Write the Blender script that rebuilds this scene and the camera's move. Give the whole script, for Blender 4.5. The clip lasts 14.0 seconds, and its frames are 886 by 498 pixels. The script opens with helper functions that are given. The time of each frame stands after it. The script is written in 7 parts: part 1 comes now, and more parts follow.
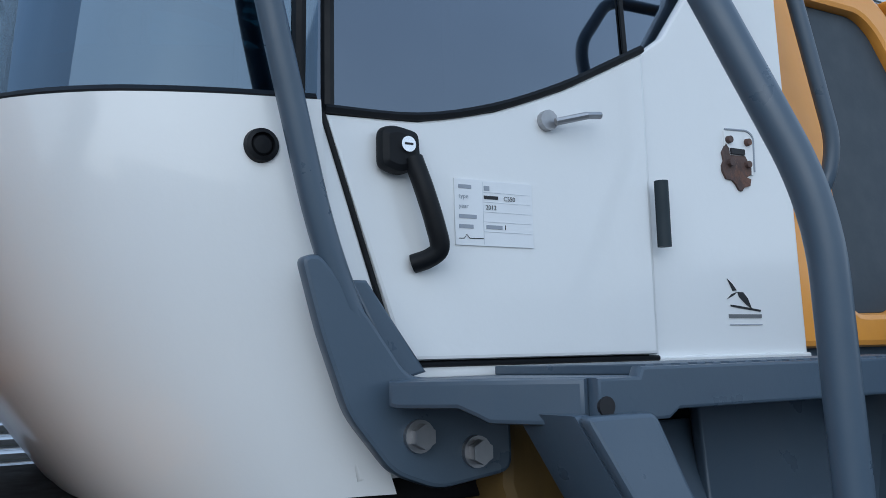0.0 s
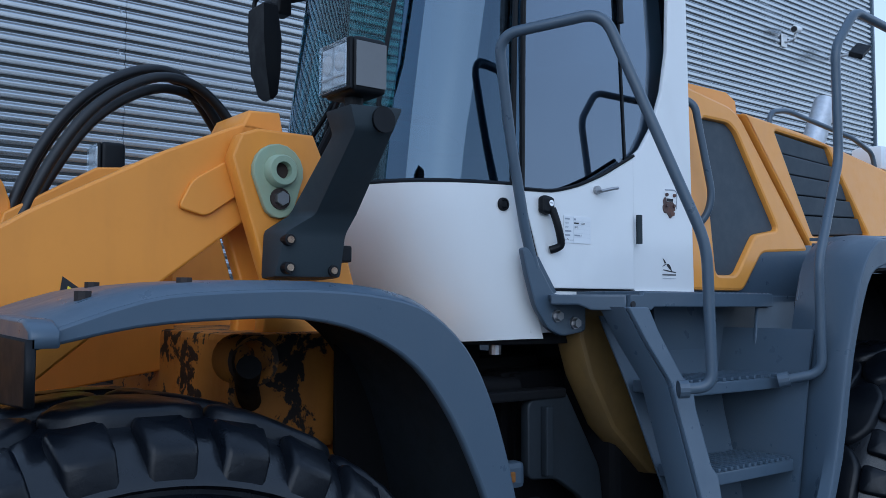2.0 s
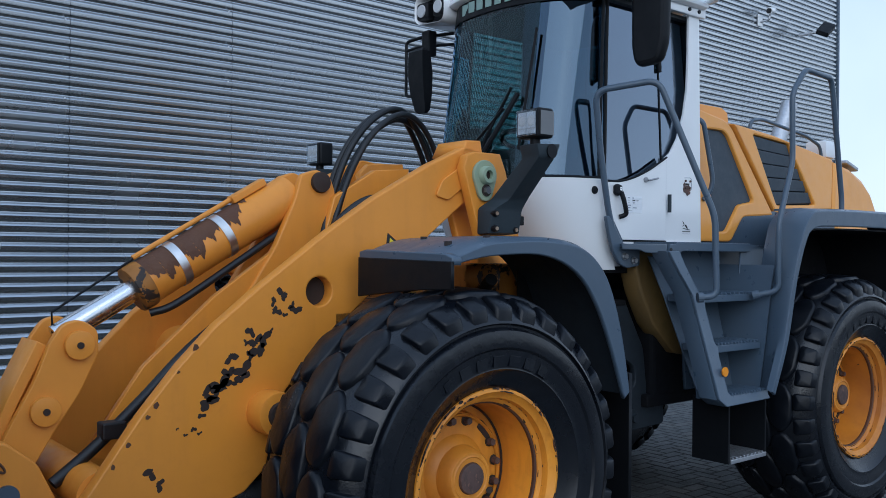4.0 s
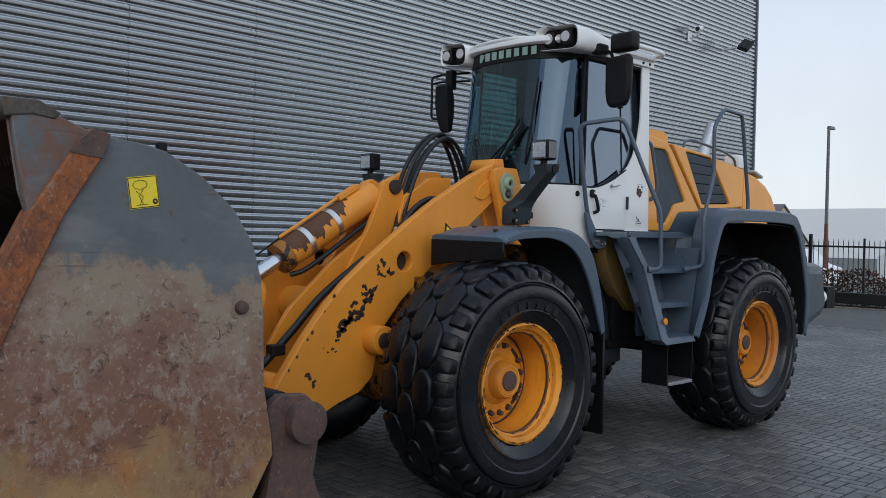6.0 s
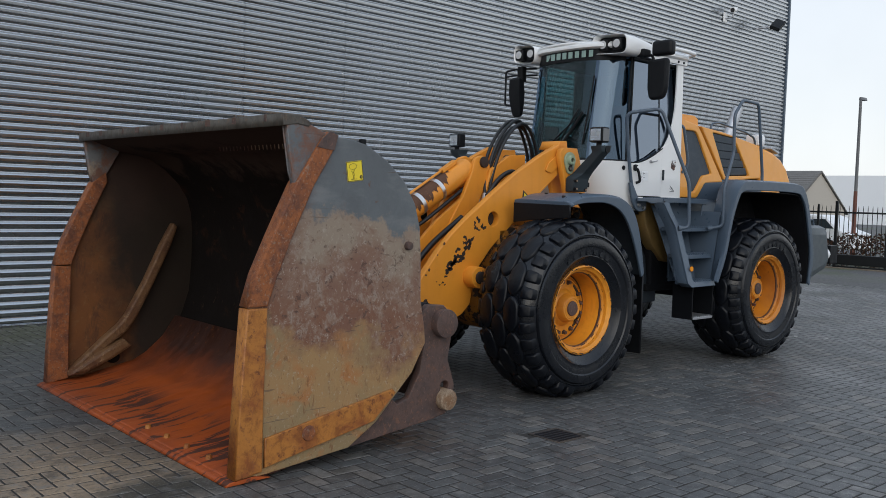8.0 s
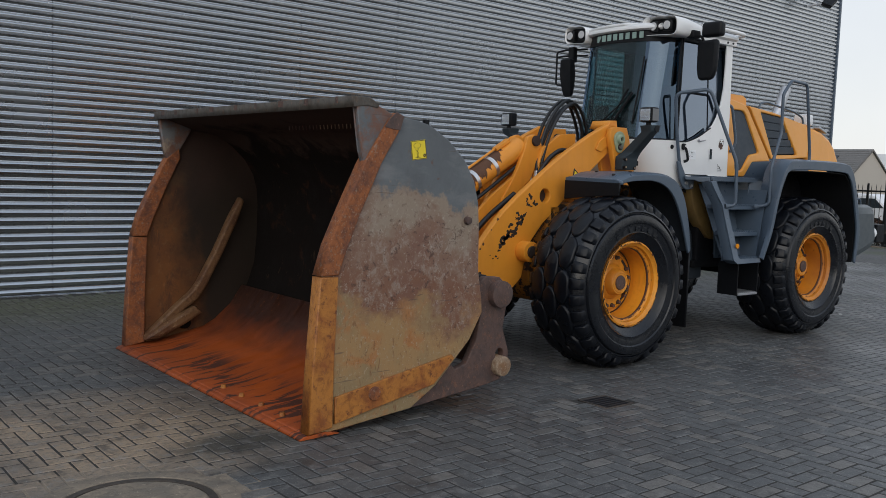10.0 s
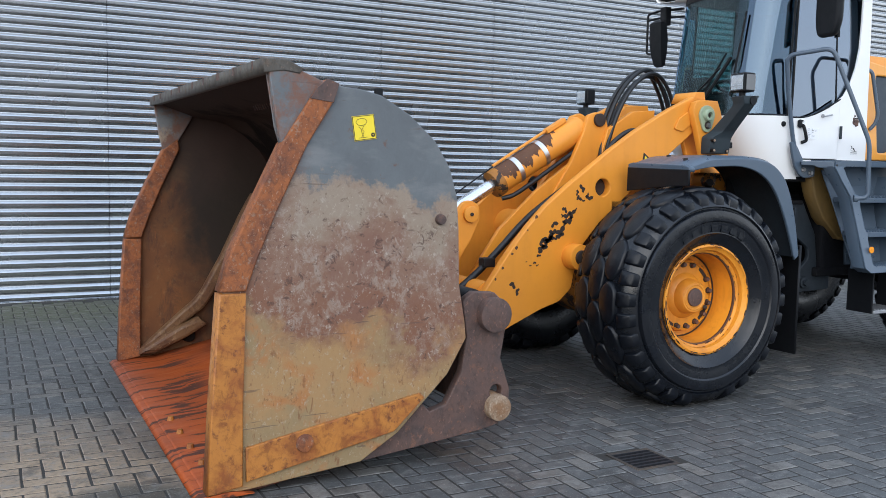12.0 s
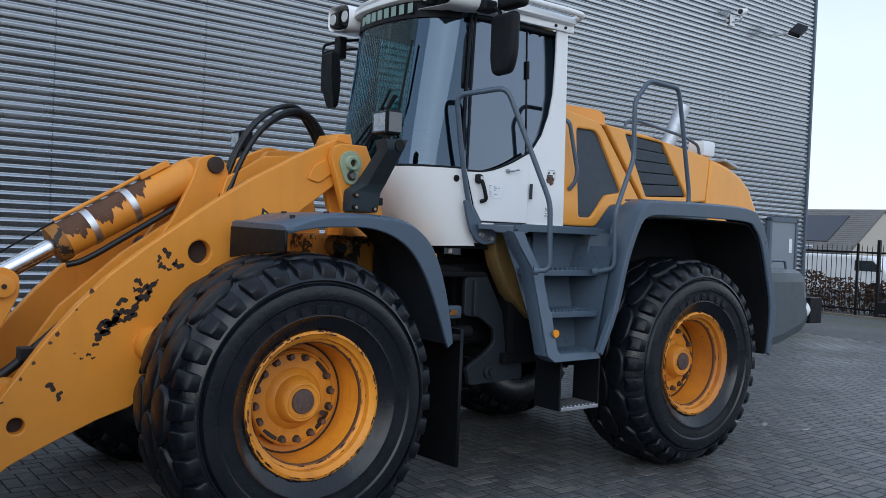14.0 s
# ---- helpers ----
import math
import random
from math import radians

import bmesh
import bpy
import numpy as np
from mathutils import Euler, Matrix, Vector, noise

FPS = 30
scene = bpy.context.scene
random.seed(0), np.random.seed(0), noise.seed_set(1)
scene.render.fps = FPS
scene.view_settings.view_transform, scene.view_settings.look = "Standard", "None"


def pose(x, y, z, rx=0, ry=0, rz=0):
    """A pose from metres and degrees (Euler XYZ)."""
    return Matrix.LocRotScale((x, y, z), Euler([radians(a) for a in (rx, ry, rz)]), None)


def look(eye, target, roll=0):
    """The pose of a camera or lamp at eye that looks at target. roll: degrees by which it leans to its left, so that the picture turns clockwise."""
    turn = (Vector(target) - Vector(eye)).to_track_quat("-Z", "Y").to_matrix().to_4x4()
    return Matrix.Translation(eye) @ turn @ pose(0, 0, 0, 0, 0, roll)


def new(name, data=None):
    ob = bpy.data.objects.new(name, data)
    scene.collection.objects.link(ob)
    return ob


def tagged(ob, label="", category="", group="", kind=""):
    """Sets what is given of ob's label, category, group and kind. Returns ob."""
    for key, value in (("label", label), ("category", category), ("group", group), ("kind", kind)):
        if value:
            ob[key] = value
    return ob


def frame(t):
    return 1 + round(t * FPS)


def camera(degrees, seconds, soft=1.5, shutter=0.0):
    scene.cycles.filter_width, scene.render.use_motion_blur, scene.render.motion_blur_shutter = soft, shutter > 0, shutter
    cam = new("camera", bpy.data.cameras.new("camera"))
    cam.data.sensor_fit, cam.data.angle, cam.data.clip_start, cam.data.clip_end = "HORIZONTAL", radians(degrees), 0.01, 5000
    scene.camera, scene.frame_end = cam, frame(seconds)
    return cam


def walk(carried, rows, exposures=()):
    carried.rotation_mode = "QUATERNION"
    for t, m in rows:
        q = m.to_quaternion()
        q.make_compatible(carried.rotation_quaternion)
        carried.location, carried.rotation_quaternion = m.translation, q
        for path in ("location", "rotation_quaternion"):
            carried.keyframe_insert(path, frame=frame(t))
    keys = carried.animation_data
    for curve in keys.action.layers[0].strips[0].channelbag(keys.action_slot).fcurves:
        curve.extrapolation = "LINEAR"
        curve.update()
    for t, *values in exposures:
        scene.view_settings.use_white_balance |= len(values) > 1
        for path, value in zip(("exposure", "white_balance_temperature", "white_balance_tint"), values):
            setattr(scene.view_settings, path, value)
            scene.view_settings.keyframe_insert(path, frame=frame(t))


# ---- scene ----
cam = camera(52.9, 14.0, soft=0.8)
EXPOSURES = [(0.0, 0.0, 5300, 5), (0.8, -0.14, 5080, 5), (1.5, -0.13, 4830, 7), (2.2, -0.12, 4850, 7), (3.0, -0.08, 5040, 7), (3.7, -0.09, 5070, 7), (5.8, -0.24, 5880, 9), (6.6, -0.16, 6000, 9), (7.7, -0.06, 6130, 9), (9.8, -0.24, 6300, 10),
             (10.1, -0.12, 6300, 10), (10.5, 0.42, 6150, 9), (11.0, 0.67, 6030, 9), (12.0, 0.78, 5870, 9), (12.6, 0.68, 5740, 10), (13.0, 0.20, 5720, 9), (13.5, 0.09, 5650, 8), (14.0, 0.03, 5600, 8)]
PATH = [
    (0, (0.021, 0.009, 1.754), (1.026, 1.72, 2.003), -1.6),
    (0.5, (-0.327, -0.246, 1.749), (0.765, 1.42, 1.933), -1.3),
    (1, (-0.69, -0.559, 1.714), (0.412, 1.102, 1.878), -0.6),
    (1.5, (-1.136, -0.848, 1.7), (0.017, 0.779, 1.84), -0.0),
    (2, (-1.585, -1.147, 1.701), (-0.367, 0.435, 1.823), 0.2),
    (2.5, (-2.015, -1.466, 1.699), (-0.794, 0.116, 1.778), 0.7),
    (3, (-2.512, -1.724, 1.686), (-1.258, -0.168, 1.746), 0.2),
    (3.5, (-2.987, -2.018, 1.671), (-1.731, -0.463, 1.713), 0.5),
    (3.7, (-3.182, -2.126, 1.682), (-1.927, -0.569, 1.7), 0.5),
    (5.8, (-5.155, -3.173, 1.664), (-3.77, -1.731, 1.652), 1.1),
    (6, (-5.336, -3.328, 1.667), (-3.95, -1.886, 1.639), 1.2),
    (6.5, (-5.768, -3.646, 1.653), (-4.392, -2.196, 1.583), 1.2),
    (7, (-6.195, -3.94, 1.652), (-4.843, -2.468, 1.573), 1.3),
    (7.5, (-6.621, -4.251, 1.664), (-5.291, -2.762, 1.555), 1.7),
    (7.7, (-6.795, -4.351, 1.659), (-5.47, -2.857, 1.548), 1.7),
    (8.4, (-7.265, -4.679, 1.669), (-5.917, -3.213, 1.556), 1.9),
    (9.1, (-7.500, -4.857, 1.681), (-6.100, -3.434, 1.577), 2.2),
    (9.8, (-7.419, -4.789, 1.679), (-6.09, -3.3, 1.543), 2.3),
    (10, (-7.34, -4.694, 1.664), (-6.082, -3.147, 1.496), 2.1),
    (10.5, (-7.003, -4.516, 1.649), (-5.946, -2.834, 1.418), 0.8),
    (11, (-6.52, -4.445, 1.644), (-5.595, -2.688, 1.406), 0.4),
    (11.5, (-6.01, -4.307, 1.624), (-5.104, -2.539, 1.397), 0.7),
    (12, (-5.488, -4.225, 1.635), (-4.575, -2.456, 1.448), 1.2),
    (12.5, (-4.957, -4.118, 1.668), (-3.949, -2.394, 1.56), 2.3),
    (13, (-4.437, -3.967, 1.708), (-3.256, -2.353, 1.689), 2.3),
    (13.5, (-3.888, -3.835, 1.707), (-2.669, -2.248, 1.695), 1.7),
    (14, (-3.349, -3.629, 1.658), (-2.125, -2.047, 1.623), 2.4),
]
walk(cam, [(t, look(eye, target, roll)) for t, eye, target, roll in PATH],
     exposures=EXPOSURES)

# ---- world and light ----
world = bpy.data.worlds.new("sky")
scene.world = world
world.use_nodes = True
wn, wl = world.node_tree.nodes, world.node_tree.links
wn.clear()
w_out = wn.new("ShaderNodeOutputWorld")
w_bg = wn.new("ShaderNodeBackground")
w_sky = wn.new("ShaderNodeTexSky")
w_sky.sky_type = "NISHITA"
w_sky.sun_disc = False
w_sky.sun_elevation, w_sky.sun_rotation = radians(24), radians(215)
w_sky.air_density, w_sky.dust_density, w_sky.ozone_density = 1.0, 2.0, 1.5
w_scale = wn.new("ShaderNodeMixRGB")
w_scale.blend_type = "MULTIPLY"
w_scale.inputs["Fac"].default_value = 1.0
w_scale.inputs["Color2"].default_value = (0.08, 0.08, 0.08, 1)
# thin high cloud veils the sky
w_mix = wn.new("ShaderNodeMixRGB")
w_noise = wn.new("ShaderNodeTexNoise")
w_noise.inputs["Scale"].default_value = 2.2
w_noise.inputs["Detail"].default_value = 5
w_map = wn.new("ShaderNodeMapRange")
w_map.inputs["From Min"].default_value, w_map.inputs["From Max"].default_value = 0.3, 0.7
w_map.inputs["To Min"].default_value, w_map.inputs["To Max"].default_value = 0.65, 0.92
w_co = wn.new("ShaderNodeTexCoord")
w_sep, w_up, w_veil = wn.new("ShaderNodeSeparateXYZ"), wn.new("ShaderNodeMapRange"), wn.new("ShaderNodeMixRGB")
w_up.inputs["From Min"].default_value, w_up.inputs["From Max"].default_value = 0.04, 0.6
w_veil.inputs["Color1"].default_value = (1.22, 1.21, 1.17, 1)
w_veil.inputs["Color2"].default_value = (0.80, 0.90, 1.05, 1)
wl.new(w_co.outputs["Generated"], w_sep.inputs[0])
wl.new(w_sep.outputs["Z"], w_up.inputs["Value"])
wl.new(w_up.outputs["Result"], w_veil.inputs["Fac"])
wl.new(w_veil.outputs["Color"], w_mix.inputs["Color2"])
wl.new(w_co.outputs["Generated"], w_noise.inputs["Vector"])
wl.new(w_noise.outputs["Fac"], w_map.inputs["Value"])
wl.new(w_map.outputs["Result"], w_mix.inputs["Fac"])
wl.new(w_sky.outputs["Color"], w_scale.inputs["Color1"])
wl.new(w_scale.outputs["Color"], w_mix.inputs["Color1"])
wl.new(w_mix.outputs["Color"], w_bg.inputs["Color"])
w_bg.inputs["Strength"].default_value = 1.0
wl.new(w_bg.outputs["Background"], w_out.inputs["Surface"])

sun_data = bpy.data.lights.new("sun", "SUN")
sun_data.energy, sun_data.angle, sun_data.color = 0.95, radians(60), (1.0, 0.91, 0.80)
sun = new("sun", sun_data)
sun.matrix_world = look((-20, -28, 16), (0, 0, 0))


# ---- materials ----
def col(c):
    return (*c, 1.0)


class Mat:
    """A node material made in steps."""

    def __init__(self, name, base, rough=0.5, metal=0.0, coat=0.0):
        self.m = bpy.data.materials.new(name)
        self.m.use_nodes = True
        self.n, self.l = self.m.node_tree.nodes, self.m.node_tree.links
        self.b = self.n["Principled BSDF"]
        self.b.inputs["Roughness"].default_value = rough
        self.b.inputs["Metallic"].default_value = metal
        self.b.inputs["Coat Weight"].default_value = coat
        self.b.inputs["Base Color"].default_value = col(base)
        rgb = self.n.new("ShaderNodeRGB")
        rgb.outputs[0].default_value = col(base)
        self.c = rgb.outputs[0]
        geo = self.n.new("ShaderNodeNewGeometry")
        self.pos = geo.outputs["Position"]
        self.island = geo.outputs["Random Per Island"]
        self.bump_in = None

    def noise(self, scale, detail=4, rough=0.6, stretch=None, dist=0.0):
        t = self.n.new("ShaderNodeTexNoise")
        t.inputs["Scale"].default_value = scale
        t.inputs["Detail"].default_value = detail
        t.inputs["Roughness"].default_value = rough
        t.inputs["Distortion"].default_value = dist
        v = self.pos
        if stretch:
            mp = self.n.new("ShaderNodeMapping")
            mp.inputs["Scale"].default_value = stretch
            self.l.new(v, mp.inputs["Vector"])
            v = mp.outputs["Vector"]
        self.l.new(v, t.inputs["Vector"])
        return t.outputs["Fac"]

    def ramp(self, fac, a, b, lo=0.0, hi=1.0):
        r = self.n.new("ShaderNodeMapRange")
        r.clamp = True
        for k, v in (("From Min", a), ("From Max", b), ("To Min", lo), ("To Max", hi)):
            r.inputs[k].default_value = v
        self.l.new(fac, r.inputs["Value"])
        return r.outputs["Result"]

    def calc(self, op, a, b):
        m = self.n.new("ShaderNodeMath")
        m.operation = op
        for i, v in ((0, a), (1, b)):
            if isinstance(v, (int, float)):
                m.inputs[i].default_value = v
            else:
                self.l.new(v, m.inputs[i])
        return m.outputs[0]

    def axis(self, k):
        s = self.n.new("ShaderNodeSeparateXYZ")
        self.l.new(self.pos, s.inputs[0])
        return s.outputs[k]

    def blend(self, fac, color, kind="MIX"):
        x = self.n.new("ShaderNodeMixRGB")
        x.blend_type = kind
        if isinstance(fac, (int, float)):
            x.inputs["Fac"].default_value = fac
        else:
            self.l.new(fac, x.inputs["Fac"])
        self.l.new(self.c, x.inputs["Color1"])
        if isinstance(color, tuple):
            x.inputs["Color2"].default_value = col(color)
        else:
            self.l.new(color, x.inputs["Color2"])
        self.c = x.outputs["Color"]
        return self

    def rough(self, fac, a, b):
        self.l.new(self.ramp(fac, 0.3, 0.7, a, b), self.b.inputs["Roughness"])
        return self

    def bump(self, fac, strength, dist=0.01):
        bn = self.n.new("ShaderNodeBump")
        bn.inputs["Strength"].default_value = strength
        bn.inputs["Distance"].default_value = dist
        self.l.new(fac, bn.inputs["Height"])
        if self.bump_in is not None:
            self.l.new(self.bump_in, bn.inputs["Normal"])
        self.bump_in = bn.outputs["Normal"]
        return self

    def done(self):
        self.l.new(self.c, self.b.inputs["Base Color"])
        if self.bump_in is not None:
            self.l.new(self.bump_in, self.b.inputs["Normal"])
        return self.m


def paint(name, base, dirt, rough=0.45, chips=None, chip_level=0.72, dirt_amt=0.5, coat=0.0, spec=0.5, spread=0.2):
    k = Mat(name, base, rough, 0.0, coat)
    k.b.inputs["Specular IOR Level"].default_value = spec
    big = k.noise(1.3, 5)
    fine = k.noise(14, 6)
    streak = k.noise(3.0, 5, 0.6, (2.5, 2.5, 0.35))
    k.blend(k.ramp(big, 0.35, 0.75, 0.0, dirt_amt), dirt)
    k.blend(k.ramp(streak, 0.5, 0.8, 0.0, dirt_amt * 0.8), dirt)
    k.blend(k.ramp(fine, 0.55, 0.8, 0.0, dirt_amt * 0.4), dirt)
    if chips:
        c = k.noise(9, 8, 0.65, None, 0.4)
        k.blend(k.ramp(c, chip_level, chip_level + 0.02), chips)
    k.rough(fine, rough - spread * 0.3, rough + spread * 0.7)
    k.bump(k.noise(60, 3), 0.06, 0.004)
    return k.done()


M_YELLOW = paint("yellow_machine_paint", (0.80, 0.310, 0.028), (0.50, 0.19, 0.025), 0.42, (0.07, 0.035, 0.02), 0.80, 0.4)
M_RIM = paint("orange_yellow_rim_paint", (0.84, 0.335, 0.020), (0.34, 0.105, 0.018), 0.42, (0.05, 0.022, 0.014), 0.685, 0.85)
M_ORANGE = paint("yellow_cover_paint", (0.80, 0.345, 0.045), (0.62, 0.27, 0.06), 0.36, None, 0, 0.35, 0.2)
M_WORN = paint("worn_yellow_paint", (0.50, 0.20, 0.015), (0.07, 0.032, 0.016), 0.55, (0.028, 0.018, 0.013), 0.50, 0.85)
M_SLATE = paint("slate_grey_paint", (0.070, 0.101, 0.142), (0.098, 0.118, 0.144), 0.31, (0.16, 0.15, 0.14), 0.80, 0.35)
M_DARK = paint("dark_grey_plastic", (0.026, 0.037, 0.045), (0.035, 0.037, 0.04), 0.55, None, 0, 0.35, 0.0, 0.3)
M_BLACK = paint("black_rubber_part", (0.005, 0.006, 0.008), (0.010, 0.011, 0.013), 0.5, None, 0, 0.35, 0.0, 0.25)
M_WHITE = paint("white_cab_paint", (0.82, 0.83, 0.83), (0.68, 0.66, 0.61), 0.24, None, 0, 0.10, 0.4, 0.5, 0.04)
M_INSET = paint("grey_panel_mesh", (0.042, 0.056, 0.072), (0.060, 0.066, 0.075), 0.6, None, 0, 0.4)
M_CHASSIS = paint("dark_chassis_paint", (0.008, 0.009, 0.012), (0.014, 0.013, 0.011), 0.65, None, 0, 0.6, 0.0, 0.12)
M_GRIMY = paint("grease_blackened_yellow", (0.55, 0.22, 0.022), (0.20, 0.08, 0.016), 0.55, (0.014, 0.011, 0.010), 0.54, 0.8)
# slate darkened to paint in the shade under the cab and the fenders
M_JOINT = paint("shaded_slate_paint", (0.024, 0.032, 0.042), (0.015, 0.017, 0.019), 0.5, None, 0, 0.6, 0.0, 0.35)
M_TAN = paint("dirty_tan_paint", (0.24, 0.150, 0.045), (0.10, 0.072, 0.036), 0.5, None, 0, 0.7)
M_GREEN = paint("pale_green_primer", (0.28, 0.40, 0.30), (0.42, 0.30, 0.10), 0.5, None, 0, 0.5)
M_CHIP = paint("bare_rusted_patch", (0.022, 0.016, 0.014), (0.07, 0.035, 0.02), 0.7)
M_RUSTPATCH = paint("brown_rust_patch", (0.085, 0.038, 0.022), (0.15, 0.07, 0.03), 0.75)
M_ROOF = paint("grey_roof_tile", (0.16, 0.15, 0.14), (0.10, 0.10, 0.09), 0.7)


def metal(name, base, rough, var=0.3):
    k = Mat(name, base, rough, 1.0)
    f = k.noise(25, 5)
    k.blend(k.ramp(f, 0.4, 0.8, 0, var), tuple(x * 0.5 for x in base))
    k.rough(f, rough, rough + 0.2)
    return k.done()


M_STEEL = metal("worn_steel", (0.45, 0.45, 0.46), 0.35)
M_CHROME = metal("chromed_rod", (0.75, 0.76, 0.78), 0.12, 0.1)
M_BAND = metal("bright_clamp_steel", (0.72, 0.72, 0.72), 0.3)
M_GREYMETAL = metal("galvanised_bracket", (0.55, 0.56, 0.58), 0.4)


def rubber(name, shine, r0, r1):
    k = Mat(name, (0.0036, 0.0048, 0.0078), 0.45)
    k.b.inputs["Specular IOR Level"].default_value = shine
    f = k.noise(11, 6)
    k.blend(k.ramp(f, 0.5, 0.8, 0, 0.7), (0.008, 0.010, 0.015))
    k.blend(k.ramp(k.noise(3.2, 5), 0.55, 0.75, 0, 0.4), (0.012, 0.014, 0.018))
    k.rough(k.noise(5, 5), r0, r1)
    k.bump(k.noise(45, 4), 0.2, 0.005)
    return k.done()


M_TYRE = rubber("tyre_sidewall_rubber", 0.5, 0.12, 0.42)
M_TREAD = rubber("worn_tread_rubber", 0.30, 0.22, 0.52)


def bucket_outer():
    """Grey paint above, white corrosion and brown rust below it, tan scrape along the foot."""
    k = Mat("weathered_bucket_steel", (0.124, 0.138, 0.148), 0.5)
    z = k.axis("Z")
    w = k.calc("MULTIPLY", k.calc("SUBTRACT", k.noise(2.1, 8, 0.7), 0.5), 1.15)
    zz = k.calc("ADD", k.calc("ADD", z, w), k.calc("MULTIPLY", k.calc("ADD", k.axis("X"), 3.9), 0.22))
    k.blend(k.ramp(k.noise(1.9, 5), 0.42, 0.66, 0, 0.7), (0.085, 0.092, 0.100))
    k.blend(k.ramp(k.noise(3.4, 6, 0.62, (0.6, 1, 1.5)), 0.54, 0.70, 0, 0.5), (0.23, 0.235, 0.235))
    # rust blooms towards the lip and scattered over the grey
    lip = k.ramp(k.calc("ADD", k.axis("X"), k.calc("MULTIPLY", k.calc("SUBTRACT", k.noise(3.6, 6), 0.5), 0.9)), -3.95, -4.15)
    k.blend(k.calc("MULTIPLY", lip, k.ramp(k.noise(8, 7, 0.7), 0.42, 0.58, 0, 0.9)), (0.165, 0.075, 0.045))
    k.blend(k.ramp(k.noise(6.5, 8, 0.72), 0.63, 0.68, 0, 0.7), (0.13, 0.065, 0.042))
    k.blend(k.ramp(zz, 1.61, 1.55), (0.268, 0.21, 0.156))
    k.blend(k.ramp(zz, 1.44, 1.26), (0.200, 0.112, 0.074))
    k.blend(k.ramp(zz, 1.10, 0.94), (0.185, 0.085, 0.048))
    sp = k.noise(17, 9, 0.8, (1.0, 1.0, 0.8), 0.5)
    fl = k.noise(46, 8, 0.8, (1.0, 1.0, 0.8), 0.4)
    band = k.calc("MULTIPLY", k.ramp(zz, 1.62, 1.40), k.ramp(zz, 0.62, 0.84))
    rust = k.ramp(k.noise(2.3, 7, 0.68, None, 0.5), 0.50, 0.60)
    k.blend(k.calc("MULTIPLY", k.calc("MULTIPLY", rust, 0.60), band), (0.175, 0.085, 0.058))
    pale = k.ramp(k.noise(3.1, 7, 0.68, None, 0.6), 0.46, 0.58)
    k.blend(k.calc("MULTIPLY", k.calc("MULTIPLY", k.ramp(sp, 0.48, 0.58, 0, 0.62), pale), band), (0.34, 0.285, 0.235))
    k.blend(k.calc("MULTIPLY", k.ramp(fl, 0.565, 0.62, 0, 0.62), band), (0.44, 0.39, 0.335))
    k.blend(k.calc("MULTIPLY", k.ramp(k.noise(21, 7, 0.75, None, 0.8), 0.56, 0.62, 0, 0.85), band), (0.075, 0.038, 0.028))
    # tan scrape with rust runs
    foot = k.ramp(zz, 0.84, 0.66)
    k.blend(foot, (0.33, 0.200, 0.085))
    k.blend(k.calc("MULTIPLY", k.ramp(k.noise(2.4, 6, 0.6), 0.44, 0.58, 0, 0.85), foot), (0.245, 0.180, 0.092))
    k.blend(k.calc("MULTIPLY", k.ramp(k.noise(3.3, 7, 0.65, None, 0.5), 0.52, 0.62, 0, 0.75), foot), (0.36, 0.140, 0.040))
    k.blend(k.calc("MULTIPLY", k.ramp(k.noise(30, 6, 0.7, (1.4, 1, 0.45), 0.6), 0.57, 0.64, 0, 0.7), foot), (0.17, 0.066, 0.024))
    k.blend(k.calc("MULTIPLY", k.ramp(k.noise(38, 8, 0.8, (1, 1, 0.8), 0.3), 0.56, 0.61, 0, 0.6), foot), (0.38, 0.31, 0.22))
    k.blend(k.calc("MULTIPLY", k.ramp(k.noise(19, 8, 0.78, (1, 1, 0.6), 0.4), 0.60, 0.65, 0, 0.7), foot), (0.12, 0.045, 0.020))
    # long scratches
    sc = k.noise(3.0, 3, 0.5, (1.2, 1.0, 14.0), 0.6)
    k.blend(k.ramp(sc, 0.685, 0.70, 0, 0.6), (0.09, 0.055, 0.045))
    k.rough(sp, 0.34, 0.8)
    k.bump(sp, 0.4, 0.006)
    k.bump(fl, 0.25, 0.003)
    return k.done()


def rusty(name, base, other, third, rough=0.75, scale=6.0):
    k = Mat(name, base, rough)
    a, b = k.noise(scale, 7, 0.65, None, 0.5), k.noise(scale * 3.4, 6, 0.7)
    k.blend(k.ramp(a, 0.45, 0.62), other)
    k.blend(k.ramp(b, 0.56, 0.66, 0, 0.9), third)
    k.blend(k.ramp(k.noise(scale * 4.6, 8, 0.75, (1, 1, 0.7), 0.5), 0.50, 0.60, 0, 0.55), tuple(v * 0.6 for v in other))
    k.rough(b, rough - 0.15, rough + 0.15)
    k.blend(k.ramp(k.noise(scale * 9, 5, 0.7, (1, 1, 0.6)), 0.60, 0.66, 0, 0.55), tuple(min(1, v * 1.5 + 0.02) for v in third))
    k.bump(b, 0.35, 0.006)
    return k.done()


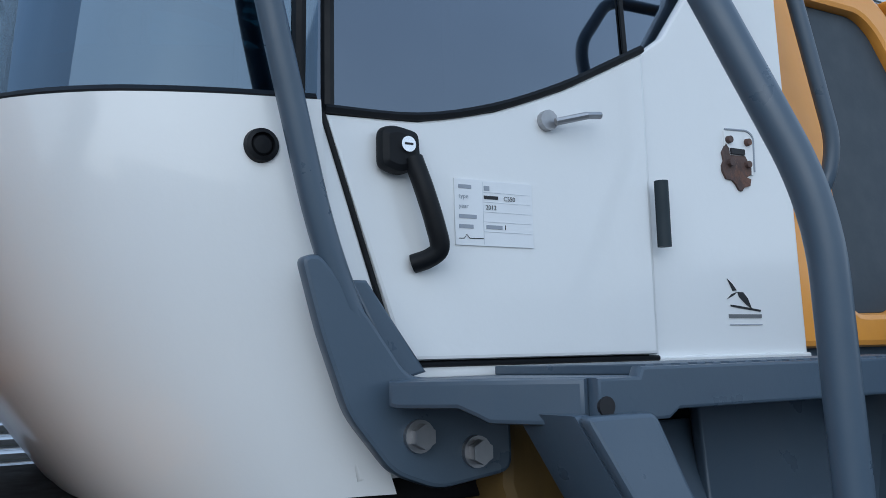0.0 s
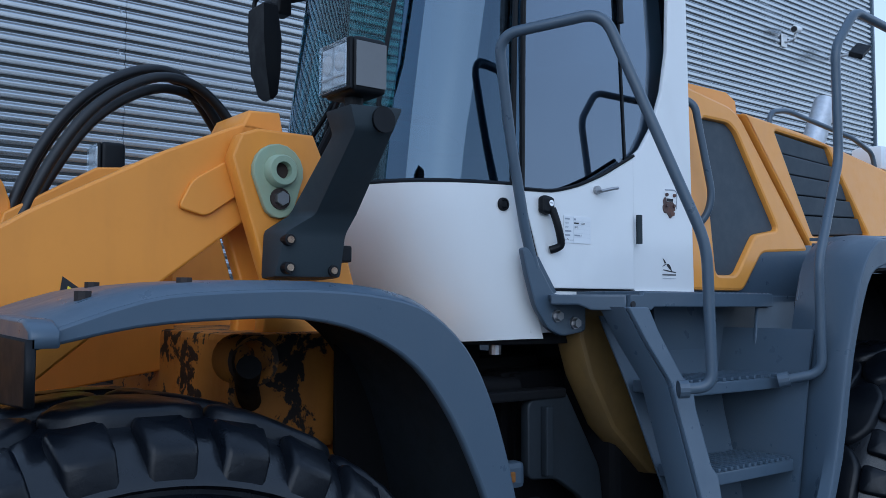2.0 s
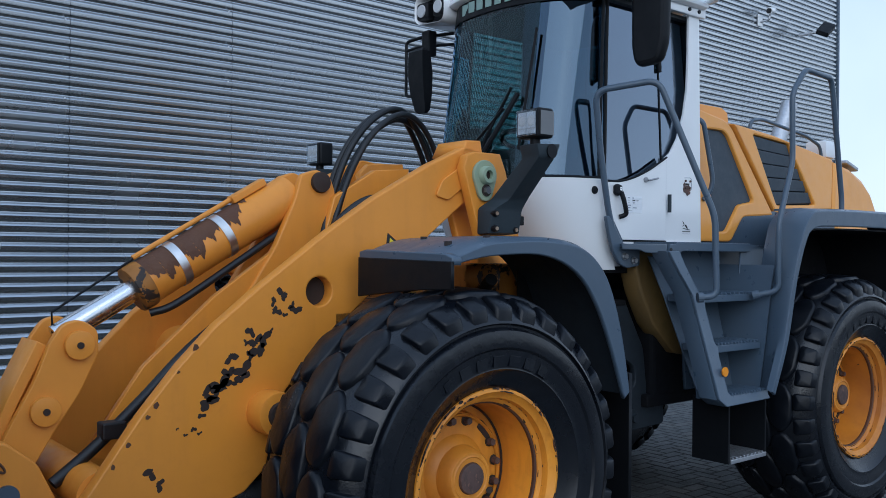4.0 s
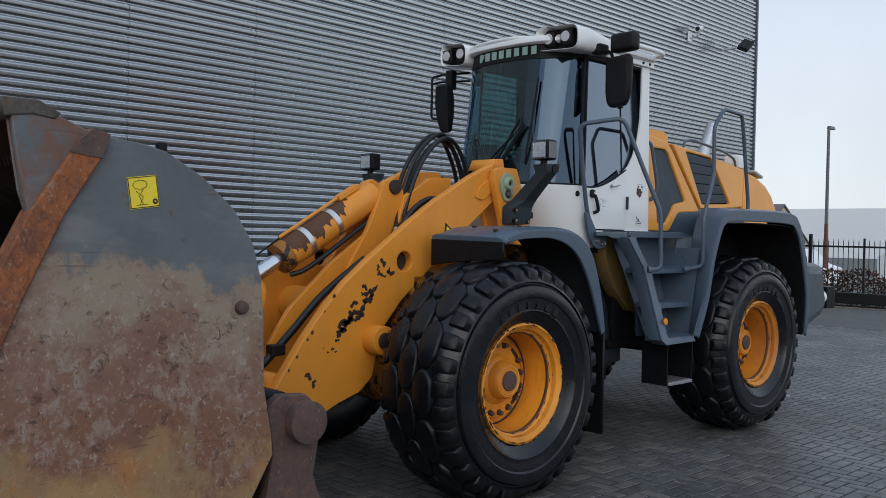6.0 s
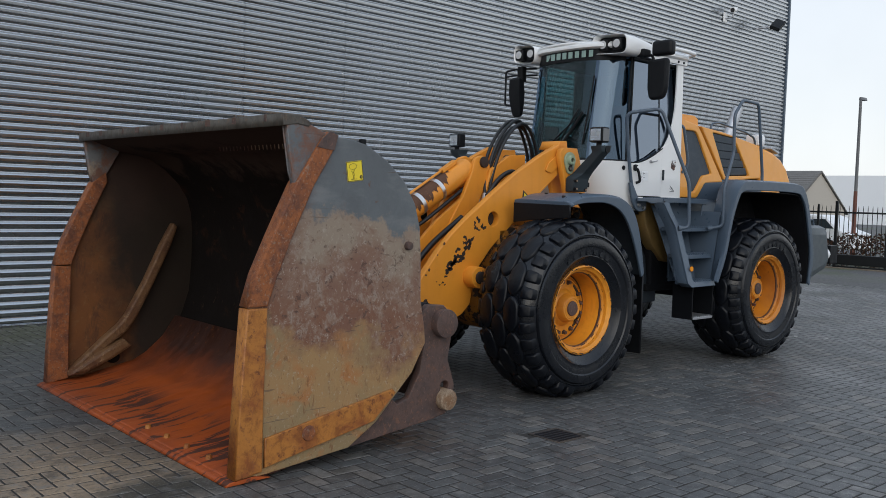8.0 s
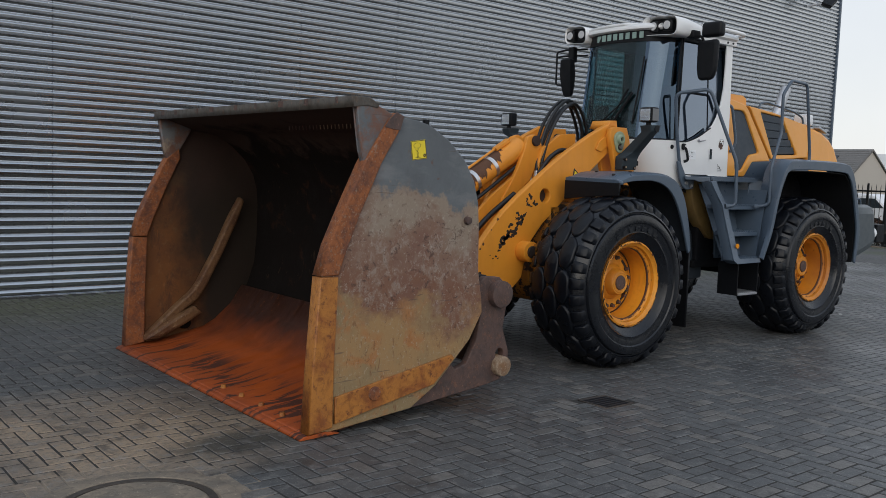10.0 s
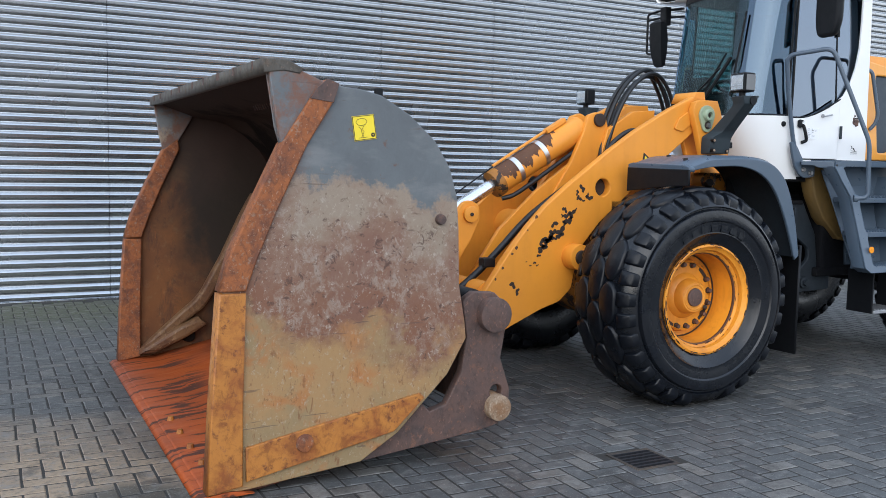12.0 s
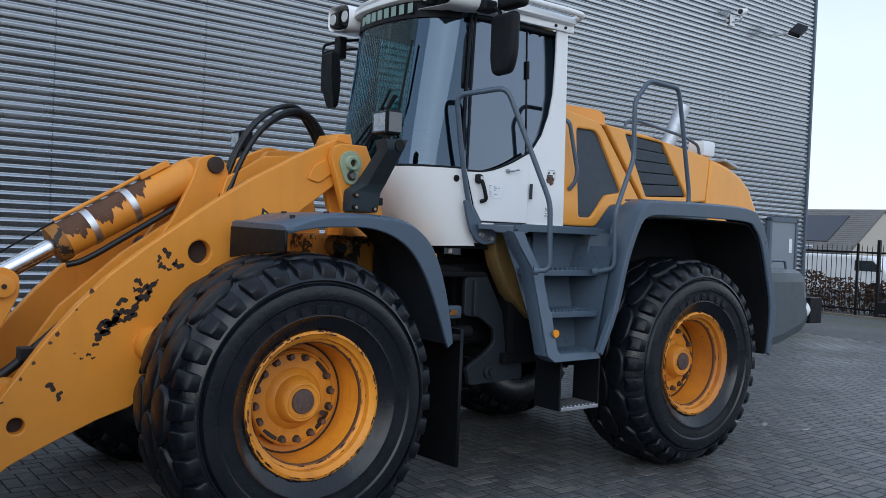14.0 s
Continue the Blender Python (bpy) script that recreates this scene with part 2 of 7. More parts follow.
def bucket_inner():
    # near-black base paints the deep shade inside the bucket; rust patches lie over it
    k = Mat("shaded_rusty_bucket_inside", (0.007, 0.005, 0.004), 0.8)
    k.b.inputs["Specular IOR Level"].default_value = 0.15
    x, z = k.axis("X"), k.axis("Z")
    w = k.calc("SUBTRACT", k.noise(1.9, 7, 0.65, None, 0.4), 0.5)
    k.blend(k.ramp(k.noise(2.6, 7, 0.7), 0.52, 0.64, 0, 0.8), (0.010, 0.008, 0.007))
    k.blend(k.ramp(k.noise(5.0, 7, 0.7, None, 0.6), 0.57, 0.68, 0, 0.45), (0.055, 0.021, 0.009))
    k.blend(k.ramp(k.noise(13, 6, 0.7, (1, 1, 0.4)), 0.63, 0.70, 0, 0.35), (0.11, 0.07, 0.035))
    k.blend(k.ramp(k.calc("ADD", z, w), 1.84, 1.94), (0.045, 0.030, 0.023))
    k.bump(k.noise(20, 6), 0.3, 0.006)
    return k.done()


def bucket_cheek():
    """The inner side plate: scoured ochre low and in front, shade painted in towards the back."""
    k = Mat("scoured_rusty_plate", (0.165, 0.063, 0.016), 0.6)
    x, z = k.axis("X"), k.axis("Z")
    w = k.calc("MULTIPLY", k.calc("SUBTRACT", k.noise(2.0, 7, 0.65, None, 0.4), 0.5), 0.9)
    k.blend(k.ramp(k.noise(2.8, 6), 0.42, 0.62, 0, 0.8), (0.115, 0.041, 0.013))
    k.blend(k.ramp(k.noise(11, 7, 0.7), 0.54, 0.66, 0, 0.5), (0.20, 0.115, 0.052))
    k.blend(k.ramp(k.noise(5.5, 8, 0.72, (1, 1, 0.5), 0.5), 0.54, 0.64, 0, 0.75), (0.055, 0.022, 0.012))
    k.blend(k.ramp(k.noise(1.7, 6, 0.6), 0.50, 0.62, 0, 0.6), (0.17, 0.105, 0.042))
    k.blend(k.ramp(k.noise(24, 7, 0.75, (1, 1, 0.4), 0.5), 0.60, 0.68, 0, 0.6), (0.27, 0.10, 0.022))
    # shade of the bucket's depth painted in, towards the back and then the top
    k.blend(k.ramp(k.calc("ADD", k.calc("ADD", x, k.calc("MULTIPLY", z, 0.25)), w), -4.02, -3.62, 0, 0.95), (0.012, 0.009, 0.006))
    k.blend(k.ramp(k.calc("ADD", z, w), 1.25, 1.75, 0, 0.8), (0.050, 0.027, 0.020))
    k.bump(k.noise(20, 6), 0.3, 0.006)
    return k.done()


def bucket_floor():
    k = Mat("fresh_orange_rust", (0.40, 0.074, 0.007), 0.5)
    k.blend(k.ramp(k.noise(1.8, 6), 0.40, 0.66), (0.27, 0.052, 0.009))
    st = k.noise(4.0, 6, 0.62, (0.5, 2.7, 1.0), 0.6)
    front = k.ramp(k.axis("X"), -4.02, -4.22)
    k.blend(k.calc("MULTIPLY", k.ramp(st, 0.53, 0.57, 0, 0.94), front), (0.045, 0.016, 0.010))
    k.blend(k.ramp(st, 0.60, 0.72, 0, 0.5), (0.12, 0.030, 0.010))
    # shade under the lip painted in towards the back of the floor
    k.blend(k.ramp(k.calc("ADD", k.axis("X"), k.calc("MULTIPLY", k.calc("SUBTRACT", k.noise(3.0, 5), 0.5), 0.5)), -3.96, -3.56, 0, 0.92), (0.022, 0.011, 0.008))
    k.blend(k.ramp(k.noise(34, 5, 0.7), 0.60, 0.70, 0, 0.5), (0.50, 0.16, 0.03))
    k.rough(st, 0.4, 0.75)
    k.bump(st, 0.35, 0.01)
    return k.done()


M_BUCKET = bucket_outer()
M_INNER = bucket_inner()
M_CHEEK = bucket_cheek()
M_FLOOR = bucket_floor()
M_RUSTBAR = rusty("orange_rust_bar", (0.285, 0.092, 0.026), (0.140, 0.050, 0.026), (0.25, 0.165, 0.12), 0.75, 9.0)
M_OCHREBAR = rusty("ochre_worn_bar", (0.43, 0.170, 0.030), (0.26, 0.080, 0.018), (0.12, 0.036, 0.013), 0.55, 5)
M_RIB = rusty("scoured_rib_steel", (0.160, 0.082, 0.034), (0.100, 0.042, 0.018), (0.21, 0.125, 0.060), 0.6, 4.5)
M_BROWN = rusty("brown_rusted_steel", (0.105, 0.062, 0.050), (0.075, 0.050, 0.045), (0.17, 0.085, 0.055), 0.65)
M_LIP = rusty("grey_brown_lip_steel", (0.088, 0.080, 0.068), (0.060, 0.050, 0.040), (0.125, 0.085, 0.058), 0.6, 5)
M_PIN = rusty("worn_pin_steel", (0.30, 0.22, 0.15), (0.22, 0.12, 0.06), (0.40, 0.33, 0.25), 0.5, 14)


def cladding():
    k = Mat("silver_profiled_sheet", (0.545, 0.56, 0.578), 0.3, 1.0)
    k.blend(k.ramp(k.noise(0.5, 4), 0.35, 0.7, 0, 0.3), (0.485, 0.50, 0.513))
    k.blend(k.ramp(k.noise(1.5, 6, 0.65, (1, 1, 0.25)), 0.5, 0.75, 0, 0.25), (0.50, 0.51, 0.52))
    k.rough(k.noise(1.1, 4), 0.20, 0.29)
    return k.done()


M_CLAD = cladding()


def pavers(name, per_object):
    k = Mat(name, (0.100, 0.104, 0.104), 0.55)
    if per_object:
        oi = k.n.new("ShaderNodeObjectInfo")
        rnd = oi.outputs["Random"]
    else:
        rnd = k.island
    k.blend(k.ramp(rnd, 0.0, 1.0, 0.0, 0.5), (0.060, 0.063, 0.064))
    k.blend(k.calc("MULTIPLY", k.calc("GREATER_THAN", rnd, 0.84), 0.8), (0.165, 0.155, 0.14))
    k.blend(k.calc("MULTIPLY", k.calc("LESS_THAN", rnd, 0.10), 0.6), (0.050, 0.050, 0.052))
    # pool of warm sunlight in front of the bucket, painted into the pavers
    x, y = k.axis("X"), k.axis("Y")
    dx = k.calc("MULTIPLY", k.calc("ADD", x, 5.9), 0.62)
    dy = k.calc("SUBTRACT", y, 0.75)
    d = k.calc("SQRT", k.calc("ADD", k.calc("MULTIPLY", dx, dx), k.calc("MULTIPLY", dy, dy)), 0.0)
    d = k.calc("ADD", d, k.calc("MULTIPLY", k.calc("SUBTRACT", k.noise(1.6, 5), 0.5), 0.9))
    k.blend(k.ramp(d, 1.25, 0.55, 0, 0.85), (0.39, 0.285, 0.185))
    # moss along the foot of the wall
    mo = k.calc("ADD", y, k.calc("MULTIPLY", k.calc("SUBTRACT", k.noise(1.8, 6), 0.5), 1.6))
    k.blend(k.ramp(mo, 1.6, 4.2, 0, 0.45), (0.060, 0.064, 0.060))
    k.blend(k.ramp(mo, 4.2, 5.9, 0, 0.85), (0.062, 0.068, 0.028))
    # darker patch beside the bucket's corner
    ex, ey = k.calc("MULTIPLY", k.calc("ADD", x, 4.95), 1.3), k.calc("MULTIPLY", k.calc("SUBTRACT", y, 0.15), 2.4)
    e = k.calc("SQRT", k.calc("ADD", k.calc("MULTIPLY", ex, ex), k.calc("MULTIPLY", ey, ey)), 0.0)
    e = k.calc("ADD", e, k.calc("MULTIPLY", k.calc("SUBTRACT", k.noise(4.0, 6), 0.5), 1.2))
    k.blend(k.ramp(e, 0.62, 0.30, 0, 0.75), (0.050, 0.048, 0.034))
    # damp and oil stains
    st = k.noise(0.75, 6, 0.6)
    k.blend(k.ramp(st, 0.48, 0.66, 0, 0.65), (0.045, 0.047, 0.052))
    k.blend(k.ramp(k.noise(27, 6, 0.7), 0.48, 0.64, 0, 0.6), (0.050, 0.049, 0.048))
    k.blend(k.ramp(k.noise(11, 6, 0.7), 0.52, 0.64, 0, 0.6), (0.21, 0.205, 0.195))
    k.blend(k.ramp(k.noise(4.5, 6, 0.7), 0.54, 0.64, 0, 0.65), (0.036, 0.034, 0.031))
    k.blend(k.ramp(k.noise(90, 3), 0.60, 0.68, 0, 0.7), (0.30, 0.29, 0.27))
    k.rough(st, 0.66, 0.36)
    k.bump(k.noise(70, 4), 0.25, 0.003)
    return k.done()


M_PAVE = pavers("grey_concrete_paver", False)
M_PAVE_ONE = pavers("grey_concrete_paver_single", True)


def ground_mat():
    k = Mat("sandy_joint_and_far_paving", (0.026, 0.024, 0.021), 0.9)
    x = k.axis("X")
    br = k.n.new("ShaderNodeTexBrick")
    br.inputs["Scale"].default_value = 4.76
    br.inputs["Color1"].default_value = (0.10, 0.10, 0.102, 1)
    br.inputs["Color2"].default_value = (0.14, 0.137, 0.135, 1)
    br.inputs["Mortar"].default_value = (0.05, 0.05, 0.048, 1)
    br.inputs["Mortar Size"].default_value = 0.015
    k.l.new(k.pos, br.inputs["Vector"])
    far = k.calc("MAXIMUM", k.calc("GREATER_THAN", x, 13.0), k.calc("LESS_THAN", x, -10.0))
    far = k.calc("MAXIMUM", far, k.calc("LESS_THAN", k.axis("Y"), -5.0))
    k.blend(far, br.outputs["Color"])
    k.blend(k.ramp(k.noise(0.5, 6), 0.45, 0.7, 0, 0.4), (0.07, 0.07, 0.07))
    k.blend(k.calc("MULTIPLY", k.ramp(k.noise(0.35, 5), 0.5, 0.62, 0, 0.6), k.ramp(x, 12, 18)), (0.08, 0.10, 0.035))
    k.bump(k.noise(60, 4), 0.3, 0.004)
    return k.done()


M_GROUND = ground_mat()


def glass(name, tint, gloss=0.08, rough=0.02, shine=(0.78, 0.89, 1.0), rise=5.0):
    m = bpy.data.materials.new(name)
    m.use_nodes = True
    n, l = m.node_tree.nodes, m.node_tree.links
    n.clear()
    out = n.new("ShaderNodeOutputMaterial")
    tr, gl, mix = n.new("ShaderNodeBsdfTransparent"), n.new("ShaderNodeBsdfGlossy"), n.new("ShaderNodeMixShader")
    tr.inputs["Color"].default_value = col(tint)
    gl.inputs["Roughness"].default_value = rough
    gl.inputs["Color"].default_value = col(shine)
    lw, pw = n.new("ShaderNodeLayerWeight"), n.new("ShaderNodeMath")
    lw.inputs["Blend"].default_value = 0.5
    pw.operation = "POWER"
    pw.inputs[1].default_value = rise
    add = n.new("ShaderNodeMath")
    add.operation = "ADD"
    add.use_clamp = True
    add.inputs[1].default_value = gloss
    l.new(lw.outputs["Facing"], pw.inputs[0])
    l.new(pw.outputs[0], add.inputs[0])
    l.new(add.outputs[0], mix.inputs[0])
    l.new(tr.outputs[0], mix.inputs[1])
    l.new(gl.outputs[0], mix.inputs[2])
    l.new(mix.outputs[0], out.inputs["Surface"])
    return m


M_GLASS = glass("green_tinted_windscreen", (0.50, 0.66, 0.67), 0.04)
M_DOORGLASS = glass("smoked_door_glass", (0.17, 0.20, 0.23), 0.18, 0.02, (0.70, 0.81, 0.97), 2.5)
M_CORNER = glass("corner_window_glass", (0.15, 0.22, 0.27), 0.12, 0.02, (0.58, 0.77, 1.0), 2.6)
M_LENS = glass("clear_lamp_lens", (0.95, 0.96, 0.97), 0.12, 0.05)


def plain(name, base, rough=0.5, var=0.25):
    k = Mat(name, base, rough)
    k.blend(k.ramp(k.noise(18, 5), 0.4, 0.75, 0, var), tuple(x * 0.6 for x in base))
    return k.done()


M_REFLECT = metal("lamp_reflector", (0.80, 0.82, 0.84), 0.42, 0.3)
M_STICKER = plain("yellow_sticker", (0.85, 0.66, 0.03), 0.45, 0.1)
M_INK = plain("black_ink", (0.015, 0.015, 0.018), 0.6)
M_PAPER = plain("white_paper", (0.82, 0.84, 0.86), 0.4, 0.05)
M_PRINT = plain("faint_grey_print", (0.34, 0.37, 0.42), 0.6, 0.2)
M_PALERULE = plain("pale_table_rule", (0.60, 0.63, 0.68), 0.5, 0.1)
M_CLOTH = plain("grey_blue_cloth", (0.16, 0.22, 0.28), 0.9, 0.5)
M_CHALK = plain("scuffed_chalk", (0.42, 0.41, 0.39), 0.8, 0.6)
M_AMBER = plain("amber_reflector", (0.85, 0.30, 0.01), 0.25, 0.1)
M_SEAT = plain("dark_seat_cloth", (0.022, 0.024, 0.028), 0.9)
M_CONSOLE = plain("grey_cab_trim", (0.022, 0.025, 0.028), 0.7)
M_PALEGREEN = plain("pale_screen_lettering", (0.30, 0.42, 0.38), 0.5)
M_HOSE = plain("black_hose", (0.008, 0.009, 0.011), 0.48)
M_FROST = plain("frosted_lamp_face", (0.60, 0.61, 0.62), 0.18, 0.45)
M_FENCE = plain("black_fence_paint", (0.012, 0.013, 0.014), 0.45)
M_HOUSE = plain("pale_house_wall", (0.50, 0.46, 0.40), 0.8)
M_WHITEWALL = plain("white_far_wall", (0.86, 0.87, 0.88), 0.7, 0.1)
M_SOLAR = plain("dark_roof_panel", (0.018, 0.02, 0.028), 0.3)
M_POSTRED = plain("red_brown_post_paint", (0.16, 0.06, 0.04), 0.6)
M_POST = plain("grey_post_paint", (0.16, 0.165, 0.17), 0.5)
M_HEDGE = plain("brown_beech_leaf", (0.085, 0.040, 0.020), 0.8, 0.5)
M_IRON = rusty("cast_iron_cover", (0.050, 0.042, 0.036), (0.065, 0.050, 0.038), (0.030, 0.027, 0.025), 0.6, 5)
M_CONCRETE = rusty("sandy_concrete_ring", (0.24, 0.195, 0.145), (0.17, 0.145, 0.115), (0.30, 0.25, 0.19), 0.8, 4)
M_HOOD_DOOR = plain("grey_steel_door", (0.22, 0.25, 0.28), 0.45, 0.15)
M_WEED = plain("dull_green_weed", (0.07, 0.10, 0.03), 0.8, 0.4)


# ---- mesh helpers ----
def part(name, bm, material, parent, label="", smooth=False):
    """Links a bmesh, in world metres, as one mesh object under a thing or part."""
    me = bpy.data.meshes.new(name)
    if isinstance(bm, bpy.types.Mesh):
        me = bm
    else:
        bm.to_mesh(me)
        bm.free()
    co = np.empty(len(me.vertices) * 3)
    me.vertices.foreach_get("co", co)
    co = co.reshape(-1, 3)
    mid = (co.min(0) + co.max(0)) / 2
    me.vertices.foreach_set("co", (co - mid).ravel())
    me.materials.clear()
    me.materials.append(material)
    if smooth:
        me.polygons.foreach_set("use_smooth", [True] * len(me.polygons))
        me.set_sharp_from_angle(angle=radians(38))
    me.update()
    ob = new(name, me)
    ob.location = mid
    while parent is not None and parent.parent is not None and parent.parent.parent is not None:
        parent = parent.parent
    if parent is not None:
        ob.parent = parent
        ob.matrix_parent_inverse = Matrix.Translation(-origin(parent))
    if label:
        ob["label"] = label
    return ob


def origin(ob):
    """World place of an unrotated object of ours."""
    v = Vector(ob.location)
    if ob.parent is not None:
        v = v + ob.matrix_parent_inverse.translation + origin(ob.parent)
    return v


def base(name, x, y, z=0.0):
    ob = new(name)
    ob.location = (x, y, z)
    ob.empty_display_size = 0.2
    return ob


def fillet(pts, r, n=4, closed=True):
    """Rounds the corners of a flat outline."""
    out = []
    c = len(pts)
    for i, p in enumerate(pts):
        rr = p[2] if len(p) > 2 else r
        b = Vector(p[:2])
        if rr <= 0 or (not closed and i in (0, c - 1)):
            out.append(tuple(b))
            continue
        a, d = Vector(pts[i - 1][:2]), Vector(pts[(i + 1) % c][:2])
        la, ld = (a - b).length, (d - b).length
        k = min(rr, la * 0.45, ld * 0.45)
        s, e = b + (a - b) * (k / la), b + (d - b) * (k / ld)
        for j in range(n + 1):
            t = j / n
            out.append(tuple(s * (1 - t) ** 2 + b * 2 * t * (1 - t) + e * t * t))
    return out


def circle(x, y, r, n=20):
    return [(x + r * math.cos(2 * math.pi * i / n), y + r * math.sin(2 * math.pi * i / n)) for i in range(n)]


TURNS = {"y": Matrix(((1, 0, 0), (0, 0, -1), (0, 1, 0))), "z": Matrix.Identity(3), "x": Matrix(((0, 0, 1), (1, 0, 0), (0, 1, 0)))}


def plate(outline, lo, hi, axis="y", holes=(), bev=0.004, r=0.0):
    """A mesh: a flat outline with holes, thick from lo to hi along an axis, with eased edges.
    The outline is (x, z) for y, (x, y) for z and (y, z) for x."""
    cu = bpy.data.curves.new("outline", "CURVE")
    cu.dimensions, cu.fill_mode = "2D", "BOTH"
    th = abs(hi - lo) / 2
    bev = min(bev, th * 0.9)
    cu.extrude, cu.bevel_depth, cu.bevel_resolution, cu.offset = th - bev, bev, 1, -bev
    for ring in [fillet(outline, r) if r else [p[:2] for p in outline], *holes]:
        sp = cu.splines.new("POLY")
        sp.points.add(len(ring) - 1)
        for q, p in zip(sp.points, ring):
            q.co = (p[0], p[1], 0, 1)
        sp.use_cyclic_u = True
    ob = bpy.data.objects.new("outline", cu)
    me = bpy.data.meshes.new_from_object(ob)
    bpy.data.objects.remove(ob)
    bpy.data.curves.remove(cu)
    mid = (lo + hi) / 2
    shift = {"y": (0, mid, 0), "z": (0, 0, mid), "x": (mid, 0, 0)}[axis]
    me.transform(Matrix.Translation(shift) @ TURNS[axis].to_4x4())
    return me


def box(x0, x1, y0, y1, z0, z1, bev=0.008, seg=2):
    bm = bmesh.new()
    bmesh.ops.create_cube(bm, size=1.0, matrix=Matrix.LocRotScale(((x0 + x1) / 2, (y0 + y1) / 2, (z0 + z1) / 2), None, (abs(x1 - x0), abs(y1 - y0), abs(z1 - z0))))
    b = min(bev, abs(x1 - x0) * 0.45, abs(y1 - y0) * 0.45, abs(z1 - z0) * 0.45)
    if b > 0.0005:
        bmesh.ops.bevel(bm, geom=bm.edges[:], offset=b, segments=seg, affect="EDGES", profile=0.6)
    return bm


def moved(bm, m):
    bmesh.ops.transform(bm, matrix=m, verts=bm.verts[:])
    return bm


def rod(p, q, r, r2=None, seg=20, bev=0.0):
    p, q = Vector(p), Vector(q)
    bm = bmesh.new()
    m = Matrix.Translation((p + q) / 2) @ (q - p).to_track_quat("Z", "Y").to_matrix().to_4x4()
    bmesh.ops.create_cone(bm, cap_ends=True, segments=seg, radius1=r, radius2=r if r2 is None else r2, depth=(q - p).length, matrix=m)
    if bev:
        ends = [e for e in bm.edges if any(len(f.verts) > 4 for f in e.link_faces)]
        bmesh.ops.bevel(bm, geom=ends, offset=bev, segments=2, affect="EDGES", profile=0.6)
    return bm


def bend(pts, r=0.06, n=5):
    """A 3D line with its corners rounded."""
    out = []
    for i, p in enumerate(pts):
        b = Vector(p)
        if i in (0, len(pts) - 1):
            out.append(b)
            continue
        a, d = Vector(pts[i - 1]), Vector(pts[i + 1])
        la, ld = (a - b).length, (d - b).length
        k = min(r, la * 0.48, ld * 0.48)
        s, e = b + (a - b) * (k / la), b + (d - b) * (k / ld)
        out += [s * (1 - t) ** 2 + b * 2 * t * (1 - t) + e * t * t for t in [j / n for j in range(n + 1)]]
    return out


def smooth_line(pts, n=8):
    """A Catmull-Rom line through 3D points."""
    p = [Vector(q) for q in pts]
    p = [p[0] * 2 - p[1], *p, p[-1] * 2 - p[-2]]
    out = []
    for i in range(1, len(p) - 2):
        for j in range(n):
            t = j / n
            out.append(0.5 * (2 * p[i] + (p[i + 1] - p[i - 1]) * t + (2 * p[i - 1] - 5 * p[i] + 4 * p[i + 1] - p[i + 2]) * t * t + (3 * p[i] - p[i - 1] - 3 * p[i + 1] + p[i + 2]) * t ** 3))
    return [*out, p[-2]]


def tube(line, r, seg=10):
    bm = bmesh.new()
    line = [Vector(p) for p in line]
    rings = []
    n = None
    for i, p in enumerate(line):
        t = (line[min(i + 1, len(line) - 1)] - line[max(i - 1, 0)]).normalized()
        if n is None:
            n = t.orthogonal().normalized()
        n = (n - t * n.dot(t)).normalized()
        b = t.cross(n)
        rings.append([bm.verts.new(p + r * (math.cos(a) * n + math.sin(a) * b)) for a in [2 * math.pi * k / seg for k in range(seg)]])
    for u, v in zip(rings, rings[1:]):
        for k in range(seg):
            bm.faces.new((u[k], u[(k + 1) % seg], v[(k + 1) % seg], v[k]))
    bm.faces.new(rings[0][::-1])
    bm.faces.new(rings[-1])
    return bm


def lathe(profile, x, y, z, seg=64, axis="y", out=-1):
    """Turns a profile of (distance outwards from y, radius) round an axis along y."""
    bm = bmesh.new()
    rings = []
    for d, r in profile:
        rings.append([bm.verts.new((x + r * math.cos(a), y + out * d, z + r * math.sin(a))) for a in [2 * math.pi * k / seg for k in range(seg)]])
    for u, v in zip(rings, rings[1:]):
        for k in range(seg):
            bm.faces.new((u[k], u[(k + 1) % seg], v[(k + 1) % seg], v[k]))
    bmesh.ops.recalc_face_normals(bm, faces=bm.faces[:])
    return bm


def loft(rings, closed=True, caps=True):
    """Skins rings of equal length."""
    bm = bmesh.new()
    vs = [[bm.verts.new(p) for p in ring] for ring in rings]
    c = len(vs[0])
    for u, v in zip(vs, vs[1:]):
        for k in range(c if closed else c - 1):
            bm.faces.new((u[k], u[(k + 1) % c], v[(k + 1) % c], v[k]))
    if caps and closed:
        bm.faces.new(vs[0][::-1])
        bm.faces.new(vs[-1])
    bmesh.ops.recalc_face_normals(bm, faces=bm.faces[:])
    return bm


def sheet(rings, thick):
    """An open skin given thickness."""
    bm = loft(rings, closed=False, caps=False)
    bmesh.ops.solidify(bm, geom=bm.faces[:], thickness=thick)
    bmesh.ops.recalc_face_normals(bm, faces=bm.faces[:])
    return bm


def bolt(p, r, h, direction=(0, -1, 0), seg=6):
    p = Vector(p)
    return rod(p, p + Vector(direction) * h, r, r * 0.92, seg)


def join(*bms):
    bm = bmesh.new()
    for b in bms:
        if isinstance(b, bpy.types.Mesh):
            bm.from_mesh(b)
        else:
            me = bpy.data.meshes.new("tmp")
            b.to_mesh(me)
            b.free()
            bm.from_mesh(me)
            bpy.data.meshes.remove(me)
    return bm


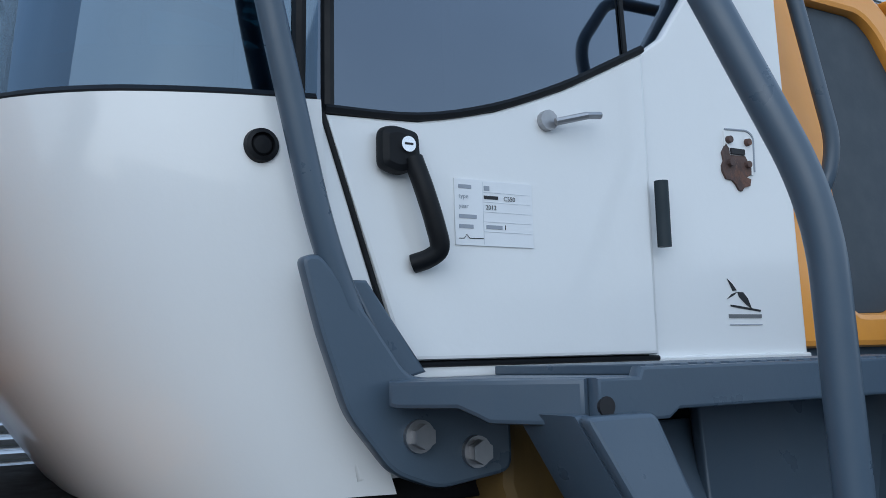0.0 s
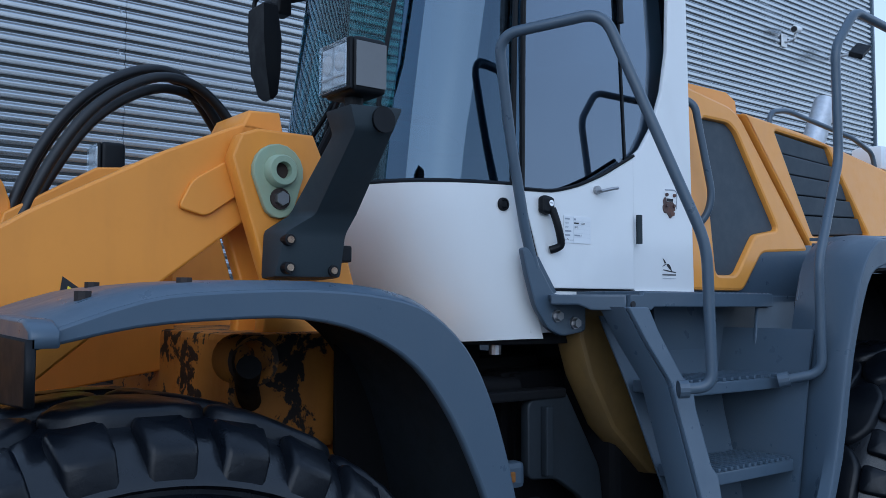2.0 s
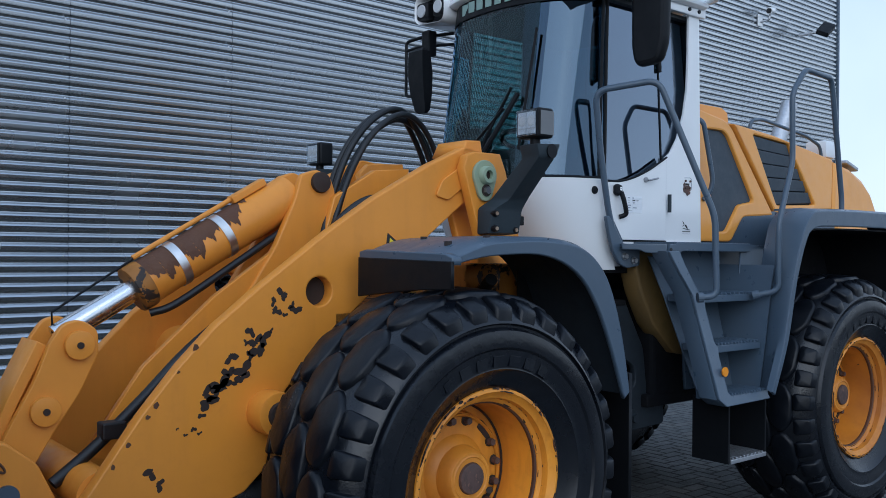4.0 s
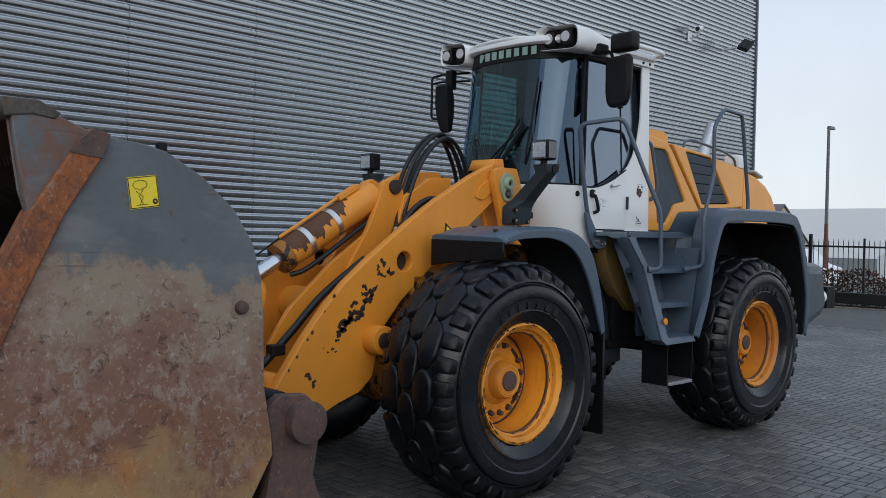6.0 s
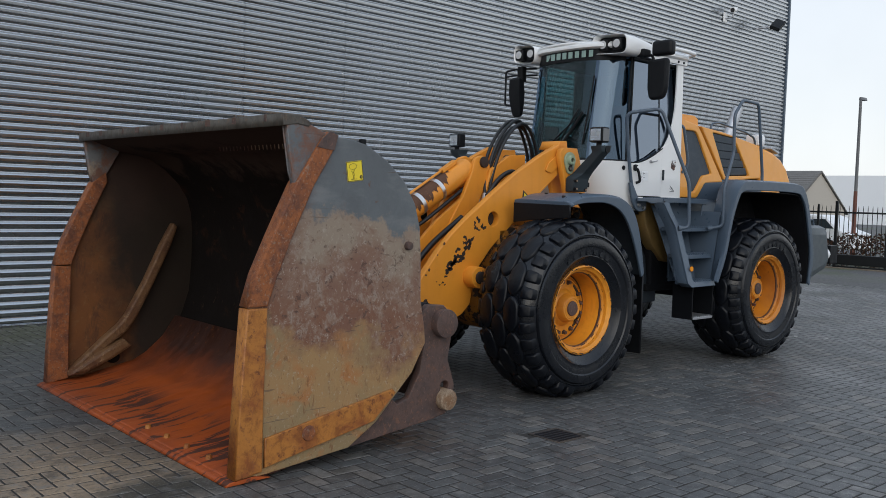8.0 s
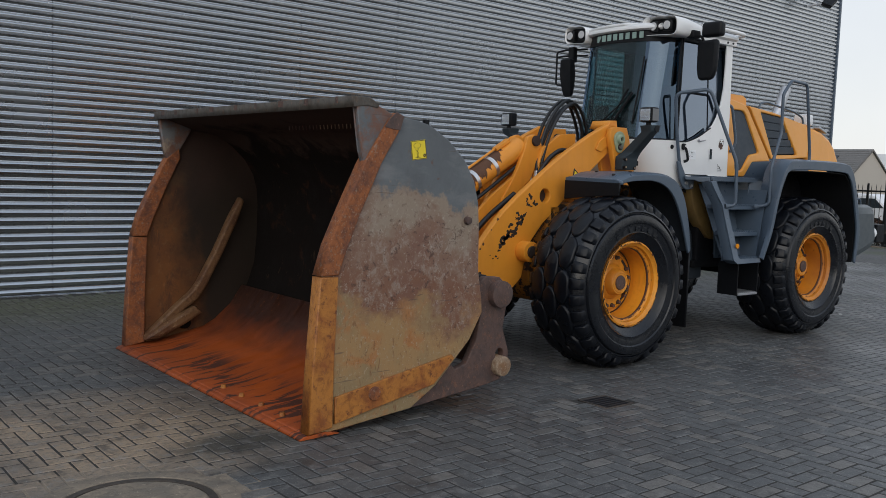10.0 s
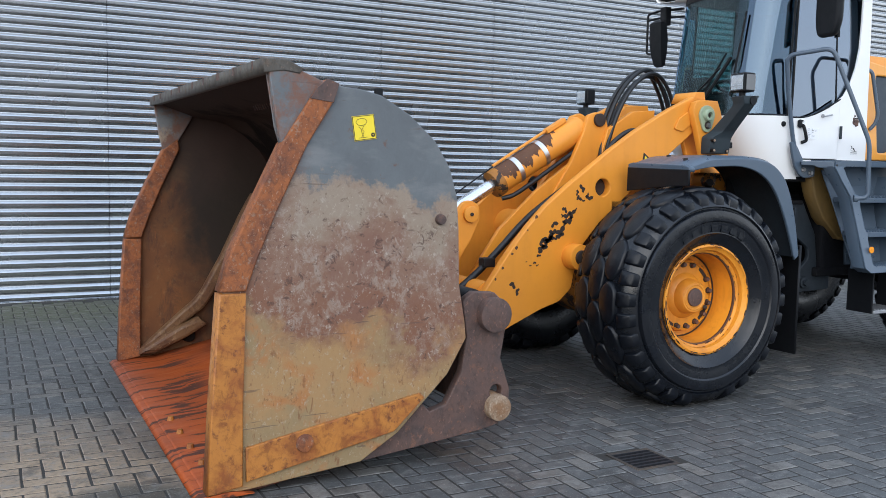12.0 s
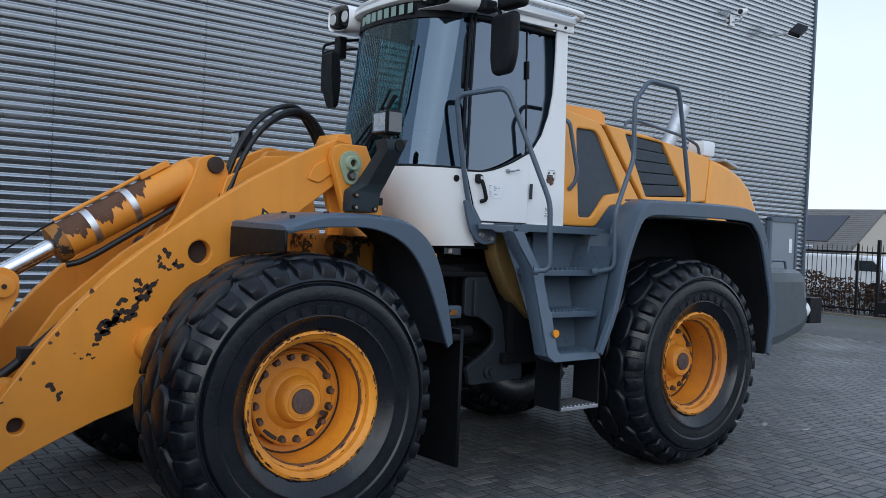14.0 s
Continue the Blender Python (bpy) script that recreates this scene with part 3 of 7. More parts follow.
# ---- setting ----
def ground():
    bm = bmesh.new()
    xs = [-600, -60, -10, 13, 60, 600]
    ys = [-600, -60, -5, 10, 60, 600]
    vs = [[bm.verts.new((x, y, -0.0024)) for y in ys] for x in xs]
    for i in range(5):
        for j in range(5):
            bm.faces.new((vs[i][j], vs[i + 1][j], vs[i + 1][j + 1], vs[i][j + 1]))
    ob = part("ground", bm, M_GROUND, None)
    tagged(ob, "damp grey concrete paved yard with sandy joints", "yard", "", "structure")


ground()

WALL_TURN = 1.0
WALL_M = Matrix.Translation((-5.0, 6.70, 0)) @ Matrix.Rotation(radians(WALL_TURN), 4, "Z")
WALL_LEN, WALL_TOP, PITCH = 20.0, 11.52, 0.096


def warehouse():
    """Profiled steel sheets laid level, butt-jointed, on a plain core."""
    wall = base("wall_north", -5.0, 6.70)
    tagged(wall, "silver-grey horizontally profiled steel warehouse wall", "wall", "", "structure")
    core = moved(box(-40, WALL_LEN - 0.06, 0.06, 14, 0, WALL_TOP, 0), WALL_M)
    part("wall_core", core, M_CHASSIS, wall)
    prof = []
    n = int(WALL_TOP / PITCH)
    for i in range(n):
        z = i * PITCH
        prof += [(0.0, z), (-0.005, z + 0.005), (-0.0155, z + 0.017), (-0.0190, z + 0.024), (-0.0207, z + 0.034), (-0.0232, z + 0.056), (-0.0234, z + 0.060), (-0.0200, z + 0.067), (-0.0060, z + 0.083), (-0.001, z + 0.090)]
    prof.append((0.0, n * PITCH))
    seams = [-40, -24, -14.5, -11.2, -9.4, -6.1, -4.35, -0.93, 0.80, 4.22, 5.95, 9.40, 11.1, 14.6, 16.3, WALL_LEN]
    for a, b in zip(seams, seams[1:]):
        bm = bmesh.new()
        u = [bm.verts.new((a + 0.002, y + 0.03, z)) for y, z in prof]
        v = [bm.verts.new((b - 0.002, y + 0.03, z)) for y, z in prof]
        for k in range(len(prof) - 1):
            bm.faces.new((u[k], v[k], v[k + 1], u[k + 1]))
        part("panel", moved(bm, WALL_M), M_CLAD, wall)
    part("corner_trim", moved(box(WALL_LEN - 0.03, WALL_LEN + 0.03, -0.02, 0.2, 0, WALL_TOP, 0.006), WALL_M), M_SLATE, wall)
    part("base_trim", moved(box(-40, WALL_LEN, -0.006, 0.05, -0.01, 0.012, 0.003), WALL_M), M_CLAD, wall)
    # screw heads along the sheet joints
    bms = []
    for s in seams[3:-2]:
        for i in range(4, 60, 4):
            bms.append(rod((s - 0.05, -0.004, i * PITCH + 0.067), (s - 0.05, 0.004, i * PITCH + 0.067), 0.008, None, 6))
    tagged(part("screw_heads", moved(join(*bms), WALL_M), M_GREYMETAL, wall), kind="stuff")
    return wall


warehouse()


def wall_door():
    x0, x1 = 18.5, 19.6
    ob = base("door_1", -5 + 19.0, 7.0)
    tagged(ob, "plain grey steel side door in the profiled wall", "door", "", "structure")
    part("door_leaf", moved(box(x0 + 0.08, x1 - 0.08, -0.035, 0.03, 0.05, 2.2, 0.004), WALL_M), M_HOOD_DOOR, ob)
    for a, b, c, d in ((x0, x0 + 0.08, 0, 2.28), (x1 - 0.08, x1, 0, 2.28), (x0, x1, 2.2, 2.3)):
        part("door_frame", moved(box(a, b, -0.06, 0.03, c, d, 0.004), WALL_M), M_SLATE, ob)
    part("door_handle", moved(rod((x1 - 0.2, -0.08, 1.05), (x1 - 0.32, -0.08, 1.05), 0.012), WALL_M), M_GREYMETAL, ob)
    part("sign_plate", moved(box(x1 - 0.3, x1 - 0.2, -0.045, -0.036, 1.55, 1.85, 0.001), WALL_M), M_PAPER, ob)


wall_door()

# ---- the wheel loader ----
LOADER = base("wheel_loader", 0.6, 1.65)
tagged(LOADER, "yellow and white articulated wheel loader with a rusty bucket", "wheel loader")
CY = 1.65


# wheels
TR, TW_ = 0.785, 0.30


def tyre_mesh(x, y, z, out):
    W = TW_
    prof = [(-W + 0.02, 0.40), (-W - 0.01, 0.47), (-W - 0.02, 0.56), (-W + 0.005, 0.66), (-W + 0.04, 0.71), (-W + 0.10, 0.752), (0, 0.764),
            (W - 0.10, 0.752), (W - 0.045, 0.715), (W - 0.012, 0.685), (W + 0.006, 0.660), (W + 0.010, 0.650), (W - 0.004, 0.642), (W - 0.004, 0.634), (W + 0.020, 0.622), (W + 0.028, 0.585), (W + 0.026, 0.555), (W + 0.016, 0.545), (W + 0.014, 0.50), (W + 0.008, 0.474), (W + 0.010, 0.468),
            (W - 0.004, 0.455), (W - 0.022, 0.425), (W - 0.045, 0.385)]
    bm = lathe(prof, 0, 0, 0, 96, out=out)
    for v in bm.verts:
        v.co += Vector((x, y, z))
        if v.co.z < 0.012:
            v.co.y += (v.co.y - y) * 0.06
            v.co.z = 0.012
    return bm


ROWS = {"pad": (16, ((-0.46, 0.0), (0.0, 0.5), (0.46, 0.0))), "shoulder": (32, ((-0.86, 0.25), (0.86, 0.25)))}


def tread_block(kind, s, out, worn):
    """One worn block of the tread at the top of a wheel, round the wheel's own centre. Shared by all alike."""
    p = 2 * math.pi / ROWS[kind][0]
    rng = random.Random(int(s * 100) + worn * 7 + (50 if kind == "pad" else 0))
    if kind == "pad":
        flat = fillet([(-0.250, -0.29), (0.0, -0.55), (0.250, -0.29), (0.250, 0.29), (0.0, 0.55), (-0.250, 0.29)], 0.15, 3)
        crown, drop = TR, 0.026
    else:
        flat = fillet([(-0.15, -0.36), (0.155, -0.32), (0.155, 0.32), (-0.15, 0.36)], 0.07, 2)
        crown, drop = TR - 0.016, 0.042

    def at(u, a, r):
        w = s + u
        fall = 0.020 * w * w + (0.16 * max(0.0, abs(w) - 0.80))
        return Vector(((r - fall) * math.sin(a * p), out * w * TW_, (r - fall) * math.cos(a * p)))
    bm = bmesh.new()
    rings = []
    for k, r in ((0.82, crown), (0.93, crown - 0.004), (0.99, crown - 0.012), (1.03, crown - drop - 0.012)):
        rings.append([bm.verts.new(at(u * k, a * k, r + rng.uniform(-0.002, 0.002))) for u, a in flat])
    mid = bm.verts.new(at(0, 0, crown + 0.001))
    m = len(flat)
    for i in range(m):
        bm.faces.new((mid, rings[0][i], rings[0][(i + 1) % m]))
    for u, v in zip(rings, rings[1:]):
        for i in range(m):
            bm.faces.new((u[i], v[i], v[(i + 1) % m], u[(i + 1) % m]))
    bmesh.ops.recalc_face_normals(bm, faces=bm.faces[:])
    me = bpy.data.meshes.new("tread_block")
    bm.to_mesh(me)
    bm.free()
    me.polygons.foreach_set("use_smooth", [True] * len(me.polygons))
    me.set_sharp_from_angle(angle=radians(50))
    me.materials.append(M_TREAD)
    return me


BLOCKS = {(k, s, o, w): tread_block(k, s, o, w) for k in ROWS for s, _ in ROWS[k][1] for o in (-1, 1) for w in (0, 1, 2)}


def tread(x, y, z, out, hub):
    rng = random.Random(int(x * 10 + y * 3))
    for kind, (n, rows) in ROWS.items():
        for s, off in rows:
            for i in range(n):
                a = 2 * math.pi * (i + off) / n
                if math.cos(a) < -0.985:
                    continue
                ob = new("tread_block", BLOCKS[kind, s, out, rng.randrange(3)])
                ob.location, ob.rotation_euler = (x, y, z), (0, a, 0)
                ob.parent = hub
                ob.matrix_parent_inverse = Matrix.Translation(-origin(hub))


def wheel(x, yc, z, out, near):
    """out: -1 where the outer face looks to -y."""
    # disc and hub
    f = lambda d: 0.30 - d   # depth in from the sidewall's plane
    disc = [(f(0.30), 0.30), (f(0.305), 0.265), (f(0.27), 0.255), (f(0.265), 0.165), (f(0.245), 0.15), (f(0.23), 0.128), (f(0.175), 0.116), (f(0.16), 0.104), (f(0.16), 0.066)]
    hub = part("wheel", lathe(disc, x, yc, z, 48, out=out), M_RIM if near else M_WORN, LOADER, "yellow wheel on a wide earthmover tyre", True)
    part("tyre", tyre_mesh(x, yc, z, out), M_TYRE, hub, "worn black block-tread tyre", True)
    tread(x, yc, z, out, hub)
    rim = [(f(0.055), 0.388), (f(0.035), 0.386), (f(0.03), 0.372), (f(0.045), 0.362), (f(0.055), 0.345), (f(0.085), 0.340), (f(0.095), 0.325), (f(0.12), 0.318), (f(0.30), 0.30), (f(0.36), 0.30)]
    part("rim", lathe(rim, x, yc, z, 72, out=out), M_RIM, hub, "chipped yellow steel rim", True)
    part("rim_bead", lathe([(f(0.060), 0.392), (f(0.045), 0.400), (f(0.04), 0.415), (f(0.05), 0.43)], x, yc, z, 64, out=out), M_BLACK, hub, "", True)
    ridge = [(f(0.268), 0.252), (f(0.255), 0.25), (f(0.25), 0.243), (f(0.262), 0.238)]
    part("disc_ridge", lathe(ridge, x, yc, z, 48, out=out), M_RIM, hub, "", True)
    part("hub_ring", lathe([(f(0.178), 0.110), (f(0.163), 0.105), (f(0.160), 0.094), (f(0.156), 0.089), (f(0.165), 0.080)], x, yc, z, 40, out=out), M_RIM, hub, "", True)
    part("dish_seam", lathe([(f(0.292), 0.3035), (f(0.286), 0.2975), (f(0.294), 0.292)], x, yc, z, 48, out=out), M_CHIP, hub, "rusted seam between disc and rim", True)
    part("lock_ring", lathe([(f(0.100), 0.3235), (f(0.106), 0.3165), (f(0.118), 0.3165), (f(0.124), 0.3195)], x, yc, z, 60, out=out), M_RUSTPATCH, hub, "rusted locking ring", True)
    part("hub_cap", rod((x, yc + out * f(0.18), z), (x, yc + out * f(0.147), z), 0.068, 0.063, 28, 0.006), M_BROWN, hub, "dark greasy hub cap", True)
    if not near:
        return
    for i in range(16):
        a = 2 * math.pi * (i + 0.3) / 16
        if i % 8 == 2:
            continue
        p = (x + 0.225 * math.cos(a), yc + out * f(0.268), z + 0.225 * math.sin(a))
        part("wheel_nut", bolt(p, 0.017, 0.03, (0, out, 0)), M_BROWN, hub)
        part("nut_washer", rod(p, Vector(p) + Vector((0, out * 0.005, 0)), 0.023, None, 10), M_CHIP, hub)
    for a in (0.75, 2.6, 4.1, 5.6):
        p = Vector((x + 0.235 * math.cos(a), yc + out * f(0.29), z + 0.235 * math.sin(a)))
        part("hand_hole", moved(box(-0.022, 0.022, -0.016, 0.016, -0.048, 0.048, 0.010), Matrix.Translation(p + Vector((0, out * 0.012, 0))) @ Matrix.Rotation(-a, 4, "Y")), M_CHIP, hub)
    part("valve_stem", rod((x + 0.20, yc + out * f(0.26), z - 0.10), (x + 0.14, yc + out * f(0.20), z - 0.08), 0.014, None, 10), M_CHIP, hub)
    for i in range(7):
        a = math.pi / 2 + 0.55 - i * 0.175
        p = Vector((x + 0.50 * math.cos(a), yc + out * (TW_ + 0.0165), z + 0.50 * math.sin(a)))
        part("raised_mark", moved(box(-0.028, 0.028, -0.0010, 0.0010, -0.022, 0.022, 0.0008), Matrix.Translation(p) @ Matrix.Rotation(-(a - math.pi / 2), 4, "Y")), M_TYRE, hub)
    # worn flakes on the flange
    rng = random.Random(int(x * 100))
    for i in range(190):
        a = rng.gauss(rng.choice((0.6, 2.3, 3.6, 4.9)), 0.5)
        r, d = rng.choice(((0.3855, 0.0325), (0.3855, 0.0325), (0.3735, 0.0290), (0.342, 0.079), (0.326, 0.0945)))
        w, h = rng.uniform(0.002, 0.02) * rng.choice((0.5, 1, 1.8)), rng.uniform(0.0015, 0.006)
        p = Vector((x + r * math.cos(a), yc + out * f(d), z + r * math.sin(a)))
        m = Matrix.Translation(p) @ Matrix.Rotation(-(a + math.pi / 2), 4, "Y")
        ring = [(w * math.cos(t) * rng.uniform(0.6, 1.2), h * math.sin(t) * rng.uniform(0.6, 1.3)) for t in [2 * math.pi * j / 8 for j in range(8)]]
        flake = plate(ring, -0.0015, 0.0015, bev=0.0002)
        flake.transform(m)
        part("paint_flake", flake, rng.choice((M_RUSTPATCH, M_CHIP, M_CHIP)), hub)


FX, RX, WZ = -1.05, 2.24, 0.745
NEAR_W, FAR_W = 0.63, 2.67
wheel(FX, NEAR_W, WZ, -1, True)
wheel(RX, NEAR_W + 0.08, WZ + 0.02, -1, True)
wheel(FX, FAR_W, WZ, 1, False)
wheel(RX, FAR_W, WZ + 0.02, 1, False)


# bucket
BN, BF = -0.03, 3.22
SIDE = [(-4.55, 0.02), (-4.53, 0.43), (-4.49, 1.02), (-4.44, 1.19), (-4.34, 1.40), (-4.20, 1.70), (-4.23, 1.80), (-4.28, 2.12), (-4.19, 2.11), (-3.97, 2.02), (-3.80, 2.005), (-3.69, 1.98),
        (-3.53, 1.89), (-3.38, 1.76), (-3.29, 1.62), (-3.245, 1.47), (-3.23, 1.30), (-3.22, 1.00), (-3.18, 0.79), (-3.17, 0.70), (-3.28, 0.51), (-3.40, 0.39), (-3.57, 0.22), (-3.78, 0.09), (-4.36, 0.03)]
SHELL = [(-4.275, 2.11), (-3.96, 2.005), (-3.80, 1.985), (-3.68, 1.955), (-3.54, 1.87), (-3.40, 1.74), (-3.31, 1.60), (-3.27, 1.46), (-3.255, 1.30), (-3.26, 1.00), (-3.28, 0.74), (-3.36, 0.50), (-3.50, 0.30), (-3.66, 0.17), (-3.80, 0.10)]


def bucket():
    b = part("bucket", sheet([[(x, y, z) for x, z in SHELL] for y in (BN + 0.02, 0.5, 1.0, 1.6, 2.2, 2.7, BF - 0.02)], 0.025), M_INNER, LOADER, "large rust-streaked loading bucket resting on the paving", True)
    part("side_plate", plate(SIDE, BN, BN + 0.035, bev=0.005), M_BUCKET, b, "side plate, grey above and rusted below")
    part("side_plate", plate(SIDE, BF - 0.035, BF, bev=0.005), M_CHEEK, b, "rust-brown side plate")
    # floor with its cutting edge
    fl = [(-4.60, 0.012), (-4.56, 0.034), (-4.30, 0.052), (-3.83, 0.150), (-3.71, 0.215), (-3.56, 0.345), (-3.435, 0.525), (-3.41, 0.515), (-3.52, 0.320), (-3.66, 0.190), (-3.75, 0.110), (-4.30, 0.012)]
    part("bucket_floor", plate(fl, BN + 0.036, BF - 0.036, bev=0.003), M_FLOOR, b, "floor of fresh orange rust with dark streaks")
    ce = [(-4.63, 0.004), (-4.60, 0.024), (-4.45, 0.036), (-4.34, 0.012)]
    part("cutting_edge", plate(ce, BN - 0.015, BF + 0.015, bev=0.002), M_FLOOR, b, "worn cutting edge")
    for i in range(5):
        y = 0.12 + i * 0.295
        part("edge_bolt", rod((-4.50, y, 0.036), (-4.50, y, 0.062), 0.022, 0.016, 10), M_OCHREBAR, b)
    # rim of the upper lip
    part("upper_lip", plate([(-4.30, 2.055), (-4.30, 2.125), (-4.18, 2.125), (-4.10, 2.085), (-4.12, 2.06), (-4.20, 2.07)], BN - 0.005, BF + 0.005, bev=0.006), M_LIP, b, "grey-brown worn top lip")
    for i in range(9):
        y = 0.15 + i * 0.36 + 0.05 * math.sin(i * 3)
        part("lip_scar", box(-4.303, -4.28, y, y + 0.03 + 0.02 * (i % 3), 2.085, 2.127, 0.003), M_BROWN, b)
    # spill grille under the lip; pale near bars paint light coming through its slots
    for i in range(26):
        y = 0.08 + i * 0.05
        part("rake_bar", rod((-3.99, y, 2.01), (-3.95, y + 0.05, 1.955), 0.0035, None, 6), M_PIN if i < 17 else M_BROWN, b)
    # wear bars along the front edges
    for y0, y1, mats in ((BN - 0.022, BN + 0.085, (M_OCHREBAR, M_RUSTBAR)), (BF - 0.085, BF + 0.022, (M_RUSTBAR, M_RUSTBAR))):
        low = [(-4.575, 0.03), (-4.555, 0.43), (-4.515, 1.005), (-4.385, 1.005), (-4.40, 0.43), (-4.40, 0.055)]
        part("wear_bar", plate(low, y0, y1, bev=0.008), mats[0], b, "ochre wear bar on the side edge")
        far = y0 > 1
        up = [(-4.515, 1.015), (-4.46, 1.20), (-4.36, 1.42), (-4.215, 1.71), (-4.10, 1.80), (-4.085, 1.72), (-4.235, 1.40), (-4.33, 1.17), (-4.385, 1.015)] if far else [(-4.515, 1.015), (-4.46, 1.20), (-4.36, 1.42), (-4.215, 1.72), (-4.045, 1.985), (-3.99, 2.04), (-3.93, 2.018), (-3.955, 1.93), (-4.085, 1.72), (-4.235, 1.40), (-4.33, 1.17), (-4.385, 1.015)]
        part("wear_bar", plate(up, y0, y1, bev=0.008), mats[1], b, "rusty wear bar on the side edge")
        if not far:
            cap = [(-4.075, 1.945), (-4.045, 1.99), (-3.985, 2.045), (-3.925, 2.022), (-3.955, 1.93)]
            part("bar_cap", plate(cap, y0 - 0.004, y0 + 0.004, bev=0.002), M_BROWN, b, "grey-brown patch at the bar's top")
    for y0, y1 in ((BN + 0.036, BN + 0.05), (BF - 0.075, BF - 0.036)):
        part("lip_end", plate([(-4.285, 2.115), (-4.235, 1.80), (-4.205, 1.70), (-4.09, 1.79), (-3.99, 1.96), (-3.97, 2.02)], y0, y1, bev=0.005), M_BUCKET, b, "grey end plate of the lip")
    strip = [(-4.385, 0.075), (-4.385, 0.245), (-3.45, 0.425), (-3.425, 0.40), (-3.60, 0.235)]
    part("heel_strip", plate(strip, BN - 0.02, BN + 0.001, bev=0.004), M_OCHREBAR, b, "ochre heel strip")
    for x, z, r in ((-4.09, 0.235, 0.052), (-3.345, 1.35, 0.03)):
        part("side_bolt", rod((x, BN, z), (x, BN - 0.03, z), r, r * 0.85, 18, 0.004), M_RUSTBAR if z < 1 else M_BROWN, b, "", True)
    # round scuffed pocket on the inner far side and the rib that runs down to it
    rib = [(-3.50, 1.38), (-3.60, 1.20), (-3.76, 0.86), (-3.92, 0.57), (-3.985, 0.49), (-4.12, 0.38), (-4.36, 0.165), (-4.43, 0.10)]
    inner = [(-4.36, 0.085), (-4.20, 0.20), (-4.03, 0.335), (-3.90, 0.43), (-3.82, 0.55), (-3.67, 0.84), (-3.52, 1.16), (-3.455, 1.34)]
    part("inner_rib", plate(fillet(rib + inner, 0.03), BF - 0.12, BF - 0.033, bev=0.022), M_RIB, b, "scoured ochre inner rib", True)
    part("rib_foot", plate([(-4.42, 0.085), (-4.40, 0.13), (-4.10, 0.30), (-3.95, 0.36), (-3.88, 0.30), (-4.05, 0.20), (-4.30, 0.09)], BF - 0.17, BF - 0.033, bev=0.03), M_RIB, b, "", True)
    part("inner_boss", rod((-4.02, BF - 0.04, 0.2), (-4.02, BF - 0.10, 0.2), 0.06, 0.05, 20, 0.01), M_INNER, b, "", True)
    # yellow sticker with a pictogram of plain strokes
    turn = Matrix.Translation((-3.783, 0, 1.815)) @ Matrix.Rotation(radians(-8.5), 4, "Y")
    st = part("warning_sticker", moved(box(-0.060, 0.060, BN - 0.003, BN - 0.0005, -0.062, 0.062, 0), turn), M_STICKER, b, "square yellow warning sticker")
    yk = BN - 0.0045
    for line in ([(0.030 * math.cos(a / 8 * 6.28) - 0.012, 0.030 + 0.018 * math.sin(a / 8 * 6.28)) for a in range(9)], [(0.0, 0.012), (-0.020, -0.015), (-0.008, -0.045)], [(-0.030, 0.006), (-0.004, -0.018), (-0.022, -0.048)], [(-0.035, -0.048), (0.010, -0.048)]):
        part("pictogram", moved(tube([(u, yk, v) for u, v in line], 0.0011, 5), turn), M_INK, st)
    part("pictogram", moved(lathe([(0, 0.011), (0.001, 0.009), (0.001, 0.004)], 0.042, yk, -0.040, 14), turn), M_INK, st)
    for u0, u1, v0, v1 in ((-0.059, 0.059, 0.057, 0.060), (-0.059, 0.059, -0.060, -0.057), (-0.059, -0.056, -0.057, 0.057), (0.056, 0.059, -0.057, 0.057)):
        part("sticker_border", moved(box(u0, u1, BN - 0.0042, BN - 0.0030, v0, v1, 0), turn), M_INK, st)
    part("lifting_eye", box(-3.70, -3.66, 0.02, 0.05, 1.97, 2.02, 0.006), M_BLACK, b)
    # tipping frame at the back: cheek plates, pins, cross beam
    cheek = [(-3.17, 0.90), (-3.10, 0.945), (-2.97, 0.935), (-2.885, 0.86), (-2.885, 0.77), (-2.92, 0.56), (-2.855, 0.38), (-2.86, 0.24), (-2.93, 0.18), (-3.06, 0.155), (-3.80, 0.07), (-3.60, 0.20), (-3.42, 0.36), (-3.36, 0.30), (-3.26, 0.33), (-3.17, 0.50), (-3.14, 0.70)]
    for y0, y1 in ((0.015, 0.075), (BF - 0.105, BF - 0.045)):
        part("tipping_cheek", plate(cheek, y0, y1, bev=0.006, holes=[circle(-2.945, 0.37, 0.04, 14)]), M_BROWN, b, "brown rusted tipping frame cheek")
    part("hinge_pin", rod((-2.985, -0.045, 0.815), (-2.985, 0.1, 0.815), 0.098, None, 28, 0.01), M_BROWN, b, "thick brown hinge pin", True)
    part("hinge_pin", rod((-2.945, -0.04, 0.285), (-2.945, 0.1, 0.285), 0.074, None, 26, 0.012), M_PIN, b, "worn ochre hinge pin", True)
    part("hinge_collar", rod((-3.07, 0.08, 0.875), (-3.07, 0.25, 0.875), 0.075, None, 24, 0.01), M_BLACK, b, "", True)
    part("cross_beam", box(-3.14, -2.95, 0.10, BF - 0.1, 0.30, 0.62, 0.03), M_BROWN, b)
    part("cross_beam", rod((-2.98, 0.1, 0.80), (-2.98, BF - 0.1, 0.80), 0.07, None, 20), M_BLACK, b, "", True)
    part("tipping_hose", tube(smooth_line([(-3.0, 1.0, 0.85), (-2.92, 1.05, 1.02), (-2.75, 1.2, 1.0), (-2.66, 1.35, 0.85)]), 0.022), M_HOSE, b, "", True)


bucket()

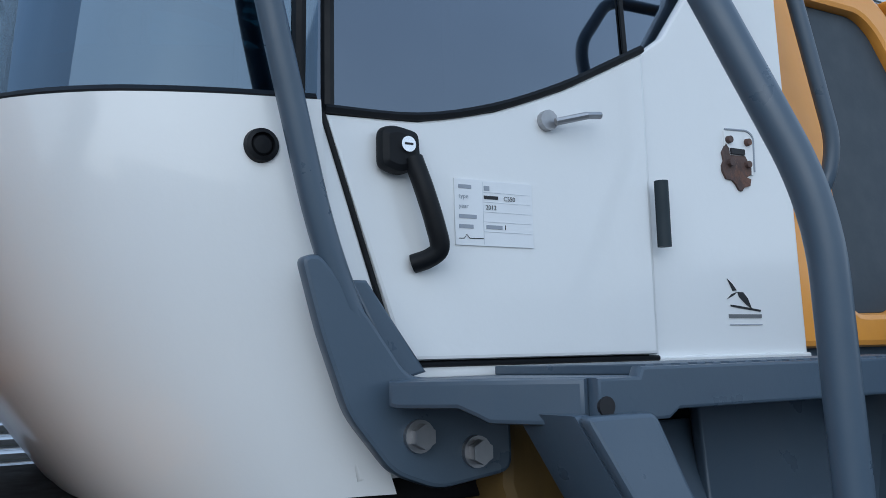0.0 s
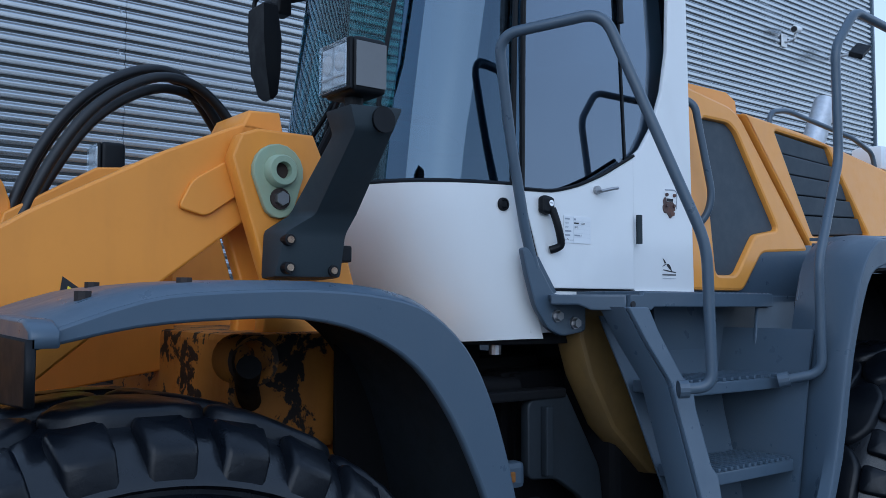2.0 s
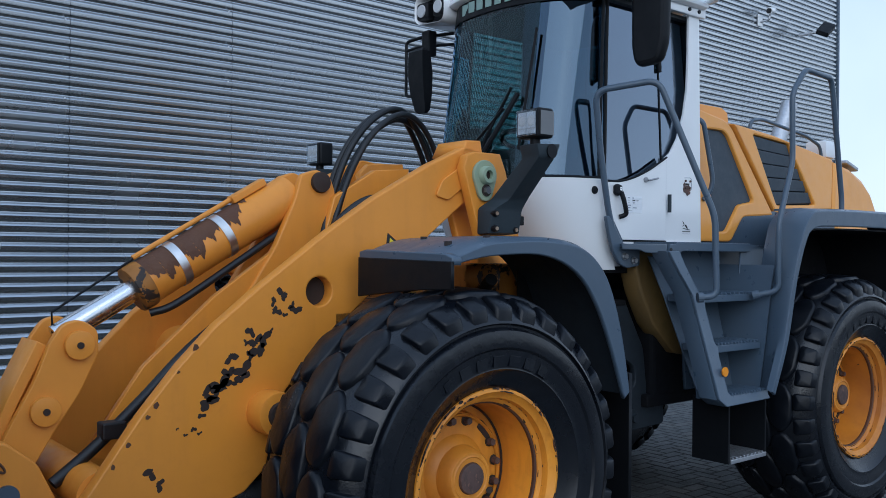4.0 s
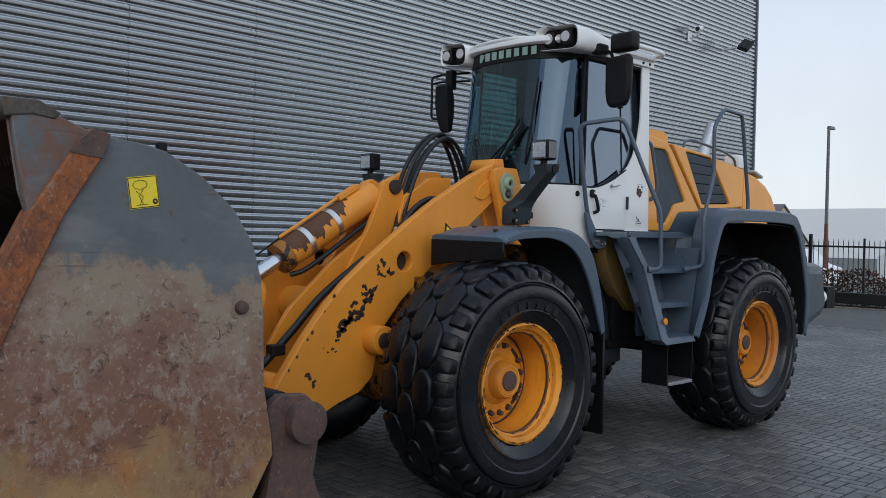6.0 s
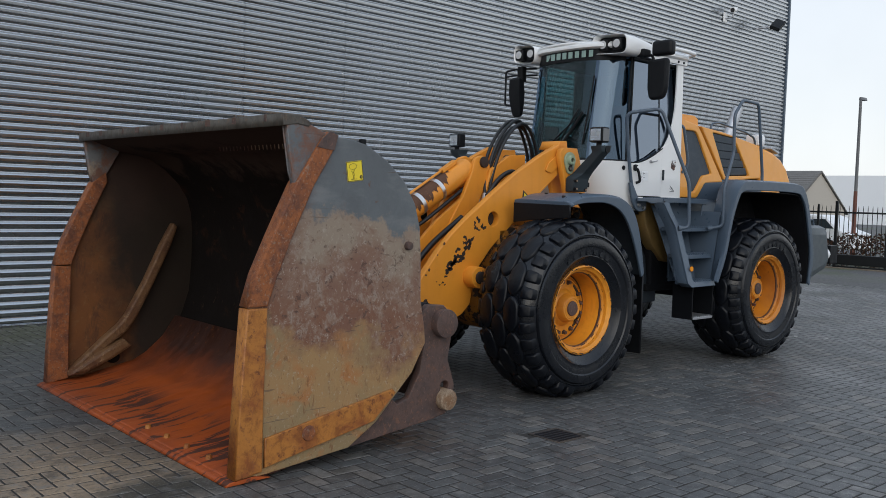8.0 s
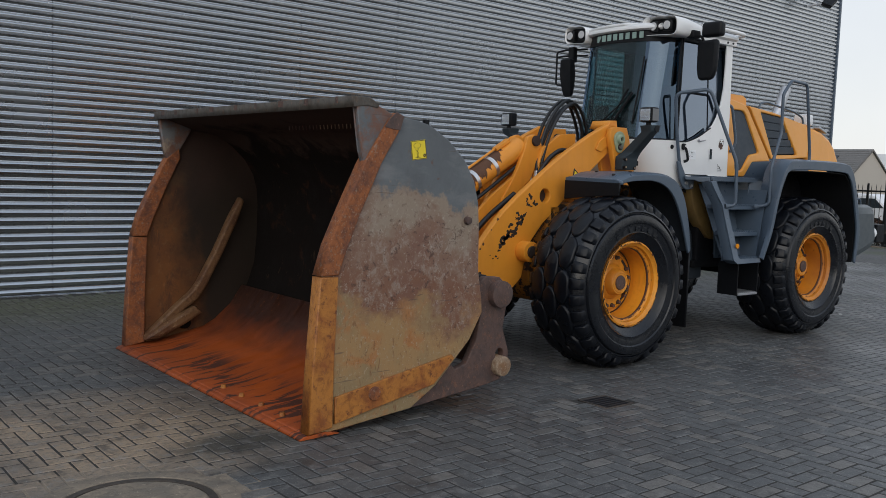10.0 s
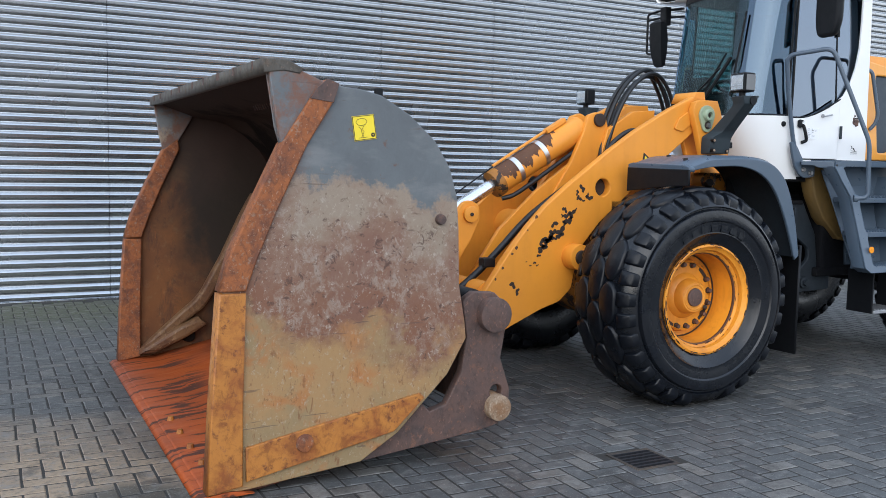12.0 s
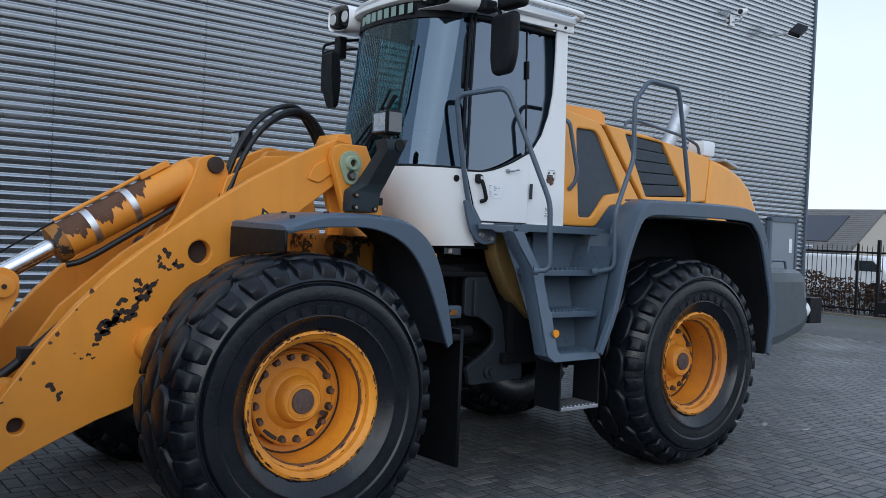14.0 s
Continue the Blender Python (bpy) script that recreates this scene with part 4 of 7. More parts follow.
# boom and linkage
ARM = [(-0.50, 2.215), (-0.73, 2.11), (-1.06, 1.93), (-1.30, 1.775), (-1.67, 1.51), (-1.86, 1.36), (-2.01, 1.21), (-2.17, 1.02), (-2.32, 0.81), (-2.45, 0.63), (-2.60, 0.47), (-2.66, 0.36), (-2.60, 0.26), (-2.47, 0.285),
       (-2.31, 0.405), (-2.12, 0.495), (-1.89, 0.595), (-1.72, 0.65), (-1.62, 0.74), (-1.585, 0.90), (-1.53, 1.06), (-1.38, 1.23), (-1.05, 1.50), (-0.72, 1.765), (-0.50, 1.93), (-0.36, 2.00), (-0.33, 2.10), (-0.38, 2.20)]


def boom():
    y0, y1 = 1.18, 1.25
    b = part("boom", plate(ARM, y0, y1, holes=[circle(-1.36, 1.495, 0.066, 24), circle(-2.29, 0.60, 0.042, 18)], bev=0.008, r=0.02), M_YELLOW, LOADER, "yellow lifting boom arm with flaked black lettering", True)
    part("boom_arm", plate(ARM, 2 * CY - y1 + 0.06, 2 * CY - y0 + 0.06, holes=[circle(-1.36, 1.495, 0.066, 24)], bev=0.008, r=0.02), M_YELLOW, b, "", True)
    part("cross_tube", rod((-1.62, 1.25, 1.16), (-1.62, 2.12, 1.16), 0.13, None, 28), M_YELLOW, b, "", True)
    part("cross_tube", rod((-2.30, 1.25, 0.72), (-2.30, 2.12, 0.72), 0.09, None, 24), M_YELLOW, b, "", True)
    part("inner_web", plate([(-1.30, 1.72), (-1.67, 1.46), (-2.0, 1.16), (-2.25, 0.80), (-2.05, 0.74), (-1.5, 1.1), (-1.1, 1.5)], 1.60, 1.64, bev=0.004), M_YELLOW, b)
    part("boom_cap", plate([(-0.53, 2.17), (-0.49, 2.25), (-0.395, 2.255), (-0.375, 2.16)], 1.18, 1.42, bev=0.008), M_YELLOW, b)
    part("stop_pad", plate(fillet([(-0.70, 1.955), (-0.66, 2.035), (-0.53, 2.115), (-0.50, 2.02), (-0.62, 1.935)], 0.02), 1.165, 1.181, bev=0.004), M_YELLOW, b)
    # lug of the lifting cylinder
    part("cylinder_lug", rod((-1.62, 1.19, 0.985), (-1.62, 1.06, 0.985), 0.095, None, 26, 0.008), M_YELLOW, b, "", True)
    part("cylinder_pin", rod((-1.62, 1.07, 0.985), (-1.62, 1.035, 0.985), 0.055, None, 20, 0.004), M_CHIP, b, "", True)
    part("lifting_cylinder", rod((-1.60, 1.03, 0.985), (-0.62, 1.03, 0.95), 0.075, None, 22), M_WORN, b, "", True)
    # tip boss with its pin
    part("tip_pin", rod((-2.56, 1.15, 0.36), (-2.56, 1.30, 0.36), 0.06, None, 20, 0.006), M_CHIP, b, "", True)
    oval = [(-2.50 + 0.052 * math.cos(a) * math.cos(1.1) - 0.105 * math.sin(a) * math.sin(1.1) * 0.45, 0.43 + 0.052 * math.cos(a) * 0.3 + 0.105 * math.sin(a)) for a in [2 * math.pi * i / 22 for i in range(22)]]
    part("tip_lock", plate(oval, 1.155, 1.181, bev=0.006), M_CHIP, b, "black greasy locking plate", True)
    part("lock_pin", rod((-2.485, 1.155, 0.385), (-2.485, 1.14, 0.385), 0.03, None, 16, 0.004), M_CHASSIS, b, "", True)
    # dark discs added behind the holes, standing in for the shade in them
    part("hole_shade", rod((-1.36, 1.246, 1.495), (-1.36, 1.252, 1.495), 0.072, None, 24), M_CHIP, b)
    part("hole_shade", rod((-2.29, 1.246, 0.60), (-2.29, 1.252, 0.60), 0.046, None, 18), M_CHIP, b)
    # triangular warning sign
    tri = [(-0.985, 1.765), (-0.83, 1.655), (-1.005, 1.625)]
    sg = part("warning_sign", plate(tri, 1.1775, 1.1801, bev=0.0002), M_INK, b, "yellow warning triangle with black border")
    c = [sum(p[i] for p in tri) / 3 for i in (0, 1)]
    part("sign_field", plate([(c[0] + (p[0] - c[0]) * 0.72, c[1] + (p[1] - c[1]) * 0.72) for p in tri], 1.1762, 1.1774, bev=0.0002), M_STICKER, sg)
    # flaked lettering and bare patches
    rng = random.Random(5)
    spots = [(-1.546, 1.485, 0.036), (-1.590, 1.455, 0.024), (-1.576, 1.415, 0.030), (-1.500, 1.435, 0.022), (-1.479, 1.415, 0.034), (-1.535, 1.395, 0.016), (-1.698, 1.330, 0.030), (-1.634, 1.296, 0.044), (-1.664, 1.245, 0.048), (-1.600, 1.330, 0.014), (-1.720, 1.285, 0.016), (-1.700, 1.228, 0.026),
             (-1.786, 1.225, 0.036), (-1.733, 1.172, 0.050), (-1.800, 1.165, 0.036), (-1.832, 1.112, 0.056), (-1.785, 1.120, 0.026), (-1.889, 1.045, 0.048), (-1.860, 1.075, 0.034), (-1.917, 0.996, 0.020), (-1.95, 0.945, 0.016), (-1.925, 0.925, 0.012), (-1.985, 0.925, 0.011), (-2.02, 0.955, 0.008), (-2.13, 0.79, 0.035), (-2.09, 0.74, 0.03)]
    for x, z, r in spots:
        for k in range(2 if r > 0.045 else 1):
            cx, cz = x + k * rng.uniform(-0.6, 0.6) * r, z + k * rng.uniform(-0.9, 0.9) * r
            n = 24
            ring = []
            tilt, p1, p2 = rng.uniform(0.2, 1.6), rng.uniform(0, 6), rng.uniform(0, 6)
            for i in range(n):
                a = 2 * math.pi * i / n
                q = r * 0.94 * (0.70 + 0.30 * math.sin(2 * a + p1) + 0.22 * math.sin(3 * a + p2) + rng.uniform(-0.14, 0.14)) * (1 if k == 0 else 0.8)
                u, v = q * math.cos(a), q * 0.85 * math.sin(a)
                ring.append((cx + u * math.cos(tilt) - v * math.sin(tilt), cz + u * math.sin(tilt) + v * math.cos(tilt)))
            part("flaked_patch", plate(ring, 1.1783, 1.1803, bev=0.0002), M_CHIP, b)
    # edge wear
    for i in range(7):
        t = (i + rng.uniform(-0.4, 0.4)) / 6
        x, z = -1.95 - 0.42 * t, 1.27 - 0.56 * t
        r = rng.uniform(0.006, 0.014)
        part("edge_wear", plate([(x + r * rng.uniform(0.6, 1.4) * math.cos(a), z + r * rng.uniform(0.6, 1.4) * math.sin(a)) for a in [0, 0.9, 1.8, 2.9, 3.8, 5.0]], 1.1783, 1.1803, bev=0.0002), M_RUSTPATCH, b)
    return b


boom()


def linkage():
    # tilt cylinder from the frame yoke down to the lever
    p, q = Vector((-1.13, 1.71, 2.01)), Vector((-2.34, 1.71, 1.30))
    d = (q - p).normalized()
    c0, c1 = p + d * 0.10, p + d * 0.98
    t = part("tilt_cylinder", rod(c0, c1, 0.105, None, 32, 0.01), M_YELLOW, LOADER, "yellow tilt cylinder with rusted paint and steel bands", True)
    part("cylinder_gland", rod(c1 - d * 0.03, c1 + d * 0.045, 0.112, None, 28, 0.012), M_WORN, t, "", True)
    part("piston_rod", rod(c1, q, 0.052, None, 24), M_CHROME, t, "bright chromed piston rod", True)
    up = Vector((-d.z, 0, d.x)).normalized()
    if up.z < 0:
        up = -up
    for s in (0.53, 0.79):
        m = p + d * s
        part("clamp_band", rod(m - d * 0.02, m + d * 0.02, 0.110, None, 32), M_BAND, t, "bright steel clamp band", True)
    part("guide_rod", tube([p + d * 0.36 + up * 0.13, p + d * 0.95 + up * 0.125], 0.012), M_YELLOW, t)
    part("guide_block", moved(box(-0.10, 0.10, -0.03, 0.03, -0.018, 0.018, 0.006), Matrix.Translation(p + d * 0.30 + up * 0.125) @ Matrix.Rotation(math.atan2(-d.z, d.x), 4, "Y")), M_YELLOW, t)
    part("guide_wire", tube([p + d * 0.95 + up * 0.12, q + up * 0.10 - d * 0.04, q + up * 0.02], 0.006, 6), M_BLACK, t)
    # brown flaked area round the barrel
    rng = random.Random(11)
    side = Vector((0, -1, 0))
    for s0, s1, lean in ((0.34, 0.66, 0.55), (0.60, 0.99, 0.10)):
        rows = []
        for i in range(91):
            t_ = i / 90
            s = s0 + (s1 - s0) * t_
            low = lean + 0.24 * math.sin(t_ * 15 + lean * 9) + 0.13 * math.sin(t_ * 41 + 2) + 0.07 * math.sin(t_ * 97 + lean) + rng.uniform(-0.03, 0.03) + 1.3 * max(0.0, 0.25 - t_) * 3 * (1 if lean > 0.3 else 0.4)
            row = []
            for j in range(9):
                ang = low + (2.2 - low) * j / 8
                n = up * math.sin(ang) + side * math.cos(ang)
                row.append(p + d * (s + rng.uniform(-0.002, 0.002)) + n * 0.1066)
            rows.append(row)
        part("flaked_patch", loft(rows, closed=False, caps=False), M_RUSTPATCH, t, "brown rust patch")
    # lower hose along the cylinder
    part("cylinder_hose", tube(smooth_line([p + d * 0.2 - up * 0.12 + side * 0.06, p + d * 0.55 - up * 0.13 + side * 0.08, p + d * 0.9 - up * 0.14 + side * 0.08, p + d * 1.02 - up * 0.12 + side * 0.05]), 0.018), M_HOSE, t, "", True)
    # lever (bell crank): two cheeks
    lev = [(-2.29, 1.385), (-2.22, 1.34), (-2.215, 1.24), (-2.29, 1.08), (-2.39, 0.93), (-2.48, 0.78), (-2.55, 0.72), (-2.63, 0.8), (-2.57, 0.95), (-2.47, 1.14), (-2.41, 1.3), (-2.36, 1.37)]
    l = part("tilt_lever", plate(lev, 1.53, 1.57, bev=0.006, r=0.03), M_YELLOW, LOADER, "yellow tilt lever with two capped pins", True)
    part("lever_cheek", plate(lev, 1.82, 1.86, bev=0.006, r=0.03), M_YELLOW, l, "", True)
    part("lever_web", plate([(-2.45, 1.30), (-2.57, 1.05), (-2.65, 0.85), (-2.61, 0.84), (-2.52, 1.05), (-2.41, 1.28)], 1.57, 1.80, bev=0.004), M_YELLOW, l)
    for x, z in ((-2.30, 1.280), (-2.430, 1.020)):
        part("pin_cap", rod((x, 1.53, z), (x, 1.50, z), 0.06, None, 26, 0.006), M_YELLOW, l, "", True)
        part("pin_bolt", rod((x, 1.50, z), (x, 1.492, z), 0.014, None, 10), M_CHIP, l)
    # link down to the coupler
    lk = [(-2.75, 0.93), (-2.62, 0.95), (-2.50, 0.85), (-2.42, 0.68), (-2.34, 0.50), (-2.42, 0.40), (-2.52, 0.52), (-2.60, 0.62), (-2.76, 0.70), (-2.82, 0.80)]
    k = part("coupler", plate(lk, 1.36, 1.42, bev=0.008, r=0.03), M_YELLOW, LOADER, "yellow quick coupler plate", True)
    part("coupler_cheek", plate(lk, 1.88, 1.94, bev=0.008, r=0.03), M_YELLOW, k, "", True)
    part("coupler_pin", rod((-2.61, 1.365, 0.74), (-2.61, 1.345, 0.74), 0.045, None, 22), M_SLATE, k, "", True)
    ring = []
    for i in range(25):
        a = 2 * math.pi * i / 24
        u, v = 0.035 * math.cos(a) + (0.045 if math.cos(a) > 0 else -0.045), 0.034 * math.sin(a)
        ring.append((-2.69 + u * 0.86 - v * 0.5, 1.355, 0.89 - u * 0.5 + v * 0.86))
    part("weld_ring", tube(ring, 0.005, 6), M_RUSTPATCH, k)
    part("coupler_tube", rod((-2.62, 1.40, 0.62), (-2.62, 1.92, 0.62), 0.08, None, 24), M_WORN, k, "", True)
    for y in (1.46, 2.0):
        part("coupler_hook", box(-2.95, -2.55, y, y + 0.08, 0.28, 0.75, 0.03), M_BLACK, k)
    # long dark hose and pipe run between the arms
    part("link_pipe", tube(smooth_line([(-1.45, 1.50, 1.50), (-1.8, 1.50, 1.26), (-2.05, 1.49, 1.03), (-2.25, 1.47, 0.86), (-2.42, 1.45, 0.74)]), 0.026), M_HOSE, l, "", True)
    part("pipe_clamp", moved(box(-0.05, 0.05, -0.04, 0.04, -0.035, 0.035, 0.008), Matrix.Translation((-2.18, 1.47, 0.925))), M_HOSE, l)
    part("link_hose", tube(smooth_line([(-1.95, 1.48, 0.95), (-2.02, 1.44, 0.97), (-2.12, 1.42, 0.86), (-2.16, 1.42, 0.72), (-2.22, 1.44, 0.62)]), 0.014), M_HOSE, l, "", True)


linkage()


def front_frame():
    TW = [(-0.575, 2.10), (-0.55, 2.165), (-0.50, 2.185), (-0.325, 2.185), (-0.285, 2.10), (-0.18, 1.75), (-0.12, 1.50), (-0.12, 0.95), (-0.55, 0.95), (-0.52, 1.30), (-0.46, 1.75), (-0.53, 1.96)]
    f = part("front_frame", plate(TW, 1.105, 1.165, bev=0.008), M_YELLOW, LOADER, "yellow front frame tower", True)
    part("tower_plate", plate(TW, 1.28, 1.33, bev=0.008), M_YELLOW, f)
    for y0, y1 in ((1.95, 2.0), (2.13, 2.19)):
        part("tower_plate", plate(TW, y0, y1, bev=0.008), M_YELLOW, f)
    part("far_pin", rod((-0.49, 1.90, 2.07), (-0.49, 1.875, 2.07), 0.058, None, 22, 0.005), M_DARK, f, "", True)
    # central yoke that carries the tilt cylinder
    Y = [(-1.22, 2.055), (-1.13, 2.085), (-1.05, 2.05), (-1.02, 1.97), (-1.08, 1.80), (-1.20, 1.55), (-1.25, 1.30), (-1.55, 1.30), (-1.52, 1.45), (-1.36, 1.70), (-1.26, 1.92)]
    for y0, y1 in ((1.585, 1.630), (1.815, 1.86)):
        part("yoke_plate", plate(Y, y0, y1, bev=0.008, r=0.02), M_YELLOW, f, "", True)
    part("yoke_pin", rod((-1.115, 1.590, 2.020), (-1.115, 1.560, 2.020), 0.052, None, 24, 0.006), M_CHIP, f, "dark pin cap", True)
    Y2 = [(-1.05, 1.95), (-0.80, 2.10), (-0.58, 2.12), (-0.55, 1.5), (-1.2, 1.4)]
    part("frame_web", plate(Y2, 1.55, 1.60, bev=0.006), M_YELLOW, f)
    part("frame_web", plate([(-0.66, 2.11), (-0.60, 2.17), (-0.36, 2.185), (-0.30, 1.95), (-0.64, 1.90)], 1.90, 1.95, bev=0.006), M_YELLOW, f)
    # main box and axle
    part("frame_box", box(-1.30, -0.10, 1.18, 2.12, 0.70, 1.42, 0.03), M_WORN, f, "grimy yellow frame box")
    part("frame_box", box(-0.60, -0.05, 1.05, 2.25, 1.30, 1.62, 0.02), M_GRIMY, f)
    part("front_axle", rod((FX, NEAR_W + 0.2, WZ), (FX, FAR_W - 0.2, WZ), 0.17, None, 24), M_WORN, f, "", True)
    part("axle_housing", rod((FX - 0.02, 1.35, WZ), (FX - 0.02, 1.95, WZ), 0.30, None, 24, 0.06), M_WORN, f, "", True)
    part("fender_bracket", tube(bend([(-0.66, 0.80, 1.55), (-0.62, 0.90, 1.50), (-0.50, 1.12, 1.42)], 0.05), 0.03, 12), M_CHASSIS, f, "", True)
    part("spring_coil", lathe([(k * 0.012, 0.05 + 0.012 * (k % 2)) for k in range(12)], -0.62, 0.98, 1.56, 18), M_WORN, f, "", True)
    # pale green lock plate with eye and bolt
    gp = [*[(-0.444 + 0.078 * math.cos(a), 2.067 + 0.078 * math.sin(a)) for a in [math.radians(k) for k in range(-10, 191, 20)]], *[(-0.441 + 0.05 * math.cos(a), 1.985 + 0.05 * math.sin(a)) for a in [math.radians(k) for k in range(195, 346, 25)]]]
    g = part("lock_plate", plate(gp, 1.085, 1.105, bev=0.004), M_GREEN, f, "pale green lock plate", True)
    part("eye_ring", lathe([(0, 0.047), (0.026, 0.044), (0.031, 0.040), (0.031, 0.024), (0.0, 0.023), (-0.015, 0.022), (-0.015, 0.0)], -0.444, 1.085, 2.067, 28), M_GREEN, g, "", True)
    part("eye_hole", rod((-0.444, 1.080, 2.067), (-0.444, 1.076, 2.067), 0.0225, None, 18), M_CHIP, g)
    part("lock_bolt", bolt((-0.441, 1.085, 1.99), 0.022, 0.022, (0, -1, 0), 6), M_STEEL, g)
    part("lock_washer", rod((-0.441, 1.086, 1.99), (-0.441, 1.078, 1.99), 0.030, None, 18), M_CHIP, g)
    # yellow valve box and grease box behind the fender
    vb = part("valve_box", box(-0.06, 0.21, 1.02, 1.25, 1.26, 1.53, 0.022), M_YELLOW, f, "yellow box with an instruction label")
    part("box_label", box(0.0, 0.11, 1.0165, 1.0195, 1.32, 1.46, 0.0005), M_ORANGE, vb, "yellow instruction label")
    for i in range(7):
        part("label_line", box(0.012 + 0.010 * (i % 2), 0.060 + 0.012 * (i % 3), 1.0150, 1.0162, 1.335 + i * 0.017, 1.3365 + i * 0.017, 0), M_WORN, vb)
        part("label_line", box(0.085, 0.100, 1.0150, 1.0162, 1.333 + i * 0.017, 1.339 + i * 0.017, 0), M_WORN, vb)
    tray = [(-0.21, 1.645), (-0.07, 1.66), (-0.035, 1.652), (-0.028, 1.63), (-0.036, 1.48), (-0.042, 1.48), (-0.035, 1.628), (-0.041, 1.645), (-0.07, 1.653), (-0.21, 1.638)]
    tb = part("tool_tray", plate(tray, 0.985, 1.2, bev=0.001), M_BROWN, f, "thin rusty bent cover")
    rng = random.Random(2)
    rings = []
    for i in range(9):
        y = 0.995 + i * 0.024
        rings.append([(-0.122 + 0.078 * math.cos(t) * abs(math.cos(t)) ** -0.4 + rng.uniform(-0.004, 0.004), y + rng.uniform(-0.003, 0.003), 1.555 + (0.078 * math.sin(t) * abs(math.sin(t) + 1e-6) ** -0.4) + rng.uniform(-0.005, 0.005)) for t in [2 * math.pi * (j + 0.5) / 16 for j in range(16)]])
    part("cover_cloth", loft(rings), M_CLOTH, tb, "grey-blue cloth bundled under the cover", True)
    part("cover_hook", tube(bend([(-0.118, 1.0, 1.655), (-0.118, 1.0, 1.708), (-0.100, 1.0, 1.708), (-0.098, 1.0, 1.66), (-0.08, 1.0, 1.66)], 0.008), 0.003, 6), M_BROWN, tb)
    return f


front_frame()


def front_fender(mirror):
    out = [(-1.22, 1.645), (-1.04, 1.705), (-0.90, 1.722), (-0.70, 1.728), (-0.52, 1.715), (-0.40, 1.68), (-0.30, 1.60), (-0.232, 1.49), (-0.182, 1.36), (-0.146, 1.23), (-0.118, 1.10), (-0.103, 1.02)]
    inn = [(-0.14, 0.99), (-0.185, 1.11), (-0.255, 1.28), (-0.34, 1.44), (-0.44, 1.56), (-0.57, 1.635), (-0.72, 1.668), (-0.88, 1.668), (-1.05, 1.655), (-1.22, 1.62)]
    fy = (lambda y: 2 * CY - y + 0.07) if mirror else (lambda y: y - 0.07)
    a, b = sorted((fy(0.50), fy(0.525)))
    out = [(p.x, p.y) for p in smooth_line([(u, v, 0) for u, v in out], 3)]
    inn = [(p.x, p.y) for p in smooth_line([(u, v, 0) for u, v in inn], 3)]
    sh = sheet([[(x, fy(0.505), z) for x, z in out], [(x, fy(0.54), z + 0.018) for x, z in out], [(x + 0.0, fy(0.80), z + 0.024) for x, z in out], [(x, fy(1.12), z + 0.02) for x, z in out]], 0.015)
    f = part("front_fender", sh, M_SLATE, LOADER, "slate-grey curved front fender", True)
    # dark sheet added below the shell to paint its underside in shade
    part("underside_shade", sheet([[(x - 0.012, fy(y), z - 0.012) for x, z in out if x > -0.80] for y in (0.53, 0.80, 1.10)], -0.006), M_JOINT, f, "dark sheet standing in for the shaded underside of the fender", True)
    part("fender_skirt", plate(out + inn, a, b, bev=0.006), M_SLATE, f)
    for x, y, zb in ((-1.10, 0.66, 1.722), (-1.0, 0.95, 1.745), (-0.92, 0.62, 1.75)):
        part("fender_bolt", rod((x, fy(y), zb - 0.03), (x, fy(y), zb), 0.016, None, 8), M_CHIP, f)
    c, d = sorted((fy(0.47), fy(1.12)))
    part("fender_nose", plate([(c, 1.625), (c, 1.655), (c + 0.05, 1.672), (d - 0.05, 1.685), (d, 1.675), (d, 1.635)], -1.235, -1.185, axis="x", bev=0.006), M_SLATE, f)
    part("rubber_apron", plate([(c, 1.53), (c, 1.64), (d, 1.65), (d, 1.475), (c * 0.35 + d * 0.65, 1.50), (c * 0.7 + d * 0.3, 1.52)], -1.24, -1.222, axis="x", bev=0.004), M_BLACK, f, "black rubber apron")
    # black plate added before the yellow frame, standing in for the fender's shade
    part("inner_guard", plate([(-0.33, 1.59), (-0.28, 1.55), (-0.15, 1.30), (-0.10, 1.05), (-0.26, 1.05), (-0.33, 1.30)], *sorted((fy(1.03), fy(1.042))), bev=0.002), M_CHASSIS, f)
    e, g = sorted((fy(0.635), fy(1.03)))
    fl = [(e, 0.235), (e, 1.08), (g, 1.08), (g, 0.225)]
    part("mud_flap", plate(fl, 0.06, 0.085, axis="x", bev=0.004), M_BLACK, f, "black rubber mud flap")
    part("mud_flap_rib", box(0.085, 0.12, e + 0.06, e + 0.09, 0.25, 1.05, 0.006), M_BLACK, f)
    part("fender_back", box(-0.10, 0.06, min(e, g), max(e, g), 1.01, 1.05, 0.01), M_BLACK, f)


front_fender(False)
front_fender(True)


